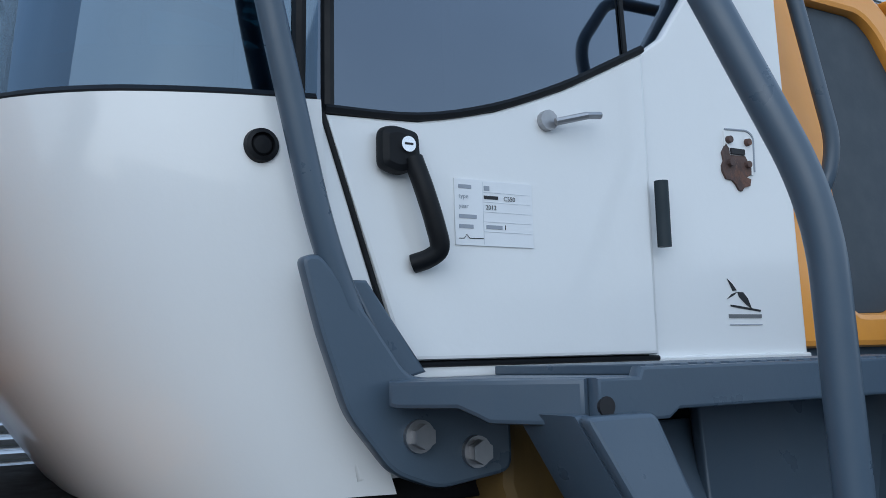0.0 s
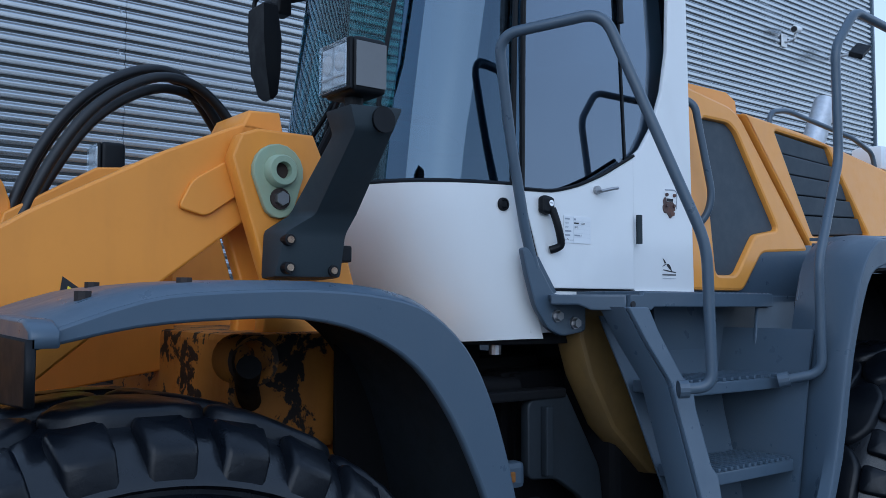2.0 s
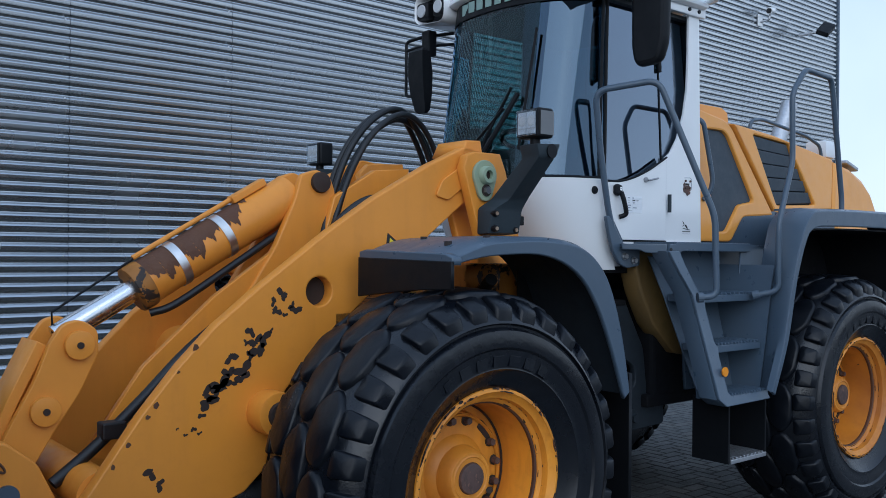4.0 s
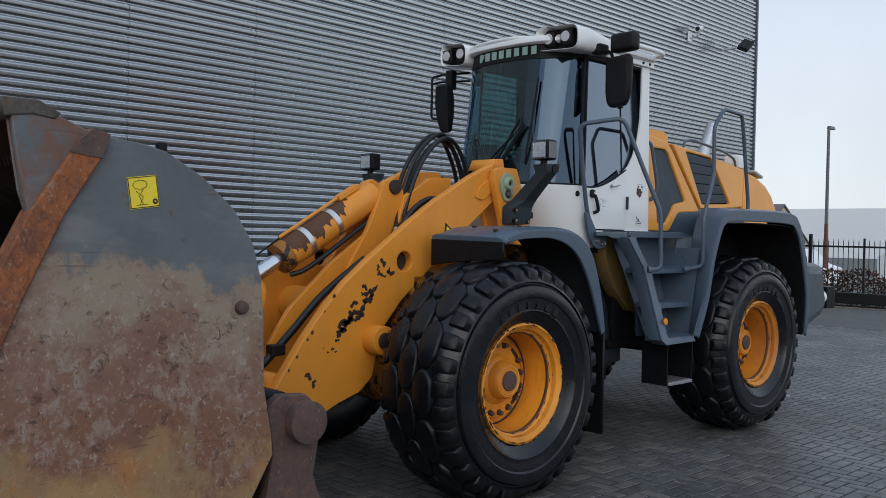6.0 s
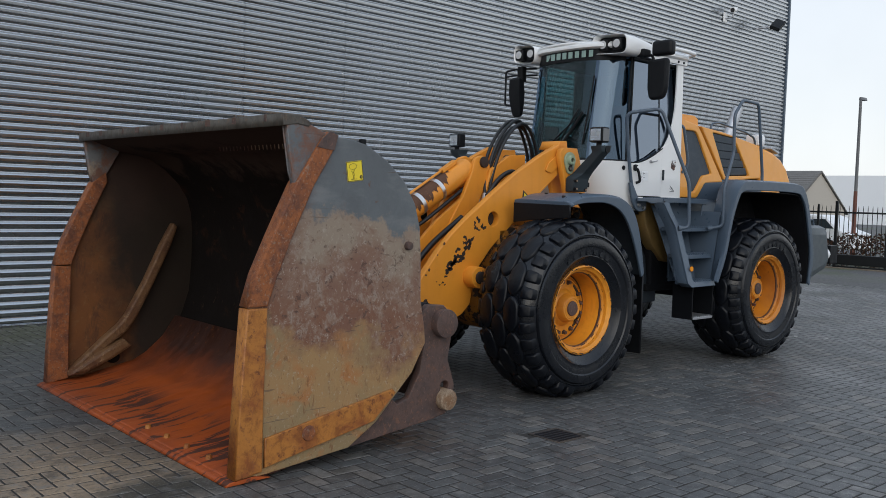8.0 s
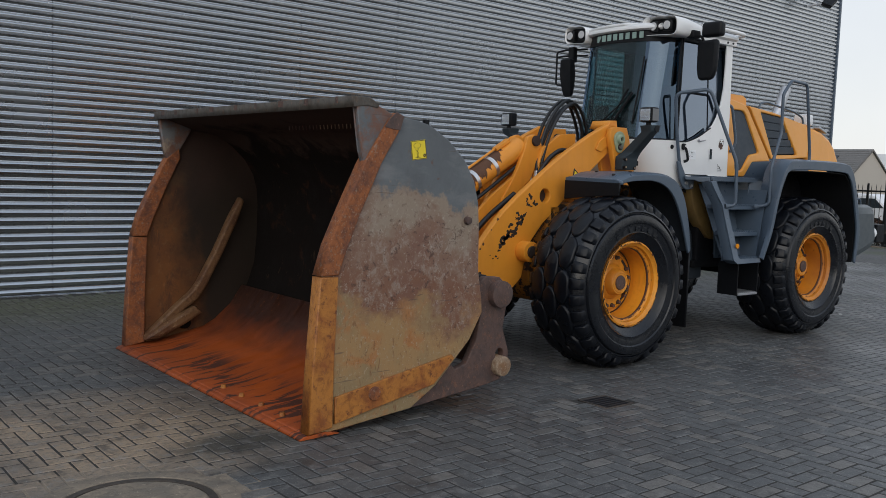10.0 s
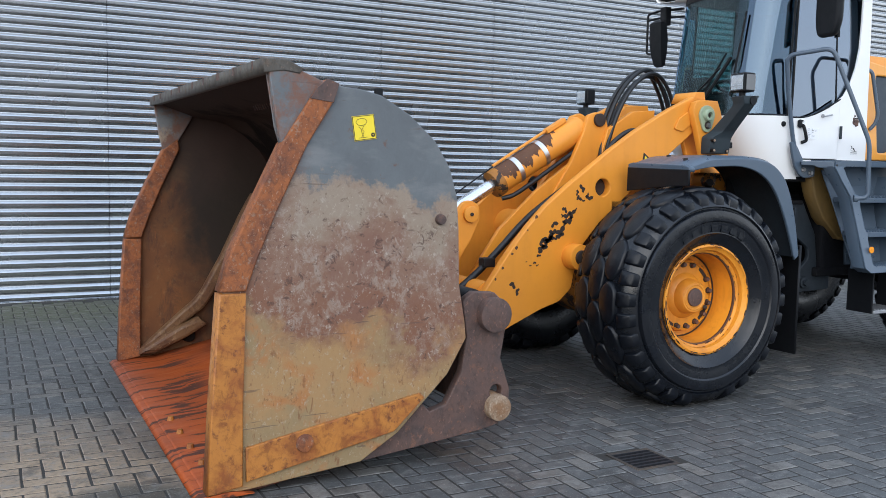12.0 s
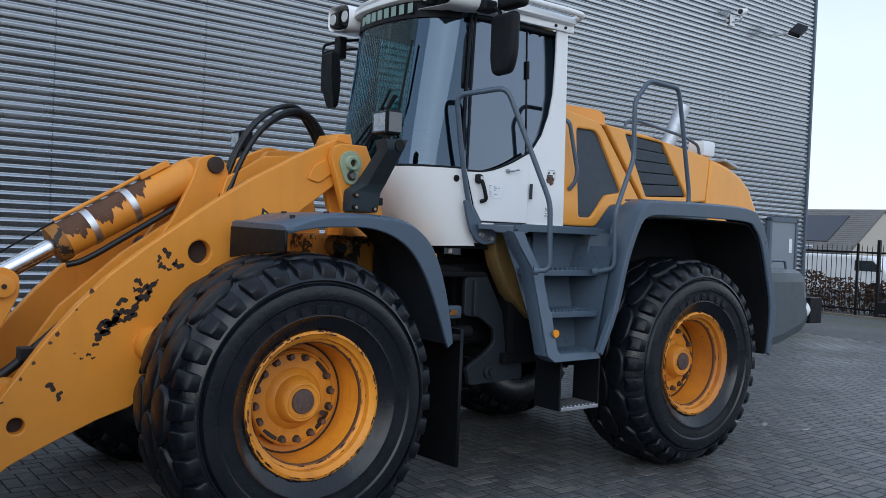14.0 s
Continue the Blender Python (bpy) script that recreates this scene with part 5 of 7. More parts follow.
def work_lamp(x, y, z, mirror):
    s = -1 if mirror else 1
    ybase = 2 * CY - 1.04 if mirror else 1.045
    yb0 = ybase
    r1 = [(-0.49, yb0 + s * 0.055, 1.765), (-0.300, yb0 + s * 0.055, 1.765), (-0.300, yb0 - s * 0.06, 1.77), (-0.49, yb0 - s * 0.03, 1.77)]
    r2 = [(-0.485, yb0 + s * 0.055, 1.90), (-0.295, yb0 + s * 0.055, 1.90), (-0.290, yb0 - s * 0.07, 1.89), (-0.47, yb0 - s * 0.05, 1.89)]
    r3 = [(-0.42, yb0 + s * 0.03, 1.945), (-0.27, yb0 + s * 0.03, 1.96), (-0.265, yb0 - s * 0.09, 1.95), (-0.40, yb0 - s * 0.09, 1.94)]
    r4 = [(x - 0.01, y + s * 0.06, 2.14), (x + 0.11, y + s * 0.06, 2.15), (x + 0.11, y - s * 0.06, 2.15), (x - 0.01, y - s * 0.06, 2.14)]
    r5 = [(x - 0.03, y + s * 0.065, 2.20), (x + 0.135, y + s * 0.065, 2.21), (x + 0.135, y - s * 0.065, 2.21), (x - 0.03, y - s * 0.065, 2.20)]
    bm = loft([r1, r2, r3, r4, r5])
    bmesh.ops.bevel(bm, geom=bm.edges[:], offset=0.012, segments=2, affect="EDGES", profile=0.6)
    k = part("work_lamp", bm, M_DARK, LOADER, "rectangular work lamp on a dark grey bracket", True)
    for bx, bz in ((-0.460, 1.870), (-0.460, 1.795), (-0.325, 1.79)):
        part("bracket_washer", rod((bx, yb0 - s * 0.030, bz), (bx, yb0 - s * 0.064, bz), 0.016, None, 14, 0.002), M_BLACK, k)
        part("bracket_bolt", rod((bx, yb0 - s * 0.060, bz), (bx, yb0 - s * 0.068, bz), 0.010, None, 8, 0.001), M_PIN, k)
    part("cable_plug", box(-0.295, -0.262, yb0 - 0.055, yb0 - 0.005, 1.815, 1.862, 0.006), M_BLACK, k)
    part("bracket_socket", rod((x + 0.07, y - s * 0.060, 2.17), (x + 0.07, y - s * 0.070, 2.17), 0.034, None, 20), M_BLACK, k)
    part("bracket_foot", rod((x + 0.02, y, 2.20), (x + 0.02, y, 2.235), 0.025), M_BLACK, k)
    hs = part("lamp_housing", box(x - 0.025, x + 0.075, y - 0.075, y + 0.075, 2.23, 2.375, 0.018, 3), M_BLACK, k, "", True)
    part("lamp_bezel", box(x - 0.036, x - 0.026, y - 0.072, y + 0.072, 2.236, 2.369, 0.006), M_BLACK, hs)
    part("lamp_reflector", box(x - 0.040, x - 0.0365, y - 0.058, y + 0.058, 2.250, 2.354, 0.002), M_REFLECT, hs)
    for k in (-0.030, 0.030):
        part("reflector_cup", moved(rod((0, 0, 0), (-0.002, 0, 0), 0.026, 0.018, 20), Matrix.Translation((x - 0.0405, y + k, 2.312))), M_FROST, hs)
    part("lamp_bar", box(x - 0.0425, x - 0.0405, y - 0.058, y + 0.058, 2.272, 2.277, 0.0005), M_GREYMETAL, hs)
    part("lamp_bar", box(x - 0.0425, x - 0.0405, y - 0.002, y + 0.002, 2.252, 2.352, 0.0005), M_GREYMETAL, hs)
    part("lamp_lens", box(x - 0.046, x - 0.041, y - 0.066, y + 0.066, 2.240, 2.364, 0.002), M_LENS, hs)
    if not mirror:
        part("lamp_side", box(x - 0.02, x + 0.07, y - 0.0775, y - 0.0755, 2.245, 2.36, 0.001), M_POST, hs)


work_lamp(-0.40, 0.80, 2.30, False)
work_lamp(-0.44, 2.72, 2.30, True)


def hoses():
    for i, (dy, dz, dx) in enumerate(((0.0, 0.0, 0.0), (0.045, 0.03, -0.025), (0.09, -0.015, 0.03), (0.135, 0.035, 0.0))):
        line = smooth_line([(-1.10 + dx, 1.50 + dy, 1.70), (-1.04 + dx, 1.55 + dy, 1.85), (-0.93 + dx, 1.57 + dy, 2.10 + dz), (-0.80 + dx, 1.58 + dy, 2.29 + dz), (-0.62 + dx, 1.62 + dy, 2.41 + dz), (-0.46 + dx, 1.67 + dy, 2.42 + dz), (-0.32 + dx, 1.71 + dy, 2.33), (-0.22 + dx, 1.73 + dy, 2.16), (-0.17 + dx, 1.74 + dy, 1.95)])
        h = part("hydraulic_hose", tube(line, 0.0165, 10), M_HOSE, LOADER, "black hydraulic hose arched over the frame", True)
        part("hose_fitting", rod((-1.09 + dx, 1.505 + dy, 1.72), (-1.13 + dx, 1.48 + dy, 1.62), 0.026, None, 12), M_STEEL, h)
    part("hydraulic_hose", tube(smooth_line([(-1.18, 1.46, 1.70), (-1.05, 1.44, 1.86), (-0.90, 1.42, 1.94), (-0.74, 1.42, 1.88), (-0.66, 1.42, 1.74)]), 0.022, 10), M_HOSE, LOADER, "", True)
    part("hydraulic_hose", tube(smooth_line([(-0.86, 1.36, 1.80), (-0.68, 1.36, 1.96), (-0.50, 1.36, 2.08), (-0.40, 1.40, 2.10)]), 0.024, 10), M_HOSE, LOADER, "", True)


hoses()


# cab
CC = 1.70
LOW = [(0.58, 1.115), (0.46, 1.15), (0.37, 1.21), (0.30, 1.30), (0.262, 1.42), (0.25, 1.56), (0.25, 1.70)]
MID = [(0.47, 1.098), (0.33, 1.13), (0.205, 1.18), (0.105, 1.265), (0.04, 1.39), (0.008, 1.55), (0.0, 1.70)]
TOP = [(0.505, 1.115), (0.41, 1.145), (0.32, 1.20), (0.245, 1.285), (0.19, 1.40), (0.16, 1.55), (0.15, 1.70)]


def mirrored(curve):
    return curve + [(x, 2 * CC - y) for x, y in curve[-2::-1]]


def dense(curve, n=4):
    return [(p.x, p.y) for p in smooth_line([(x, y, 0) for x, y in curve], n)]


def between(a, b, w):
    return [(p[0] * (1 - w) + q[0] * w, p[1] * (1 - w) + q[1] * w) for p, q in zip(a, b)]


def cab():
    low, mid, top = dense(mirrored(LOW)), dense(mirrored(MID)), dense(mirrored(TOP))
    rings = []
    for i in range(9):
        t = i / 8
        z = 1.585 + t * 0.515
        w = 1 - (1 - t) ** 1.7
        rings.append([(x, y, z) for x, y in between(low, mid, w)])
    c = part("cab", sheet(rings, -0.03), M_WHITE, LOADER, "white driver's cab with wide tinted windows", True)
    # black seal under the windscreen
    part("screen_seal", tube([(x - 0.002, y, 2.105) for x, y in mid], 0.011, 6), M_BLACK, c, "", True)
    part("cab_floor", plate(low + [(1.40, 2 * CC - 1.12), (1.40, 1.12)], 1.56, 1.60, axis="z", bev=0.005), M_CHASSIS, c)
    for x, y in ((0.455, 1.205),):
        part("floor_bolt", rod((x, y, 1.56), (x, y, 1.525), 0.022, None, 10), M_STEEL, c)
    # windscreen in three panes: the middle and two bent corners
    a, b = 14, len(mid) - 15
    for lo, hi, name in ((0, a, "corner_window"), (a, b, "windscreen"), (b, len(mid) - 1, "corner_window")):
        rr = [[(*between(mid, top, k / 6)[i], 2.11 + k / 6 * 1.135) for i in range(lo, hi + 1)] for k in range(7)]
        g = part(name, sheet(rr, -0.006), M_CORNER if name == "corner_window" else M_GLASS, c, "greenish tinted curved window", True)
        g.visible_shadow = False
    # header band with plain bars for lettering, following the glass
    h = [[(x - 0.008 - 0.002, y, z) for x, y in between(mid, top, (z - 2.11) / 1.135)[3:-3]] for z in (3.12, 3.19, 3.243)]
    hd = part("screen_header", sheet(h, -0.004), M_BLACK, c, "", True)
    for i in range(8):
        y = 1.375 + i * 0.082
        z = 3.165
        xx = [q for q in between(mid, top, 0.93) if abs(q[1] - (y + 0.02)) < 0.04]
        x = min(q[0] for q in xx) if xx else 0.15
        part("header_bar", moved(box(-0.003, 0.003, -0.026, 0.026, -0.033, 0.033, 0.001), Matrix.Translation((x - 0.016, y, z + 0.02))), M_PALEGREEN, hd)
    # roof
    rf = dense([(1.44, 1.06), (1.0, 1.05), (0.55, 1.06), (0.35, 1.10), (0.20, 1.22), (0.13, 1.42), (0.11, 1.70)])
    rf = rf + [(x, 2 * CC - y) for x, y in rf[-2::-1]]
    sc = lambda r, k: [(CCX + (x - CCX) * k, CC + (y - CC) * k) for x, y in r]
    CCX = 0.85
    roof = loft([[(x, y, z) for x, y in sc(rf, k)] for k, z in ((0.97, 3.235), (1.0, 3.25), (1.0, 3.272), (0.975, 3.297), (0.88, 3.325), (0.6, 3.347))])
    part("roof", roof, M_WHITE, c, "white rounded cab roof", True)
    part("roof_rail", tube(bend([(0.75, 1.04, 3.33), (1.30, 1.00, 3.315), (1.43, 0.98, 3.30), (1.46, 1.05, 3.295), (1.46, 2.35, 3.295)], 0.05), 0.022), M_WHITE, c, "", True)
    for x in (1.22, 1.32):
        part("roof_bolt", rod((x, 1.052, 3.20), (x, 1.042, 3.20), 0.012, None, 8), M_BLACK, c)
    part("brow_bar", tube(smooth_line([(0.235, 1.40, 3.300), (0.150, 1.56, 3.306), (0.135, 1.74, 3.308), (0.145, 1.92, 3.306), (0.19, 2.12, 3.298)]), 0.017), M_WHITE, c, "", True)
    for y0, y1, px in ((0.955, 1.40, 0.11), (2.13, 2.445, 0.05)):
        ym = (y0 + y1) / 2
        face = fillet([(y0, 3.150), (y0, 3.345), (y1, 3.37), (y1, 3.175)], 0.075, 5)
        ring = lambda x, k: [(x + px, ym + (p[0] - ym) * k, 3.26 + (p[1] - 3.26) * k) for p in face]
        pod = loft([ring(0.165, 0.80), ring(0.09, 0.90), ring(0.08, 0.97), ring(0.10, 1.0), ring(0.26, 1.0), ring(0.60, 0.72)])
        pd = part("light_pod", pod, M_WHITE, c, "white roof lamp pod", True)
        part("pod_recess", loft([ring(0.160, 0.80), ring(0.150, 0.80)]), M_BLACK, pd)
        for k in (-0.085, 0.085):
            lm = part("roof_lamp", box(px + 0.085, px + 0.17, ym + k - 0.056, ym + k + 0.056, 3.206, 3.318, 0.02, 3), M_BLACK, pd, "", True)
            part("lamp_glass", rod((px + 0.085, ym + k, 3.262), (px + 0.079, ym + k, 3.262), 0.043, 0.040, 20), M_FROST, pd)
    for y in (1.088, 2 * CC - 1.118):
        part("side_beam", box(0.48, 1.45, y, y + 0.03, 3.185, 3.245, 0.006), M_WHITE, c)
    # pillars
    part("front_pillar", tube([(0.485, 1.098, 2.09), (0.49, 1.098, 2.6), (0.515, 1.11, 3.19)], 0.010, 8), M_BLACK, c, "", True)
    part("front_pillar", tube([(0.445, 1.103, 2.10), (0.455, 1.103, 2.6), (0.485, 1.113, 3.19)], 0.010, 8), M_BLACK, c, "", True)
    part("front_pillar", tube([(0.48, 2 * CC - 1.10, 2.09), (0.49, 2 * CC - 1.10, 2.6), (0.51, 2 * CC - 1.11, 3.19)], 0.014, 8), M_BLACK, c, "", True)
    part("door_post", plate([(0.40, 2.095), (0.472, 2.095), (0.578, 1.757), (0.63, 1.60), (0.52, 1.60), (0.48, 1.75)], 1.094, 1.13, bev=0.004), M_WHITE, c)
    # side behind the door: white panel round a curved quarter window
    P = [(1.066, 1.745), (1.066, 2.268), (1.12, 2.305), (1.19, 2.40), (1.25, 2.55), (1.285, 2.72), (1.295, 2.95), (1.295, 3.19), (1.408, 3.205), (1.446, 1.745)]
    Q = [(1.060, 2.195), (1.16, 2.245), (1.26, 2.345), (1.33, 2.51), (1.36, 2.69), (1.365, 2.95), (1.365, 3.19), (1.060, 3.19)]
    D = [(0.470, 2.06), (0.62, 2.065), (0.75, 2.095), (0.88, 2.145), (0.98, 2.195), (1.0585, 2.235), (1.0585, 3.19), (0.52, 3.19)]
    DP = [(0.478, 2.088), (0.62, 2.093), (0.75, 2.123), (0.88, 2.173), (0.98, 2.223), (1.056, 2.262), (1.056, 1.755), (0.588, 1.755)]
    for y0, y1, near in ((1.088, 1.108, True), (2 * CC - 1.108, 2 * CC - 1.088, False)):
        ys = y0 + (0.018 if near else -0.018)
        SG = M_DOORGLASS if near else M_GLASS
        part("side_panel", plate(P, ys, ys + 0.02, bev=0.006), M_WHITE, c, "white rear side panel", True)
        tilt = Matrix(((1, 0, 0, 0), (0, 1, 0.05, -2.05 * 0.05 + 0.030), (0, 0, 1, 0), (0, 0, 0, 1))) if near else Matrix.Identity(4)
        pane = plate(Q, y0 + 0.008, y0 + 0.014, bev=0.001)
        pane.transform(tilt)
        g = part("quarter_window", pane, SG, c, "smoked quarter window")
        g.visible_shadow = False
        d = part("cab_door", plate(DP, y0, y1, bev=0.006), M_WHITE, c, "white cab door with a smoked window", True)
        pane = plate(D, y0 + 0.008, y0 + 0.014, bev=0.001)
        pane.transform(tilt)
        g = part("door_window", pane, SG, d, "smoked door window")
        g.visible_shadow = False
        if near:
            ps = part("post_seal", moved(box(1.0545, 1.0635, y0 + 0.002, y0 + 0.007, 2.25, 3.19, 0.001), tilt), M_BLACK, d)
            part("post_hinge", moved(rod((1.059, y0 - 0.006, 2.80), (1.059, y0 - 0.006, 2.93), 0.012, None, 10, 0.003), tilt), M_BLACK, ps)
            part("window_seal", tube(smooth_line([(x, y0 + 0.002, z + 0.006) for x, z in DP[:6]], 4), 0.007, 6), M_BLACK, d, "", True)
            part("door_gap", tube([(0.476, y0 + 0.006, 2.09), (0.585, y0 + 0.006, 1.749), (1.06, y0 + 0.006, 1.749)], 0.0045, 6), M_BLACK, d)
            # handle
            hp = [(0.548, 2.072), (0.573, 2.079), (0.610, 2.072), (0.613, 2.022), (0.578, 2.007), (0.548, 2.017)]
            hd2 = part("door_handle", plate(hp, y0 - 0.026, y0 + 0.002, bev=0.012, r=0.012), M_BLACK, d, "black pull handle with a key lock", True)
            part("handle_grip", tube(smooth_line([(0.598, y0 - 0.022, 2.032), (0.610, y0 - 0.032, 1.985), (0.624, y0 - 0.034, 1.938), (0.632, y0 - 0.03, 1.908), (0.622, y0 - 0.018, 1.895), (0.605, y0 - 0.002, 1.888)], 6), 0.014, 10), M_BLACK, hd2, "", True)
            part("key_lock", rod((0.588, y0 - 0.026, 2.050), (0.588, y0 - 0.030, 2.050), 0.011, None, 16), M_CHROME, hd2)
            part("key_slot", box(0.582, 0.594, y0 - 0.0315, y0 - 0.0302, 2.049, 2.0515, 0), M_INK, hd2)
            # window latch peg
            pg = part("latch_peg", rod((0.845, y0, 2.118), (0.845, y0 - 0.012, 2.118), 0.016, None, 12), M_STEEL, d)
            part("peg_arm", tube([(0.850, y0 - 0.02, 2.113), (0.90, y0 - 0.035, 2.125), (0.93, y0 - 0.03, 2.130)], 0.006, 8), M_STEEL, pg)
            # hinges
            for z0, z1 in ((1.93, 2.04),):
                part("hinge", rod((1.072, y0 - 0.010, z0), (1.072, y0 - 0.010, z1), 0.012, None, 12), M_DARK, d, "", True)
            # paper notice
            pp = part("paper_notice", box(0.675, 0.812, y0 - 0.0022, y0 - 0.0005, 1.918, 2.015, 0), M_PAPER, d, "handwritten white paper notice")
            for i, w in enumerate((0.022, 0, 0, 0.030, 0.024)):
                zt = 2.0065 - i * 0.0146
                if w:
                    part("print_line", box(0.6815, 0.6815 + w, y0 - 0.0030, y0 - 0.0023, zt - 0.0055, zt, 0), M_PRINT, pp)
                part("table_rule", box(0.724, 0.808, y0 - 0.0028, y0 - 0.0023, zt - 0.0092, zt - 0.0088, 0), M_PALERULE, pp)
            part("table_rule", box(0.7232, 0.7236, y0 - 0.0028, y0 - 0.0023, 1.920, 2.013, 0), M_PALERULE, pp)
            for tx, x, z, ink in (("type", 0.6815, 1.9865, M_PRINT), ("year", 0.6815, 1.9720, M_PRINT), ("C550", 0.7595, 1.9865, M_INK), ("2012", 0.7275, 1.9720, M_INK)):
                cu = bpy.data.curves.new("writing", "FONT")
                cu.body, cu.size, cu.extrude = tx, 0.0095, 0.0001
                ob = bpy.data.objects.new("writing", cu)
                me = bpy.data.meshes.new_from_object(ob)
                bpy.data.objects.remove(ob)
                me.transform(Matrix.Translation((x, y0 - 0.0030, z)) @ Matrix.Rotation(math.pi / 2, 4, "X"))
                part("writing", me, ink, pp)
            for x0, x1, z0, z1 in ((0.7255, 0.7350, 2.000, 2.007), (0.7250, 0.7500, 1.9875, 1.9925), (0.7280, 0.7560, 1.9435, 1.9490), (0.7610, 0.7620, 1.9430, 1.9500)):
                part("print_line", box(x0, x1, y0 - 0.0030, y0 - 0.0023, z0, z1, 0), M_PRINT if z1 < 1.9495 or z0 > 1.99 else M_INK, pp)
            part("signature_stroke", tube([(0.6806, y0 - 0.0026, 1.9275), (0.6895, y0 - 0.0026, 1.9278), (0.6936, y0 - 0.0026, 1.9338), (0.6990, y0 - 0.0026, 1.9280), (0.7225, y0 - 0.0026, 1.9286)], 0.0006, 5), M_INK, pp)
            # worn lock keeper
            lk = [(1.2605, 2.1281), (1.2679, 2.1202), (1.2692, 2.1081), (1.3085, 2.1094), (1.315, 2.0994), (1.3226, 2.0902), (1.3221, 2.0761), (1.3095, 2.0698), (1.3202, 2.0671), (1.3169, 2.0546), (1.3001, 2.0499), (1.2945, 2.0432), (1.2873, 2.0448), (1.2809, 2.0536), (1.2719, 2.0616), (1.2553, 2.0637), (1.2479, 2.0768), (1.247, 2.0871), (1.2526, 2.0962), (1.2493, 2.1114)]
            kp = part("lock_keeper", plate(fillet([(1.258, 2.155), (1.325, 2.158), (1.3335, 2.148), (1.331, 2.075), (1.258, 2.075)], 0.006), ys - 0.003, ys + 0.001, bev=0.001), M_WHITE, c, "painted lock keeper plate with a rusted patch", True)
            part("keeper_rust", plate(lk, ys - 0.0042, ys + 0.001, bev=0.0004), M_BROWN, kp, "flaked dark rust patch")
            part("keeper_frame", tube(bend([(1.260, ys - 0.003, 2.155), (1.3184, ys - 0.003, 2.158), (1.3335, ys - 0.003, 2.148), (1.331, ys - 0.003, 2.082)], 0.01), 0.0022, 6), M_PRINT, kp)
            part("keeper_slot", box(1.2704, 1.3062, ys - 0.0065, ys - 0.002, 2.1100, 2.1212, 0.001), M_INK, kp)
            for x, z in ((1.267, 2.1358), (1.3152, 2.1354), (1.2668, 2.093), (1.3119, 2.0935)):
                part("keeper_bolt", rod((x, ys, z), (x, ys - 0.011, z), 0.0075, 0.0065, 10, 0.001), M_BROWN, kp)
            # small emblem of plain strokes over bars
            em = part("emblem", plate([(1.2667, 1.8605), (1.2811, 1.8603), (1.2921, 1.8494), (1.3009, 1.831), (1.2885, 1.8376), (1.2706, 1.8515)], ys - 0.0015, ys - 0.0003, bev=0.0002), M_INK, c, "small dark emblem")
            for q in ([(1.2428, 1.8837), (1.2539, 1.8756), (1.2655, 1.8631), (1.255, 1.8623)], [(1.2393, 1.8472), (1.252, 1.8566), (1.2667, 1.8608), (1.258, 1.8547)], [(1.2469, 1.838), (1.2667, 1.8361), (1.3243, 1.8291), (1.323, 1.8257), (1.2663, 1.8321), (1.2485, 1.8347)]):
                part("emblem_stroke", plate(q, ys - 0.0015, ys - 0.0003, bev=0.0002), M_INK, em)
            part("emblem_bar", box(1.2417, 1.325, ys - 0.0015, ys - 0.0003, 1.8145, 1.8210, 0), M_POST, em)
            part("emblem_bar", box(1.2430, 1.326, ys - 0.0015, ys - 0.0003, 1.8018, 1.8034, 0), M_PRINT, em)
    # round black plug in the front panel
    pl = part("rubber_plug", lathe([(0.0, 0.023), (0.009, 0.0215), (0.011, 0.016), (0.006, 0.0145), (0.009, 0.0115), (0.010, 0.0)], 0.388, 1.088, 2.034, 26), M_BLACK, c, "black round rubber plug", True)
    part("cab_sill", box(0.588, 1.44, 1.094, 1.13, 1.730, 1.751, 0.003), M_WHITE, c)
    # dark block added to fill the gap under the cab with shade
    part("gap_shade_block", box(0.10, 0.60, 1.45, 2.10, 1.44, 1.565, 0.02), M_CHASSIS, c)
    # rear wall
    part("rear_window", box(1.40, 1.406, 1.16, 2.24, 2.25, 3.15, 0), M_GLASS, c).visible_shadow = False
    part("rear_wall", box(1.37, 1.42, 1.135, 2.265, 1.62, 2.25, 0.01), M_CONSOLE, c)
    for y in (1.135, 2.205):
        part("rear_pillar", box(1.36, 1.42, y, y + 0.06, 2.25, 3.19, 0.01), M_CONSOLE, c)
    part("ceiling_lining", box(0.30, 1.40, 1.14, 2.26, 3.16, 3.184, 0), M_CONSOLE, c)
    part("far_trim", plate([(0.95, 2.10), (1.38, 2.10), (1.38, 3.18), (0.97, 3.18)], 2.262, 2.278, bev=0.003), M_CONSOLE, c)
    part("far_trim", plate([(0.48, 2.12), (0.95, 2.12), (0.95, 2.40), (0.62, 2.38), (0.50, 2.34)], 2.262, 2.278, bev=0.003), M_CONSOLE, c)
    hump = [q for q in mid if q[0] < 0.42]
    inset = [[(0.06 + x * 0.94 + 0.02 * k, 1.70 + (y - 1.70) * (0.93 - 0.05 * k), z) for x, y in hump] for k, z in ((0, 2.02), (0, 2.14), (1, 2.20), (3, 2.225))]
    part("dash_hump", loft(inset, closed=False, caps=False), M_SEAT, c, "", True)
    # inside: seat, column, wheel, consoles
    st = part("driver_seat", box(0.78, 1.20, 1.50, 1.94, 2.02, 2.18, 0.05, 3), M_SEAT, c, "dark cloth driver seat", True)
    part("seat_back", moved(box(-0.06, 0.06, -0.22, 0.22, 0, 0.66, 0.05, 3), Matrix.Translation((1.18, 1.72, 2.12)) @ Matrix.Rotation(0.16, 4, "Y")), M_SEAT, st, "", True)
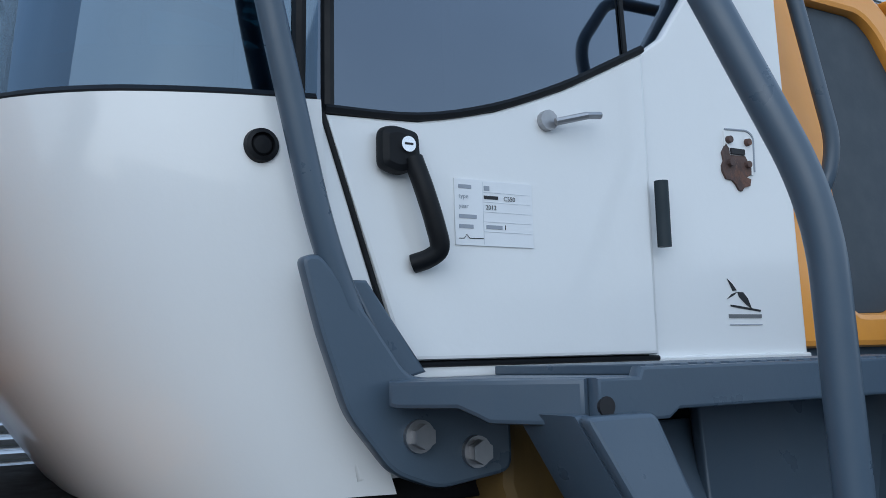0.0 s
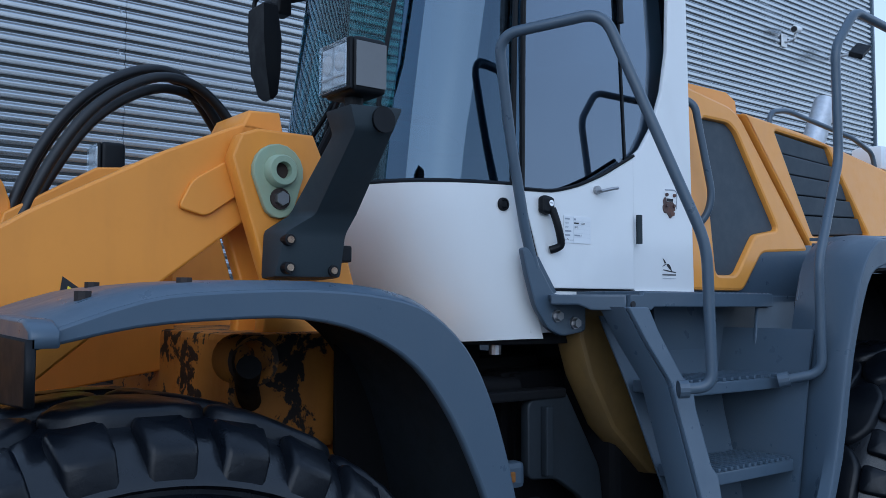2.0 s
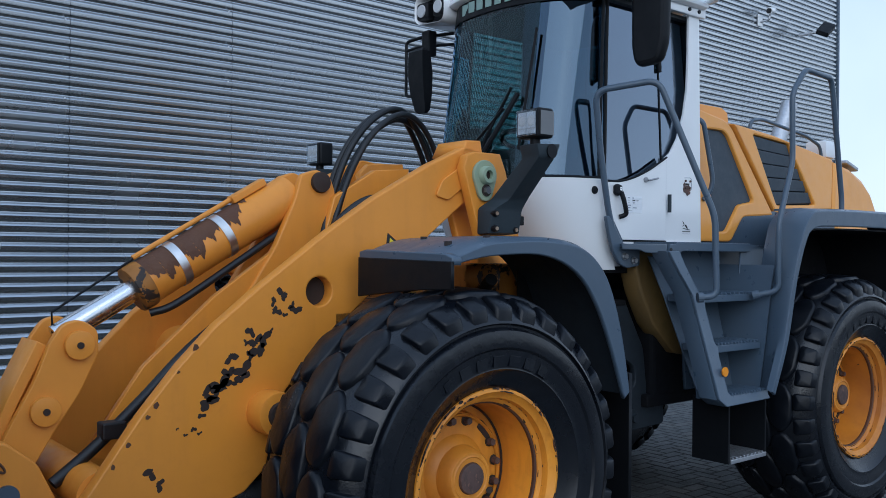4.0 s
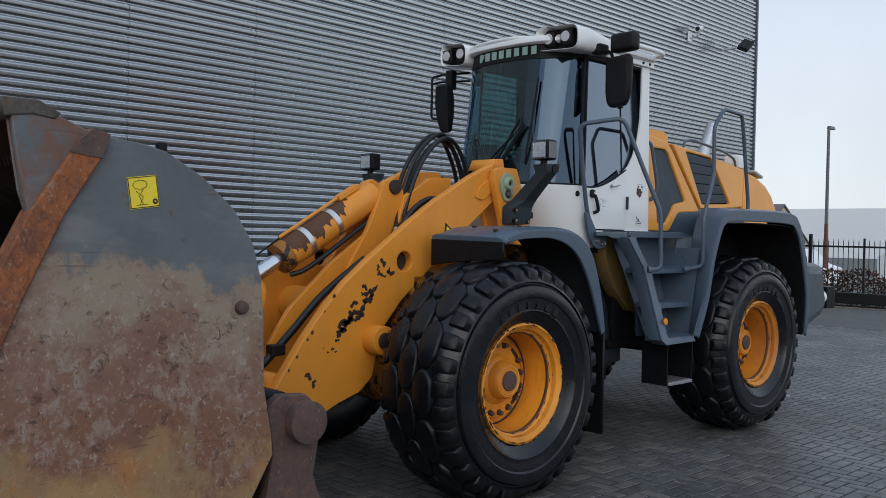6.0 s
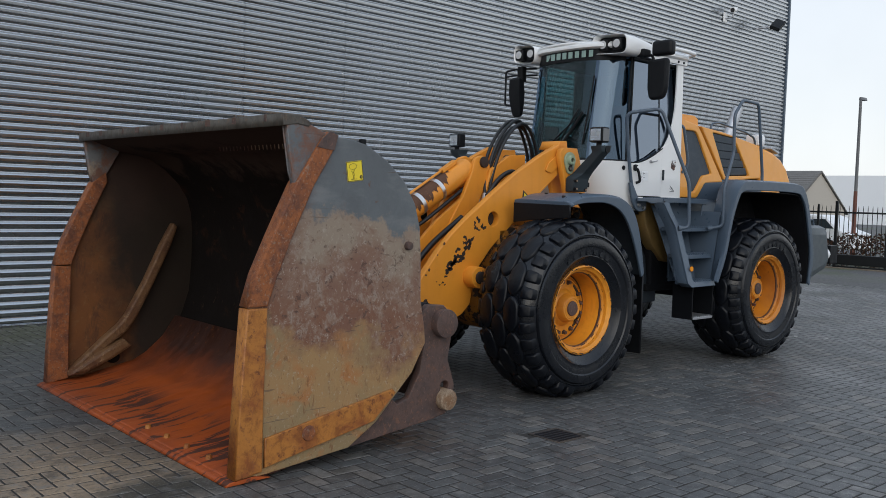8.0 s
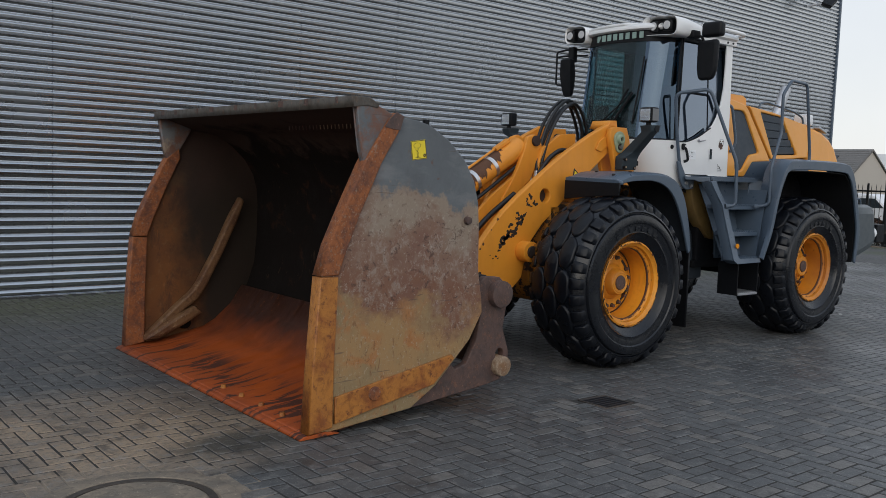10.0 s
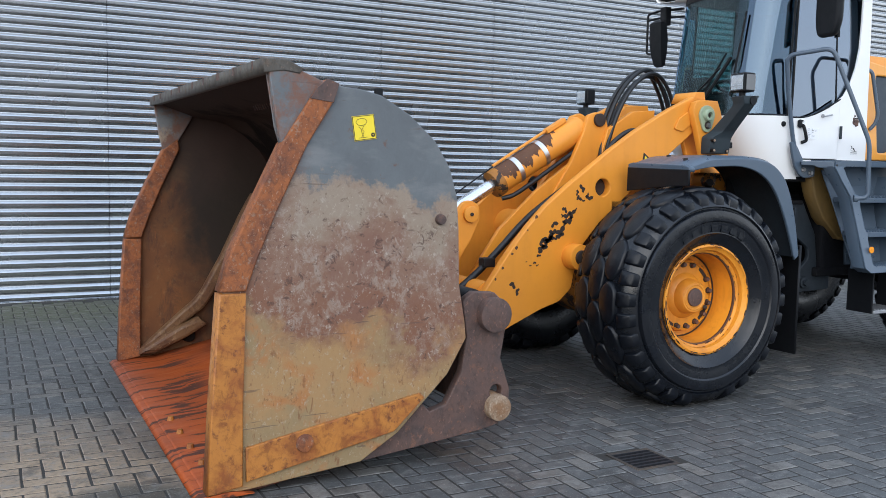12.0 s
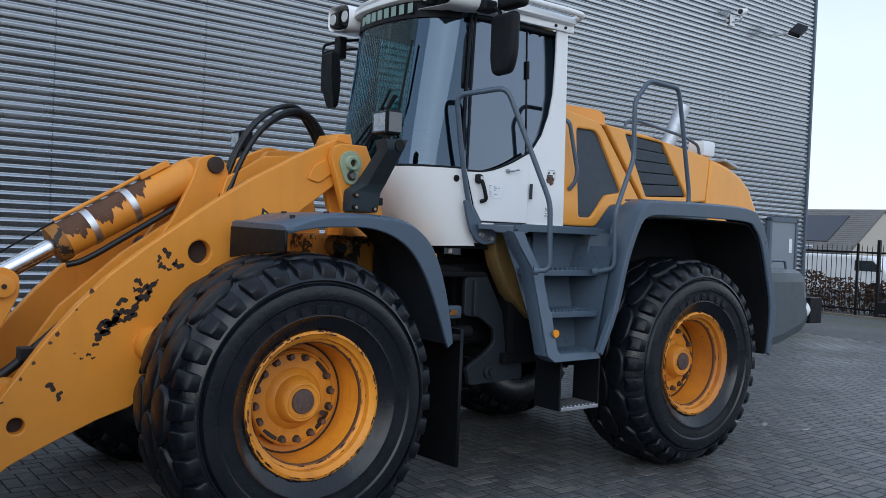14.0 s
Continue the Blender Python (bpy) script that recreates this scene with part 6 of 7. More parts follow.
    part("head_rest", box(1.24, 1.33, 1.60, 1.84, 2.80, 2.98, 0.03, 3), M_SEAT, st, "", True)
    part("seat_base", box(0.85, 1.15, 1.55, 1.90, 1.62, 2.03, 0.02), M_CONSOLE, st)
    part("arm_rest", box(0.72, 1.10, 1.98, 2.08, 2.22, 2.30, 0.02), M_SEAT, st)
    col_ = part("steering_column", rod((0.32, 1.70, 1.65), (0.47, 1.70, 2.30), 0.05, None, 14), M_CONSOLE, c, "", True)
    wc, wn_ = Vector((0.49, 1.70, 2.36)), Vector((0.32, 0, 0.95)).normalized()
    e1 = Vector((0, 1, 0))
    e2 = wn_.cross(e1)
    part("steering_wheel", tube([wc + 0.19 * (math.cos(t) * e1 + math.sin(t) * e2) for t in [2 * math.pi * i / 28 for i in range(29)]], 0.016, 8), M_SEAT, col_, "black steering wheel", True)
    part("dash_panel", box(0.22, 0.34, 1.52, 1.88, 2.12, 2.30, 0.03), M_CONSOLE, c)
    part("side_console", box(0.55, 1.30, 1.98, 2.24, 1.62, 2.20, 0.04), M_CONSOLE, c)
    mo = part("monitor", moved(box(-0.02, 0.02, -0.08, 0.08, -0.07, 0.07, 0.008), Matrix.Translation((0.42, 2.10, 2.42)) @ Matrix.Rotation(0.4, 4, "Z")), M_SEAT, c)
    # dark trim behind the corner pane
    part("pillar_trim", tube([(0.375, 1.150, 2.12), (0.385, 1.155, 2.45), (0.40, 1.165, 2.75)], 0.006, 8), M_BLACK, c, "", True)
    # wipers
    w1 = part("wiper", tube([(0.05, 1.36, 2.26), (0.06, 1.31, 2.55), (0.13, 1.30, 2.95)], 0.009, 6), M_BLACK, c, "black windscreen wiper", True)
    part("wiper_arm", tube(bend([(-0.045, 1.662, 2.0), (-0.052, 1.668, 2.12), (0.0, 1.50, 2.36), (0.06, 1.375, 2.58)], 0.06), 0.015, 8), M_BLACK, w1, "", True)
    part("wiper_arm", tube([(-0.03, 1.70, 2.10), (0.01, 1.55, 2.33), (0.06, 1.40, 2.56)], 0.008, 6), M_BLACK, w1, "", True)
    part("wiper_stub", rod((-0.03, 1.645, 2.0), (0.03, 1.625, 2.003), 0.013, None, 12), M_PAPER, w1)
    part("wiper_cable", tube(smooth_line([(-0.04, 1.66, 1.985), (-0.02, 1.63, 1.972), (0.005, 1.60, 1.968)]), 0.004, 6), M_BLACK, w1)
    part("wiper_motor", box(-0.068, -0.022, 1.63, 1.69, 1.975, 2.025, 0.012), M_BLACK, w1)
    w2 = part("wiper", tube([(0.02, 1.45, 2.50), (-0.01, 1.80, 2.22), (0.0, 1.95, 2.12)], 0.009, 6), M_BLACK, c, "black windscreen wiper", True)
    part("wiper_arm", tube([(0.05, 1.42, 2.62), (0.0, 1.58, 2.34), (0.0, 1.68, 2.10)], 0.010, 6), M_BLACK, w2, "", True)
    # mirrors
    ar = part("mirror_arm", tube(bend([(0.42, 1.08, 3.20), (0.52, 0.96, 3.19), (0.56, 0.90, 3.16), (0.56, 0.90, 2.80)], 0.04), 0.014), M_BLACK, c, "", True)
    part("mirror_clamp", box(0.44, 0.56, 0.93, 1.03, 3.15, 3.23, 0.02), M_BLACK, ar)
    part("mirror", plate([(0.688, 3.125), (0.925, 3.115), (0.922, 2.82), (0.895, 2.715), (0.735, 2.72), (0.695, 2.83)], 0.488, 0.560, axis="x", bev=0.026, r=0.045), M_BLACK, ar, "black oblong wing mirror", True)
    part("upper_mirror", box(0.51, 0.61, 0.665, 0.90, 3.155, 3.305, 0.04, 4), M_BLACK, ar, "black upper mirror", True)
    a2 = part("mirror_arm", tube(bend([(0.33, 2.27, 3.13), (0.24, 2.50, 3.13), (0.20, 2.62, 3.11), (0.20, 2.62, 2.74), (0.19, 2.50, 2.72)], 0.03), 0.011), M_BLACK, c, "", True)
    part("mirror_stay", tube(bend([(0.34, 2.27, 3.06), (0.22, 2.50, 3.06), (0.20, 2.61, 3.05)], 0.03), 0.010), M_BLACK, a2)
    part("mirror_clamp", box(0.19, 0.26, 2.36, 2.44, 2.98, 3.15, 0.012), M_BLACK, a2)
    part("mirror", loft([[(x0, y0, z), (x1, y0, z), (x1, y1, z), (x0, y1, z)] for x0, x1, y0, y1, z in ((0.13, 0.15, 2.35, 2.43, 3.02), (0.10, 0.165, 2.315, 2.465, 2.995), (0.10, 0.185, 2.31, 2.47, 2.85), (0.115, 0.185, 2.315, 2.46, 2.72), (0.14, 0.18, 2.33, 2.44, 2.61), (0.155, 0.17, 2.35, 2.42, 2.59))]), M_BLACK, a2, "black oblong wing mirror", True)


cab()


# platform and ladder
def sheared(me, k=0.30):
    me2 = me if isinstance(me, bpy.types.Mesh) else None
    sh = Matrix(((1, 0, 0, 0), (0, 1, k, -0.85 * k), (0, 0, 1, 0), (0, 0, 0, 1)))
    if me2:
        me2.transform(sh)
        return me2
    return moved(me, sh)


def platform():
    d = part("platform", plate([(0.525, 1.0), (0.657, 0.787), (1.465, 0.787), (1.465, 1.085), (0.56, 1.085)], 1.712, 1.732, axis="z", bev=0.003), M_SLATE, LOADER, "slate-grey access platform with ladder", True)
    part("deck_edge", plate([(0.655, 1.680), (0.76, 1.682), (0.775, 1.692), (1.465, 1.692), (1.465, 1.742), (0.72, 1.742), (0.715, 1.731), (0.655, 1.731)], 0.766, 0.786, bev=0.004), M_SLATE, d, "", True)
    lip = plate([(0.0, 1.700), (0.012, 1.697), (0.095, 1.697), (0.118, 1.688), (0.135, 1.680), (0.252, 1.678), (0.252, 1.731), (0.0, 1.731)], -0.010, 0.010, bev=0.006)
    lip.transform(Matrix.Translation((0.523, 0.998, 0)) @ Matrix.Rotation(-math.atan2(0.213, 0.132), 4, "Z"))
    part("deck_edge", lip, M_SLATE, d, "", True)
    part("deck_hole", rod((0.665, 0.768, 1.70), (0.665, 0.7635, 1.70), 0.011, None, 16), M_INK, d)
    for i in range(27):
        part("grip_tooth", box(0.73 + i * 0.0272, 0.744 + i * 0.0272, 0.772, 1.08, 1.732, 1.7445, 0.002), M_SLATE, d)
    # fixed sheets between the deck and the rear fender
    part("deck_sheet", plate([(1.467, 0.80), (1.66, 0.80), (2.40, 1.15), (1.467, 1.15)], 1.716, 1.734, axis="z", bev=0.003), M_SLATE, d)
    part("deck_sheet", plate([(1.467, 1.735), (1.66, 1.735), (1.58, 1.30), (1.36, 1.30), (1.40, 1.69), (1.467, 1.69)], 0.790, 0.802, bev=0.003), M_SLATE, d)
    # curved bracket that carries the deck and the rail
    br = [(0.415, 1.885), (0.44, 1.89), (0.50, 1.82), (0.56, 1.735), (0.715, 1.725), (0.715, 1.605), (0.60, 1.59), (0.535, 1.615), (0.475, 1.69), (0.44, 1.79)]
    part("deck_bracket", plate(br, 1.02, 1.045, bev=0.006, r=0.02), M_SLATE, d, "", True)
    part("deck_bracket", plate([(0.49, 1.86), (0.515, 1.86), (0.60, 1.74), (0.56, 1.73)], 1.045, 1.075, bev=0.004), M_SLATE, d)
    for x, z in ((0.570, 1.660), (0.655, 1.635)):
        part("bracket_bolt", rod((x, 1.02, z), (x, 0.998, z), 0.016, None, 6), M_STEEL, d)
        part("bracket_washer", rod((x, 1.021, z), (x, 1.012, z), 0.021, None, 18), M_STEEL, d)
    # stringers and treads, leaning outwards
    ls = [(0.618, 1.692), (0.716, 1.692), (0.737, 1.61), (0.80, 1.465), (0.842, 1.440), (0.826, 1.37), (0.830, 1.19), (0.852, 1.160), (0.842, 1.10), (0.843, 0.92), (0.86, 0.902), (1.215, 0.902), (1.24, 0.85), (0.80, 0.845), (0.747, 0.885), (0.742, 1.16), (0.735, 1.452), (0.672, 1.568)]
    part("stringer", sheared(plate(ls, 0.49, 0.51, bev=0.005, r=0.010)), M_SLATE, d, "", True)
    part("stringer_flange", sheared(plate([(0.618, 1.692), (0.640, 1.692), (0.694, 1.568), (0.757, 1.452), (0.764, 1.16), (0.769, 0.885), (0.82, 0.845), (0.80, 0.845), (0.747, 0.885), (0.742, 1.16), (0.735, 1.452), (0.672, 1.568)], 0.51, 0.62, bev=0.004)), M_SLATE, d, "", True)
    part("side_sheet", plate([(1.06, 0.86), (1.62, 0.86), (1.62, 1.74), (0.98, 1.70)], 0.94, 0.96, bev=0.004), M_SLATE, d)
    part("back_sheet", sheared(plate([(0.74, 1.66), (1.36, 1.66), (1.30, 1.30), (1.27, 0.86), (0.90, 0.86), (0.84, 1.18), (0.80, 1.42)], 0.735, 0.745, bev=0.003)), M_SLATE, d)
    for z, y, x0, x1 in ((1.447, 0.665, 0.80, 1.395), (1.172, 0.585, 0.832, 1.285), (0.903, 0.503, 0.845, 1.235)):
        t = part("tread", box(x0, x1, y, y + 0.22, z - 0.045, z - 0.004, 0.005), M_SLATE, d, "toothed steel ladder tread")
        for i in range(13):
            xx = x0 + 0.02 + i * (x1 - x0 - 0.06) / 12
            part("grip_tooth", box(xx, xx + 0.014, y - 0.002, y + 0.20, z - 0.004, z + 0.008, 0.002), M_SLATE, t)
    # hanging bottom step
    hs = part("hanging_step", box(0.94, 1.30, 0.55, 0.78, 0.50, 0.525, 0.004), M_GREYMETAL, d, "galvanised bottom step hung on rubber")
    for i in range(9):
        part("grip_tooth", box(0.955 + i * 0.037, 0.972 + i * 0.037, 0.552, 0.775, 0.525, 0.535, 0.002), M_GREYMETAL, hs)
    part("step_hanger", box(0.925, 0.94, 0.56, 0.80, 0.50, 0.86, 0.004), M_BLACK, hs)
    part("step_hanger", box(1.30, 1.315, 0.56, 0.80, 0.50, 0.86, 0.004), M_BLACK, hs)
    part("reflector", rod((0.835, 0.532, 1.03), (0.835, 0.522, 1.03), 0.026, None, 20), M_AMBER, d, "round amber reflector")
    # handrail by the door
    r = part("handrail", tube(bend([(0.53, 1.04, 1.705), (0.448, 1.035, 1.915), (0.368, 1.028, 2.25), (0.300, 1.01, 2.575), (0.50, 0.735, 2.622), (0.733, 0.53, 1.885), (0.752, 0.53, 1.448), (0.672, 0.59, 1.44)], 0.07, 8), 0.018, 12), M_SLATE, d, "bent slate-grey tubular handrail", True)
    part("rail_collar", rod((0.668, 0.593, 1.44), (0.692, 0.575, 1.441), 0.028, None, 14), M_SLATE, r)
    r2 = part("handrail", tube(bend([(1.290, 0.63, 1.434), (1.358, 0.515, 1.465), (1.335, 0.505, 1.85), (1.525, 0.527, 2.235), (1.505, 0.52, 2.64), (1.635, 0.51, 2.80), (1.985, 0.53, 2.793), (2.02, 0.535, 2.72), (2.235, 0.58, 2.05), (2.235, 0.58, 1.95)], 0.05, 7), 0.017, 12), M_SLATE, d, "tall bent tubular rail on the rear fender", True)
    part("rail_collar", rod((1.286, 0.638, 1.433), (1.304, 0.606, 1.441), 0.027, None, 14), M_SLATE, r2)
    part("grab_bar", tube(bend([(1.44, 1.155, 2.56), (1.475, 1.115, 2.53), (1.57, 1.105, 2.16), (1.56, 1.12, 2.08), (1.53, 1.15, 2.03)], 0.05), 0.016), M_SLATE, d, "", True)
    # tan duct and dark parts below the platform
    tn = [(0.72, 1.69), (0.98, 1.69), (1.03, 1.48), (1.10, 1.28), (1.22, 1.10), (1.20, 1.05), (1.08, 1.07), (0.88, 1.25), (0.765, 1.44), (0.715, 1.58)]
    part("tan_duct", plate(tn, 1.05, 1.18, bev=0.02), M_TAN, d, "dirty tan guard under the platform", True)
    return d


platform()


def rear_body():
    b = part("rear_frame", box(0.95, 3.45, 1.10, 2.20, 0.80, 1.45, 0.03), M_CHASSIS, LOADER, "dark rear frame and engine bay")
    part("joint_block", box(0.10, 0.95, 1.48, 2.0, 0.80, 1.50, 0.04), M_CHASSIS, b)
    jp = [(0.56, 1.36), (0.74, 1.40), (0.92, 1.10), (0.96, 0.82), (1.12, 0.78), (1.13, 0.62), (0.63, 0.60), (0.60, 0.73), (0.75, 0.81), (0.85, 0.89), (0.84, 0.99), (0.70, 1.08), (0.56, 1.09)]
    j = part("joint_plate", plate(jp, 1.15, 1.19, bev=0.006, r=0.03), M_JOINT, b, "slate articulation plate, darkened for the shade under the cab")
    part("joint_rib", box(0.62, 0.655, 1.12, 1.15, 1.10, 1.34, 0.006), M_JOINT, j)
    # near-black colour paints the shade on this shelf below the cab
    part("joint_shelf", box(0.30, 0.74, 1.14, 1.22, 1.365, 1.40, 0.008), M_CHASSIS, j)
    part("joint_boss", rod((0.80, 1.155, 0.69), (0.80, 1.125, 0.69), 0.05, None, 20, 0.006), M_JOINT, j, "", True)
    part("joint_nut", rod((0.80, 1.13, 0.69), (0.80, 1.10, 0.69), 0.028, None, 6), M_JOINT, j)
    part("lower_box", box(1.00, 1.34, 1.12, 1.16, 0.82, 1.08, 0.02), M_JOINT, b)
    part("steering_cylinder", rod((-0.05, 1.22, 0.98), (0.62, 1.16, 0.98), 0.045, None, 16), M_CHASSIS, b, "", True)
    part("cylinder_eye", box(0.30, 0.50, 1.10, 1.16, 1.08, 1.17, 0.02), M_SLATE, b)
    part("cylinder_pin", box(0.36, 0.45, 1.092, 1.102, 1.105, 1.14, 0.01), M_WORN, b)
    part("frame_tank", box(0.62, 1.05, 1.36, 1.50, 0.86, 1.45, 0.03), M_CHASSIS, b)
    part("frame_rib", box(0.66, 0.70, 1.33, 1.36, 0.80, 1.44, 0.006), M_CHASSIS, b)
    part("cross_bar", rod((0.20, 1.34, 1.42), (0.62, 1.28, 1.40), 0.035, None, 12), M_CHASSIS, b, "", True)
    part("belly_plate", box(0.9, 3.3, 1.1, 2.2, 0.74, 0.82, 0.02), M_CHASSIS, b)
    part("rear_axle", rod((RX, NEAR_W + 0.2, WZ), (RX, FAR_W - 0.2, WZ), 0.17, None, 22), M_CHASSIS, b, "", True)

    # hood: its sides lean inwards towards the top
    y0, y1 = 1.145, 2.155
    LEAN = 0.11

    def leaning(me, far=False):
        """Shears a side panel so that it leans in towards the hood's middle."""
        k = -LEAN if far else LEAN
        me.transform(Matrix(((1, 0, 0, 0), (0, 1, k, -1.755 * k), (0, 0, 1, 0), (0, 0, 0, 1))))
        return me

    crest = [(1.40, 2.655), (1.54, 2.645), (1.92, 2.59), (2.5, 2.545), (3.345, 2.426), (3.60, 2.375), (3.80, 2.295), (3.93, 2.185), (4.01, 2.03), (4.07, 1.80)]
    prof = [(1.40, 1.60), *crest, (4.08, 1.45), (1.40, 1.45)]
    core = part("hood", plate([(x, z - 0.03) for x, z in prof], 1.30, 2.0, bev=0.03), M_CHASSIS, LOADER, "rounded yellow engine hood with dark grilles", True)
    A = [(1.36, 1.758), (1.36, 2.658), (1.54, 2.648), (1.88, 2.595), (1.95, 2.55), (2.385, 1.955), (1.996, 1.933), (1.817, 1.758)]
    AI = [(1.635, 1.826), (1.650, 2.515), (1.85, 2.515), (1.90, 2.48), (2.142, 2.045), (1.952, 2.014), (1.775, 1.828)]
    part("side_cover", leaning(plate(A, y0 - 0.02, y0 + 0.035, holes=[fillet(AI, 0.03)], bev=0.014, r=0.035)), M_ORANGE, core, "yellow moulded side cover", True)
    part("cover_mesh", leaning(plate(fillet(AI, 0.03), y0 + 0.004, y0 + 0.028, bev=0.002)), M_INSET, core, "dark grey mesh panel")
    Bq = [(1.975, 2.582), (2.5, 2.542), (3.335, 2.425), (3.235, 2.03), (2.42, 1.968)]
    BI = [(2.215, 2.525), (2.683, 2.495), (2.985, 2.055), (2.44, 2.03)]
    part("side_cover", leaning(plate(Bq, y0 - 0.02, y0 + 0.035, holes=[fillet(BI, 0.02)], bev=0.014, r=0.02)), M_ORANGE, core, "yellow moulded side cover", True)
    part("grille_backing", leaning(plate(BI, y0 + 0.022, y0 + 0.034, bev=0.001)), M_CHASSIS, core)
    for i in range(5):
        t, t2 = i / 5, (i + 0.93) / 5
        row = [(2.22 + 0.225 * t, 2.52 - 0.49 * t), (2.68 + 0.30 * t, 2.49 - 0.43 * t), (2.68 + 0.30 * t2, 2.49 - 0.43 * t2), (2.22 + 0.225 * t2, 2.52 - 0.49 * t2)]
        lv = leaning(plate(row, -0.010, 0.006, bev=0.006))
        zm = (row[0][1] + row[2][1]) / 2
        lv.transform(Matrix(((1, 0, 0, 0), (0, 1, -0.16, y0 + 0.010 + zm * 0.16), (0, 0, 1, 0), (0, 0, 0, 1))))
        part("louvre", lv, M_INSET, core, "", True)
    Hq = [(3.345, 2.42), (3.60, 2.372), (3.80, 2.29), (3.93, 2.18), (4.01, 2.02), (4.07, 1.80), (4.10, 1.55), (3.30, 1.55), (3.245, 2.03)]
    part("rear_hood_side", leaning(plate(Hq, y0 - 0.02, y0 + 0.12, bev=0.04)), M_ORANGE, core, "yellow rear hood", True)
    edge_in = lambda z: y0 + 0.012 + LEAN * (z - 1.755)
    top = [[(x, edge_in(z) + dy, z + dz) for x, z in crest] for dy, dz in ((0.0, -0.006), (0.03, 0.010), (0.10, 0.020))]
    top += [[(x, 1.65, z + 0.032) for x, z in crest]]
    top += [[(x, 3.30 - edge_in(z) - dy, z + dz) for x, z in crest] for dy, dz in ((0.10, 0.020), (0.03, 0.010), (0.0, -0.006))]
    part("hood_top", sheet(top, 0.02), M_ORANGE, core, "", True)
    part("far_cover", leaning(plate(prof, y1 - 0.04, y1, bev=0.02), True), M_ORANGE, core, "", True)
    part("hood_block", loft([[(x0, 1.36, z), (x1, 1.36, z), (x1, 1.94, z), (x0, 1.94, z)] for x0, x1, z in ((1.43, 2.14, 2.57), (1.43, 2.12, 2.68), (1.45, 2.05, 2.712))]), M_ORANGE, core, "raised yellow air cover")
    part("hood_rail", tube(bend([(2.26, 1.27, 2.56), (2.28, 1.27, 2.635), (2.42, 1.27, 2.66), (3.0, 1.24, 2.585), (3.22, 1.25, 2.53), (3.25, 1.25, 2.44)], 0.05), 0.013), M_SLATE, core, "", True)
    ex = part("exhaust_pipe", rod((3.30, 1.72, 2.42), (3.60, 1.72, 2.95), 0.068, None, 28), M_GREYMETAL, core, "slanted grey exhaust pipe", True)
    part("exhaust_mouth", rod((3.597, 1.72, 2.945), (3.605, 1.72, 2.958), 0.058, None, 24), M_INK, ex)
    part("air_intake", box(3.27, 3.44, 1.22, 1.40, 2.44, 2.58, 0.03), M_PAPER, core, "small white lamp on the hood", True)
    part("hood_lamp", moved(box(-0.10, 0.10, -0.05, 0.05, -0.015, 0.015, 0.008), Matrix.Translation((3.66, 1.25, 2.40)) @ Matrix.Rotation(0.28, 4, "Y")), M_GREYMETAL, core)

    # rear fenders
    for mir in (False, True):
        fy = (lambda y: 2 * CY - y) if mir else (lambda y: y)
        edge = [(1.19, 0.88), (1.33, 1.18), (1.42, 1.52), (1.53, 1.77), (1.62, 1.835), (1.78, 1.85), (2.30, 1.855), (2.78, 1.845), (2.90, 1.80), (3.0, 1.68), (3.09, 1.44), (3.17, 1.15), (3.15, 0.80)]
        outer = [(3.19, 0.78), (3.25, 1.12), (3.16, 1.47), (3.06, 1.74), (2.96, 1.88), (2.82, 1.945), (2.30, 1.955), (1.72, 1.945), (1.58, 1.915), (1.48, 1.80), (1.375, 1.53), (1.285, 1.19), (1.16, 0.90)]
        lead = [(1.72, 1.945), (1.66, 1.95), (1.56, 1.90), (1.48, 1.80), (1.395, 1.50), (1.325, 1.15), (1.27, 0.88)]
        near = [(1.72, 1.945), (1.64, 1.94), (1.56, 1.90), (1.48, 1.80), (1.375, 1.53), (1.285, 1.19), (1.16, 0.90)]
        edge = [(p.x, p.y) for p in smooth_line([(u, v, 0) for u, v in edge], 3)]
        outer = [(p.x, p.y) for p in smooth_line([(u, v, 0) for u, v in outer], 3)]
        a, c = sorted((fy(0.43), fy(0.455)))
        f = part("rear_fender", plate(edge + outer, a, c, bev=0.008), M_SLATE, LOADER, "slate-grey rear fender", True)
        back = [q for q in outer if q[0] > 1.70]
        part("fender_top", sheet([[(x, fy(y), z + dz) for x, z in back] for y, dz in ((0.44, -0.008), (0.47, 0.012), (0.62, 0.02), (0.76, 0.02))], 0.012), M_SLATE, f, "", True)
        lead, near = [[(p.x, p.y) for p in smooth_line([(u, v, 0) for u, v in ln], 3)] for ln in (lead, near)]
        part("fender_front", sheet([[(x, fy(0.44), z) for x, z in near], [(x, fy(0.47), z + 0.01) for x, z in near], [(x, fy(0.56), z + 0.012) for x, z in lead], [(x + 0.06, fy(0.70), z + 0.012) for x, z in lead]], 0.012), M_SLATE, f, "", True)
        wall_line = [(1.30, 0.9), (1.44, 0.9), (1.52, 1.3), (1.70, 1.56), (1.95, 1.64), (3.3, 1.66), (3.3, 1.98), (2.40, 1.985), (1.98, 1.95), (1.78, 1.765), (1.30, 1.765)]
        part("fender_wall", plate(wall_line, *sorted((fy(1.152), fy(1.170))), bev=0.004), M_SLATE, f)
        high_lead = [q for q in lead if q[1] > 1.62]
        part("fender_return", sheet([[(x + 0.05, fy(0.69), z) for x, z in high_lead], [(x + 0.88, fy(1.15), z) for x, z in high_lead]], 0.01), M_SLATE, f, "", True)
        low_lead = [q for q in lead if q[1] < 1.70]
        part("fender_return", sheet([[(x - 0.012, fy(y), z) for x, z in low_lead] for y in (0.57, 0.76, 1.15)], 0.01), M_SLATE, f, "", True)
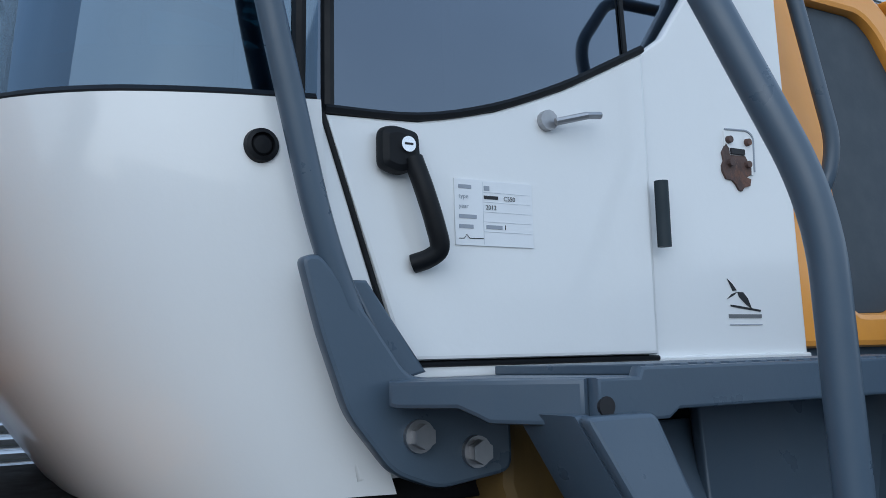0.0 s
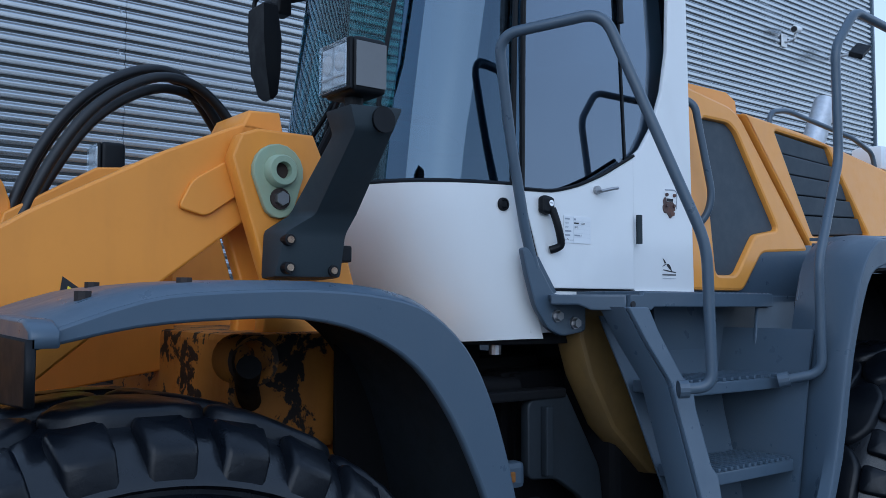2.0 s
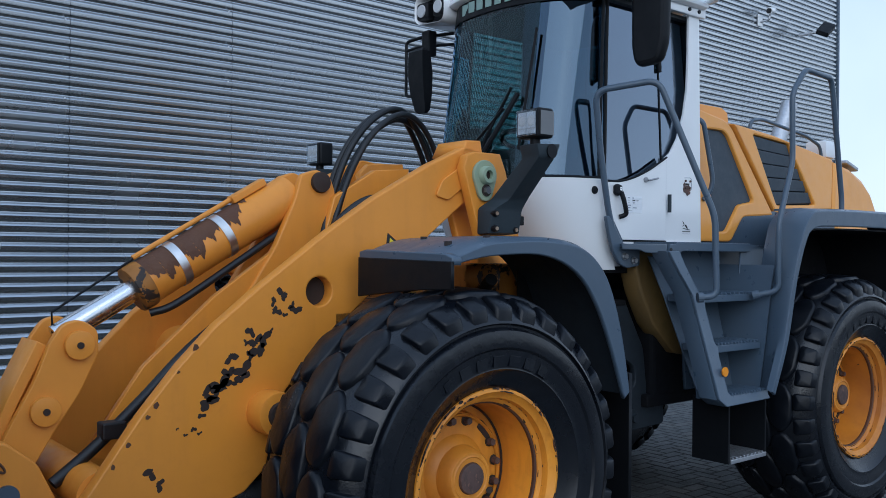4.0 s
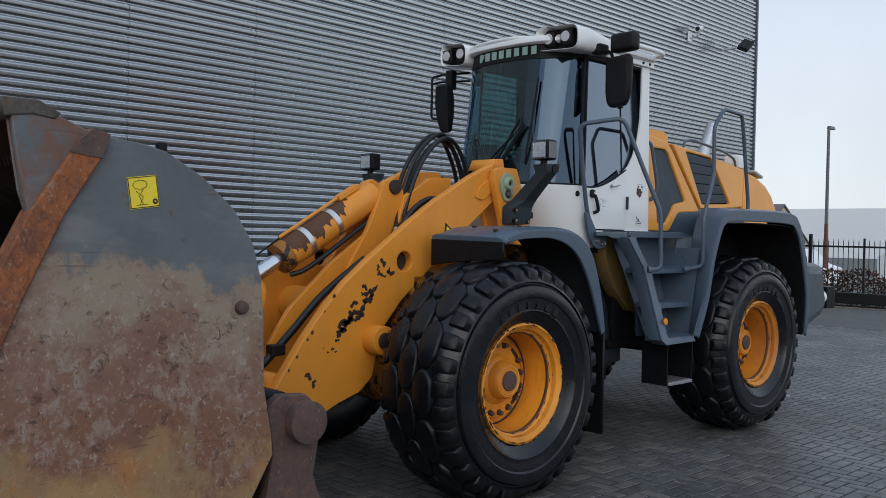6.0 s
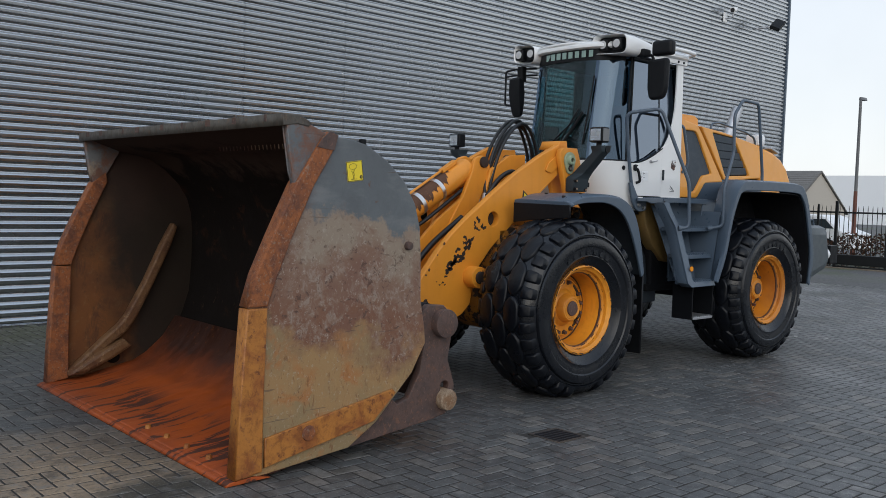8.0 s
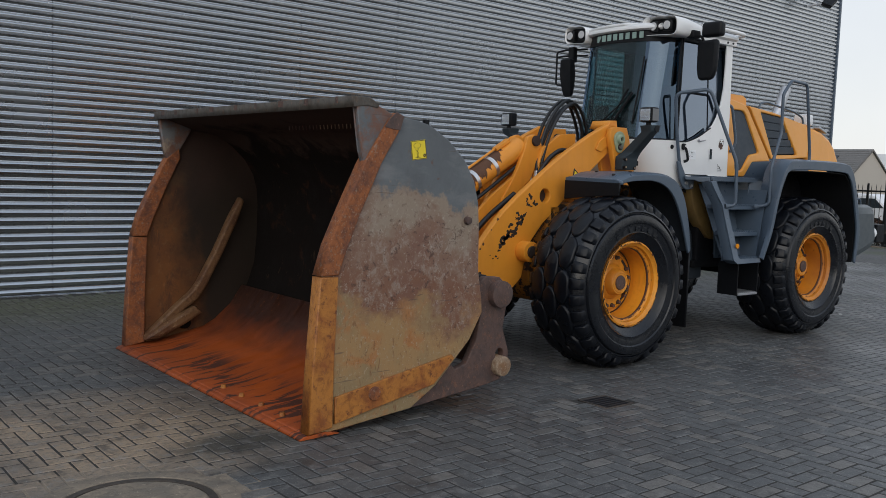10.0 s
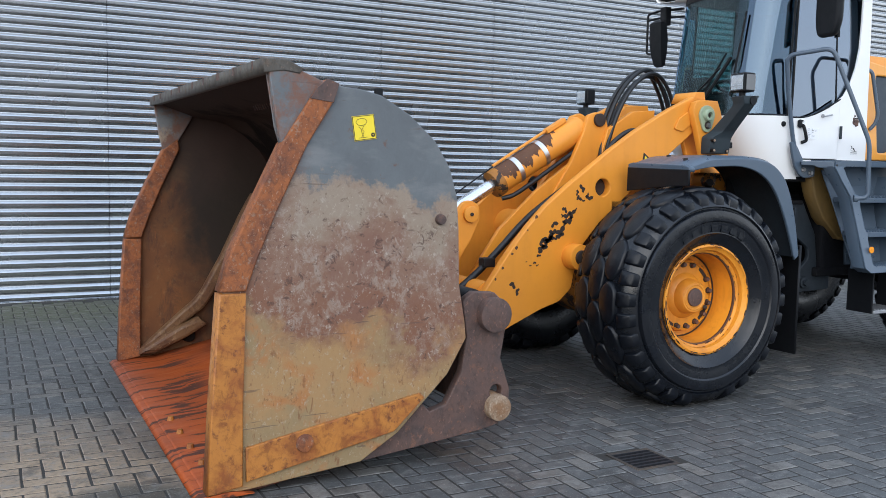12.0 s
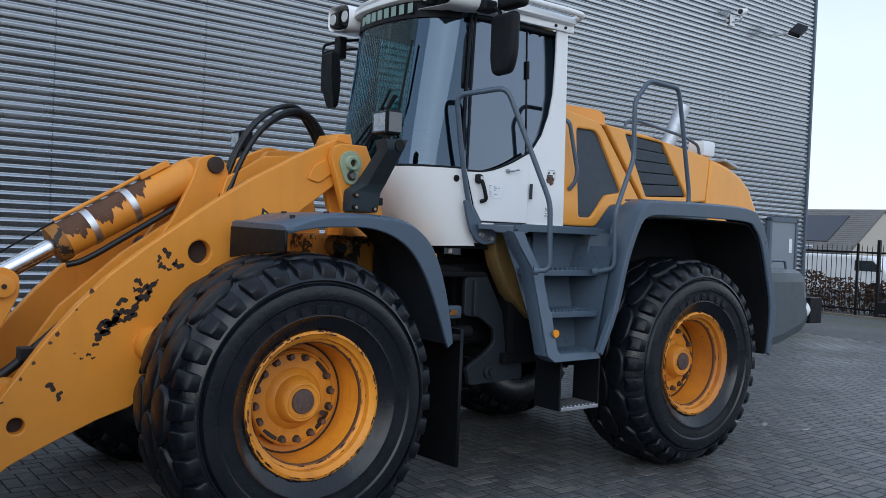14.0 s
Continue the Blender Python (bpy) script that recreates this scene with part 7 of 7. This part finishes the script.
        # near-black sheets added to stand in for the shade inside the wheel arch
        part("arch_shade_sheet", sheet([[(x, fy(y), z - 0.01) for x, z in edge if x > 1.60] for y in (0.46, 0.72)], 0.01), M_CHASSIS, f, "", True)
        part("arch_shade_sheet", sheet([[(x, fy(y), z - 0.01) for x, z in edge if x > 2.40] for y in (0.72, 1.15)], 0.01), M_CHASSIS, f, "", True)
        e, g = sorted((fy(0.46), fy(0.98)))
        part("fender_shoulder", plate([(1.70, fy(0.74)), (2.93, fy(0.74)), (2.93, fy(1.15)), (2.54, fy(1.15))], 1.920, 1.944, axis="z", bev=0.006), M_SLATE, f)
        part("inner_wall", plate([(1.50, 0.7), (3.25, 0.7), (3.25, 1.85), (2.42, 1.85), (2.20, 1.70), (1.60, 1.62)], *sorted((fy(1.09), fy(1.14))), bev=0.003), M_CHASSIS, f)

    # counterweight
    cw = [(3.36, 1.47), (4.02, 1.47), (4.10, 1.40), (4.14, 1.22), (4.19, 1.12), (4.18, 1.00), (4.06, 0.90), (3.72, 0.80), (3.45, 0.76), (3.36, 0.80)]
    w = part("counterweight", plate(cw, 0.64, 2.66, bev=0.11), M_GREYCW, LOADER, "heavy grey cast rear counterweight", True)
    part("weight_step", box(3.60, 4.0, 0.655, 0.68, 1.08, 1.11, 0.01), M_GREYCW, w)
    part("tail_lamp", rod((4.05, 0.72, 1.11), (4.172, 0.72, 1.11), 0.08, None, 20), M_PAPER, w, "", True)
    part("rear_box", box(4.13, 4.33, 0.64, 0.88, 0.99, 1.22, 0.01), M_BLACK, w, "black hitch box")
    part("weight_rail", tube(bend([(3.7, 0.80, 1.47), (3.72, 0.80, 1.54), (3.95, 0.80, 1.54), (3.97, 0.80, 1.47)], 0.03), 0.012), M_SLATE, w)


M_GREYCW = paint("grey_cast_paint", (0.086, 0.105, 0.117), (0.062, 0.073, 0.080), 0.45, None, 0, 0.4)
rear_body()


# ---- things on and beyond the wall ----
def on_wall(x, out, z):
    """A place x along the wall from its turn point, out metres before it."""
    return WALL_M @ Vector((x, -out, z))


def cctv():
    p = on_wall(16.85, 0.0, 6.12)
    o = base("security_camera", p.x, p.y, p.z)
    tagged(o, "small white security camera on a square wall plate", "security camera")
    part("wall_plate", box(p.x - 0.07, p.x + 0.07, p.y - 0.03, p.y - 0.0, p.z - 0.13, p.z + 0.09, 0.01), M_WHITE, o)
    part("bracket_arm", tube(bend([(p.x, p.y - 0.03, p.z - 0.05), (p.x + 0.04, p.y - 0.18, p.z - 0.03), (p.x + 0.05, p.y - 0.20, p.z + 0.11)], 0.04), 0.02), M_GREYMETAL, o, "", True)
    h = part("camera_housing", rod((p.x + 0.20, p.y - 0.17, p.z + 0.18), (p.x - 0.07, p.y - 0.24, p.z + 0.11), 0.06, 0.063, 20, 0.01), M_WHITE, o, "", True)
    part("camera_lens", rod((p.x - 0.07, p.y - 0.24, p.z + 0.11), (p.x - 0.08, p.y - 0.2425, p.z + 0.107), 0.048, None, 18), M_INK, h)


def wall_light():
    p = on_wall(18.35, 0.0, 6.06)
    o = base("wall_floodlight", p.x, p.y, p.z)
    tagged(o, "black floodlight on a wall bracket", "floodlight")
    part("bracket_arm", tube([(p.x, p.y, p.z), (p.x + 0.05, p.y - 0.35, p.z + 0.02)], 0.03), M_GREYMETAL, o)
    m = Matrix.Translation((p.x + 0.10, p.y - 0.50, p.z + 0.05)) @ Matrix.Rotation(radians(-35), 4, "Y") @ Matrix.Rotation(radians(30), 4, "X")
    h = part("lamp_housing", moved(box(-0.19, 0.19, -0.12, 0.12, -0.05, 0.05, 0.02), m), M_BLACK, o)
    part("lamp_glass", moved(box(-0.15, 0.15, -0.09, 0.09, -0.056, -0.05, 0.002), m), M_DARK, h)


cctv()
wall_light()


def street_lamp():
    o = base("street_lamp", 26.0, 9.9)
    tagged(o, "tall grey street lamp with a rust-red foot", "street lamp")
    part("pole", rod((26, 9.9, 2.4), (26, 9.9, 5.75), 0.06, 0.05, 14), M_POST, o, "", True)
    part("pole_foot", rod((26, 9.9, -0.014), (26, 9.9, 2.4), 0.085, 0.065, 14), M_POSTRED, o, "rust-red lower pole", True)
    part("lamp_head", loft([[(26 + dx, 9.9 + dy * w, 5.72 + dz) for dy, dz in ((-0.1, 0), (-0.06, 0.1), (0.06, 0.1), (0.1, 0))] for dx, w in ((-0.05, 0.5), (0.05, 0.9), (0.3, 1.0), (0.42, 0.6))]), M_POST, o, "", True)


street_lamp()


def fence():
    x = 19.2
    o = base("fence", x, 6.0)
    tagged(o, "black steel bar fence along the yard's edge", "fence")
    for y in np.arange(-16.0, 12.1, 2.0):
        part("post", box(x - 0.025, x + 0.025, y - 0.025, y + 0.025, -0.014, 1.85, 0.005), M_FENCE, o)
    for z in (0.15, 1.62):
        part("rail", box(x - 0.02, x + 0.02, -16, 12, z - 0.025, z + 0.025, 0.004), M_FENCE, o)
    bar = join(rod((0, 0, 0.02), (0, 0, 1.74), 0.011, None, 6), rod((0, 0, 1.74), (0, 0, 1.83), 0.011, 0.001, 6))
    me = bpy.data.meshes.new("bar")
    bar.to_mesh(me)
    bar.free()
    me.materials.append(M_FENCE)
    for y in np.arange(-15.86, 12.0, 0.135):
        b = new("bar", me)
        b.location = (x, y, 0)
        b.parent = o
        b.matrix_parent_inverse = Matrix.Translation(-Vector(o.location))
    g = base("sliding_gate", x + 0.3, 3.0)
    tagged(g, "low black sliding gate beam beside the fence", "gate")
    part("gate_beam", box(x - 0.30, x - 0.18, 2.0, 7.3, 0.10, 0.40, 0.03), M_FENCE, g)
    part("gate_post", box(x - 0.28, x - 0.20, 7.3, 7.38, -0.014, 1.95, 0.01), M_FENCE, g)
    part("gate_rail", box(x - 0.27, x - 0.21, 2.0, 7.3, 0.0, 0.06, 0.005), M_FENCE, g)
    for y in np.arange(2.2, 6.2, 0.16):
        part("gate_bar", box(x - 0.25, x - 0.23, y, y + 0.02, 0.05, 0.12, 0), M_FENCE, g)
    # kerb line
    k = part("kerb", box(x - 0.55, x - 0.43, -16, 12, -0.014, 0.03, 0.008), M_CONCRETE, None)
    tagged(k, "low concrete kerb in front of the fence", "kerb", "", "structure")


fence()


def hedge():
    """Clipped brown beech hedge of many small leaves behind the fence."""
    rng = np.random.default_rng(3)
    n = 21000
    x = 19.95 + rng.normal(0, 0.22, n)
    y = rng.uniform(-14, 12, n)
    z = rng.uniform(0.0, 1.0, n) ** 0.8 * (0.92 + 0.10 * np.sin(y * 2.1) + 0.07 * np.sin(y * 5.3))
    s = rng.uniform(0.025, 0.06, n)
    a, b = rng.normal(0, 1, (n, 3)), rng.normal(0, 1, (n, 3))
    a /= np.linalg.norm(a, axis=1)[:, None]
    b = np.cross(a, b)
    b /= np.linalg.norm(b, axis=1)[:, None]
    c = np.stack([x, y, z], 1)
    v = np.stack([c - a * s[:, None], c + b * s[:, None] * 0.6, c + a * s[:, None], c - b * s[:, None] * 0.6], 1).reshape(-1, 3)
    f = np.arange(n * 4).reshape(-1, 4)
    me = bpy.data.meshes.new("hedge_leaves")
    me.from_pydata(v.tolist(), [], f.tolist())
    h = base("hedge", 19.95, -1.0)
    tagged(h, "low brown beech hedge behind the fence", "hedge", "", "stuff")
    part("leaves", me, M_HEDGE, h)
    bms = [tube([(19.95 + 0.1 * math.sin(i), -13.5 + i * 0.42, -0.014), (19.95 + 0.16 * math.sin(i * 2.3), -13.4 + i * 0.42, 0.55)], 0.012, 5) for i in range(60)]
    part("stems", join(*bms), M_HEDGE, h)


hedge()


def house(x, y, w, d, eave, ridge, panel):
    """A brick house with a tiled gable roof; the ridge runs along y."""
    h = base("house", x + d / 2, y + w / 2)
    tagged(h, "house with a grey tiled gable roof beyond the fence", "house")
    part("wall", plate([(x, -0.014), (x + d, -0.014), (x + d, eave), (x + d / 2, ridge - 0.15), (x, eave)], y, y + w, bev=0.01), M_HOUSE, h)
    roof = part("roof", plate([(x - 0.4, eave - 0.25), (x + d / 2, ridge), (x + d + 0.4, eave - 0.25), (x + d + 0.4, eave - 0.4), (x + d / 2, ridge - 0.18), (x - 0.4, eave - 0.4)], y - 0.15, y + w + 0.15, bev=0.01), M_ROOF, h)
    sl = Vector((d / 2 + 0.4, 0, ridge - eave + 0.25))
    ln = sl.length
    u = sl.normalized()
    nrm = Vector((-u.z, 0, u.x))
    ang = -math.atan2(u.z, u.x)
    rows = int(ln / 0.33)
    for i in range(rows):
        c = Vector((x - 0.4, y + w / 2, eave - 0.25)) + u * (i + 0.5) * 0.33 + nrm * 0.02
        part("tile_course", moved(box(-0.18, 0.18, -w / 2 - 0.15, w / 2 + 0.15, -0.015, 0.015, 0.004), Matrix.Translation(c) @ Matrix.Rotation(ang + 0.06, 4, "Y")), M_ROOF, roof)
    if panel:
        c = Vector((x - 0.4, y + w * 0.46, eave - 0.25)) + u * ln * 0.52 + nrm * 0.08
        part("solar_panel", moved(box(-ln * 0.30, ln * 0.30, -w * 0.27, w * 0.27, -0.03, 0.03, 0.01), Matrix.Translation(c) @ Matrix.Rotation(ang, 4, "Y")), M_SOLAR, roof, "dark roof panel")
        c = Vector((x - 0.4, y + w * 0.60, eave - 0.25)) + u * ln * 0.24 + nrm * 0.14
        sk = part("roof_window", moved(box(-0.5, 0.5, -0.4, 0.4, -0.04, 0.04, 0.01), Matrix.Translation(c) @ Matrix.Rotation(ang, 4, "Y")), M_PAPER, roof)
        part("pane", moved(box(-0.42, 0.42, -0.32, 0.32, 0.041, 0.05, 0.002), Matrix.Translation(c) @ Matrix.Rotation(ang, 4, "Y")), M_LENS, sk)
    for k in (0.25, 0.7):
        wd = part("window", box(x - 0.03, x + 0.02, y + w * k, y + w * k + 1.1, 0.9, 2.0, 0.01), M_PAPER, h)
        part("pane", box(x - 0.045, x - 0.035, y + w * k + 0.08, y + w * k + 1.02, 0.98, 1.92, 0), M_DOORGLASS, wd)
    return h


house(68.0, 33.9, 12.9, 11.0, 1.7, 5.3, True)


def van(x, y):
    """White panel van parked beyond the hedge."""
    o = base("parked_van", x, y)
    tagged(o, "white delivery van parked behind the hedge", "van")
    body = [(y - 2.4, 0.30), (y - 2.4, 0.82), (y - 1.9, 0.98), (y - 1.45, 1.42), (y - 1.2, 1.50), (y + 2.2, 1.50), (y + 2.4, 1.3), (y + 2.4, 0.30)]
    part("body", plate(body, x - 0.9, x + 0.9, axis="x", bev=0.08), M_WHITEWALL, o, "", True)
    part("side_window", plate([(y - 1.75, 1.0), (y - 1.42, 1.34), (y - 0.8, 1.34), (y - 0.8, 1.0)], x - 0.912, x - 0.902, axis="x", bev=0.002), M_DARK, o)
    for yy in (y - 1.5, y + 1.5):
        wv = part("wheel", rod((x - 0.92, yy, 0.32), (x - 0.68, yy, 0.32), 0.32, None, 24, 0.03), M_BLACK, o, "", True)
        part("hub_cap", rod((x - 0.93, yy, 0.32), (x - 0.922, yy, 0.32), 0.18, None, 20), M_GREYMETAL, wv)


van(26.5, 12.2)
van(27.5, 6.0)

wb = part("backdrop", box(110, 110.6, -60, 75, -0.014, 6.3, 0), M_WHITEWALL, None)
tagged(wb, "long white building far behind the fence", "backdrop", "", "structure")
# unseen wall added to close the yard and tone the cladding's reflections
yl = part("wall_south", box(-60, 60, -60.3, -60, -0.014, 7.0, 0), M_HOUSE, None)
tagged(yl, "plain grey wall added out of view across the yard", "wall", "", "structure")


# ---- covers in the paving ----
MH = (-5.80, -0.52)


def manhole():
    o = base("manhole_cover", MH[0], MH[1])
    tagged(o, "round iron manhole cover in a sandy concrete ring", "manhole cover")
    part("mortar_bed", plate(circle(*MH, 0.66, 48), -0.012, -0.0022, axis="z", bev=0.001), M_CONCRETE, o)
    ring = lathe([(0.0, 0.50), (0.006, 0.49), (0.006, 0.40), (0.002, 0.395), (-0.01, 0.39)], 0, 0, 0, 48)
    part("concrete_ring", moved(ring, Matrix.Translation((MH[0], MH[1], 0)) @ Matrix.Rotation(-math.pi / 2, 4, "X")), M_CONCRETE, o, "", True)
    part("iron_ring", plate(circle(*MH, 0.385, 40), -0.012, 0.005, axis="z", holes=[circle(*MH, 0.345, 40)], bev=0.002), M_IRON, o)
    part("lid", plate(circle(*MH, 0.335, 40), -0.012, 0.004, axis="z", bev=0.002), M_CONCRETE, o)


manhole()


def drain():
    o = base("drain_grate", -2.20, -0.38)
    tagged(o, "square dark iron drain grate set in the paving", "drain grate")
    part("grate_frame", plate([(-2.355, -0.53), (-2.055, -0.53), (-2.055, -0.24), (-2.355, -0.24)], -0.012, 0.0045, axis="z", holes=[[(-2.335, -0.51), (-2.075, -0.51), (-2.075, -0.26), (-2.335, -0.26)]], bev=0.001), M_IRON, o)
    # black plate laid over the pavers, standing in for the shaded pit
    part("pit_shade", box(-2.336, -2.074, -0.511, -0.259, -0.004, 0.0018, 0), M_INK, o)
    for i in range(6):
        part("grate_bar", box(-2.336, -2.074, -0.505 + i * 0.042, -0.485 + i * 0.042, -0.004, 0.0040, 0.0015), M_CHASSIS, o)


drain()


def weeds():
    rng = np.random.default_rng(8)
    v, f = [], []
    for i in range(260):
        u = rng.uniform(-8, 18)
        base_p = WALL_M @ Vector((u, -0.03 - abs(rng.normal(0, 0.05)), 0))
        for k in range(6):
            a = rng.uniform(0, 6.28)
            l = rng.uniform(0.01, 0.035)
            q = base_p + Vector((math.cos(a) * l, math.sin(a) * l * 0.6 - 0.01, rng.uniform(0.005, 0.03)))
            s = Vector((-math.sin(a), math.cos(a), 0)) * 0.004
            n = len(v)
            v += [tuple(base_p - s), tuple(base_p + s), tuple(q)]
            f.append((n, n + 1, n + 2))
    me = bpy.data.meshes.new("weeds")
    me.from_pydata(v, [], f)
    o = part("weeds", me, M_WEED, None)
    tagged(o, "thin weeds along the foot of the wall", "weeds", "", "stuff")


weeds()


# white paint marks on the paving
def marks():
    rng = random.Random(4)
    for x, y, l, a in ((4.14, 1.04, 0.20, 0.5), (4.30, 0.72, 0.14, 0.1), (4.0, 1.25, 0.10, 0.9)):
        ring = [(x + l * math.cos(t) * rng.uniform(0.4, 0.55) * math.cos(a) - 0.035 * math.sin(t) * math.sin(a), y + l * math.cos(t) * 0.5 * math.sin(a) + 0.035 * rng.uniform(0.4, 0.6) * math.sin(t) * math.cos(a)) for t in [2 * math.pi * i / 14 for i in range(14)]]
        o = part("chalk_mark", plate(ring, 0.0045, 0.0060, axis="z", bev=0.0002), M_CHALK, None)
        tagged(o, "pale scuffed chalk mark on the paving", "chalk mark")


marks()


# ---- paving: herringbone pavers along the wall ----
BW, BL, GAP = 0.105, 0.210, 0.009


def paver_boxes():
    """All pavers as (x0, x1, y0, y1, level, lean)."""
    rng = np.random.default_rng(21)
    out = []
    for a in range(int(-10 / BW), int(13 / BW)):
        for b in range(int(-5 / BW), int(6.9 / BW)):
            k = (a - b) % 4
            if k not in (0, 3):
                continue
            x0, y0 = a * BW, b * BW
            x1, y1 = (x0 + BL, y0 + BW) if k == 0 else (x0 + BW, y0 + BL)
            cx, cy = (x0 + x1) / 2, (y0 + y1) / 2
            if math.hypot(cx - MH[0], cy - MH[1]) < 0.50 or (abs(cx + 2.2) < 0.12 and abs(cy + 0.38) < 0.12):
                continue
            if cy > 6.66 + (cx + 5) * 0.01745 - 0.06:
                continue
            out.append((x0 + GAP / 2, x1 - GAP / 2, y0 + GAP / 2, y1 - GAP / 2, rng.uniform(-0.0010, 0.0014), rng.uniform(-0.0025, 0.0025), rng.uniform(-0.0025, 0.0025)))
    return out


def paver_shape(w, h, c=0.006):
    v = [(-w, -h, -0.013), (w, -h, -0.013), (w, h, -0.013), (-w, h, -0.013), (-w, -h, -0.0035), (w, -h, -0.0035), (w, h, -0.0035), (-w, h, -0.0035),
         (-w + c, -h + c, 0), (w - c, -h + c, 0), (w - c, h - c, 0), (-w + c, h - c, 0)]
    f = [(0, 1, 5, 4), (1, 2, 6, 5), (2, 3, 7, 6), (3, 0, 4, 7), (4, 5, 9, 8), (5, 6, 10, 9), (6, 7, 11, 10), (7, 4, 8, 11), (8, 9, 10, 11)]
    return v, f


def paving():
    o = base("pavement", 0.0, 0.0, -0.014)
    tagged(o, "grey herringbone block paving, damp and stained", "paving", "", "structure")
    shapes = {}
    for key, (w, h) in {"long": ((BL - GAP) / 2, (BW - GAP) / 2), "tall": ((BW - GAP) / 2, (BL - GAP) / 2)}.items():
        me = bpy.data.meshes.new("brick")
        corners, faces = paver_shape(w, h)
        me.from_pydata(corners, [], faces)
        me.materials.append(M_PAVE_ONE)
        shapes[key] = me
    v, f, n, singles = [], [], 0, 0
    for x0, x1, y0, y1, dz, lx, ly in paver_boxes():
        cx, cy = (x0 + x1) / 2, (y0 + y1) / 2
        w, h = (x1 - x0) / 2, (y1 - y0) / 2
        if -6.9 < cx < -4.75 and -0.1 < cy < 2.85 and singles < 300:
            b = new("brick", shapes["long" if w > h else "tall"])
            b.location = (cx, cy, dz)
            b.rotation_euler = (lx * 3, ly * 3, (lx - ly) * 4)
            b.parent = o
            b.matrix_parent_inverse = Matrix.Translation((0, 0, 0.014))
            singles += 1
            continue
        pv, pf = paver_shape(w, h)
        q = (lx - ly) * 4
        v += [(cx + p[0] - p[1] * q, cy + p[1] + p[0] * q, p[2] + dz + p[0] * ly * 4 + p[1] * lx * 4) for p in pv]
        f += [tuple(i + n for i in q) for q in pf]
        n += 12
    me = bpy.data.meshes.new("bricks")
    me.from_pydata(v, [], f)
    tagged(part("bricks", me, M_PAVE, o), kind="stuff")


paving()
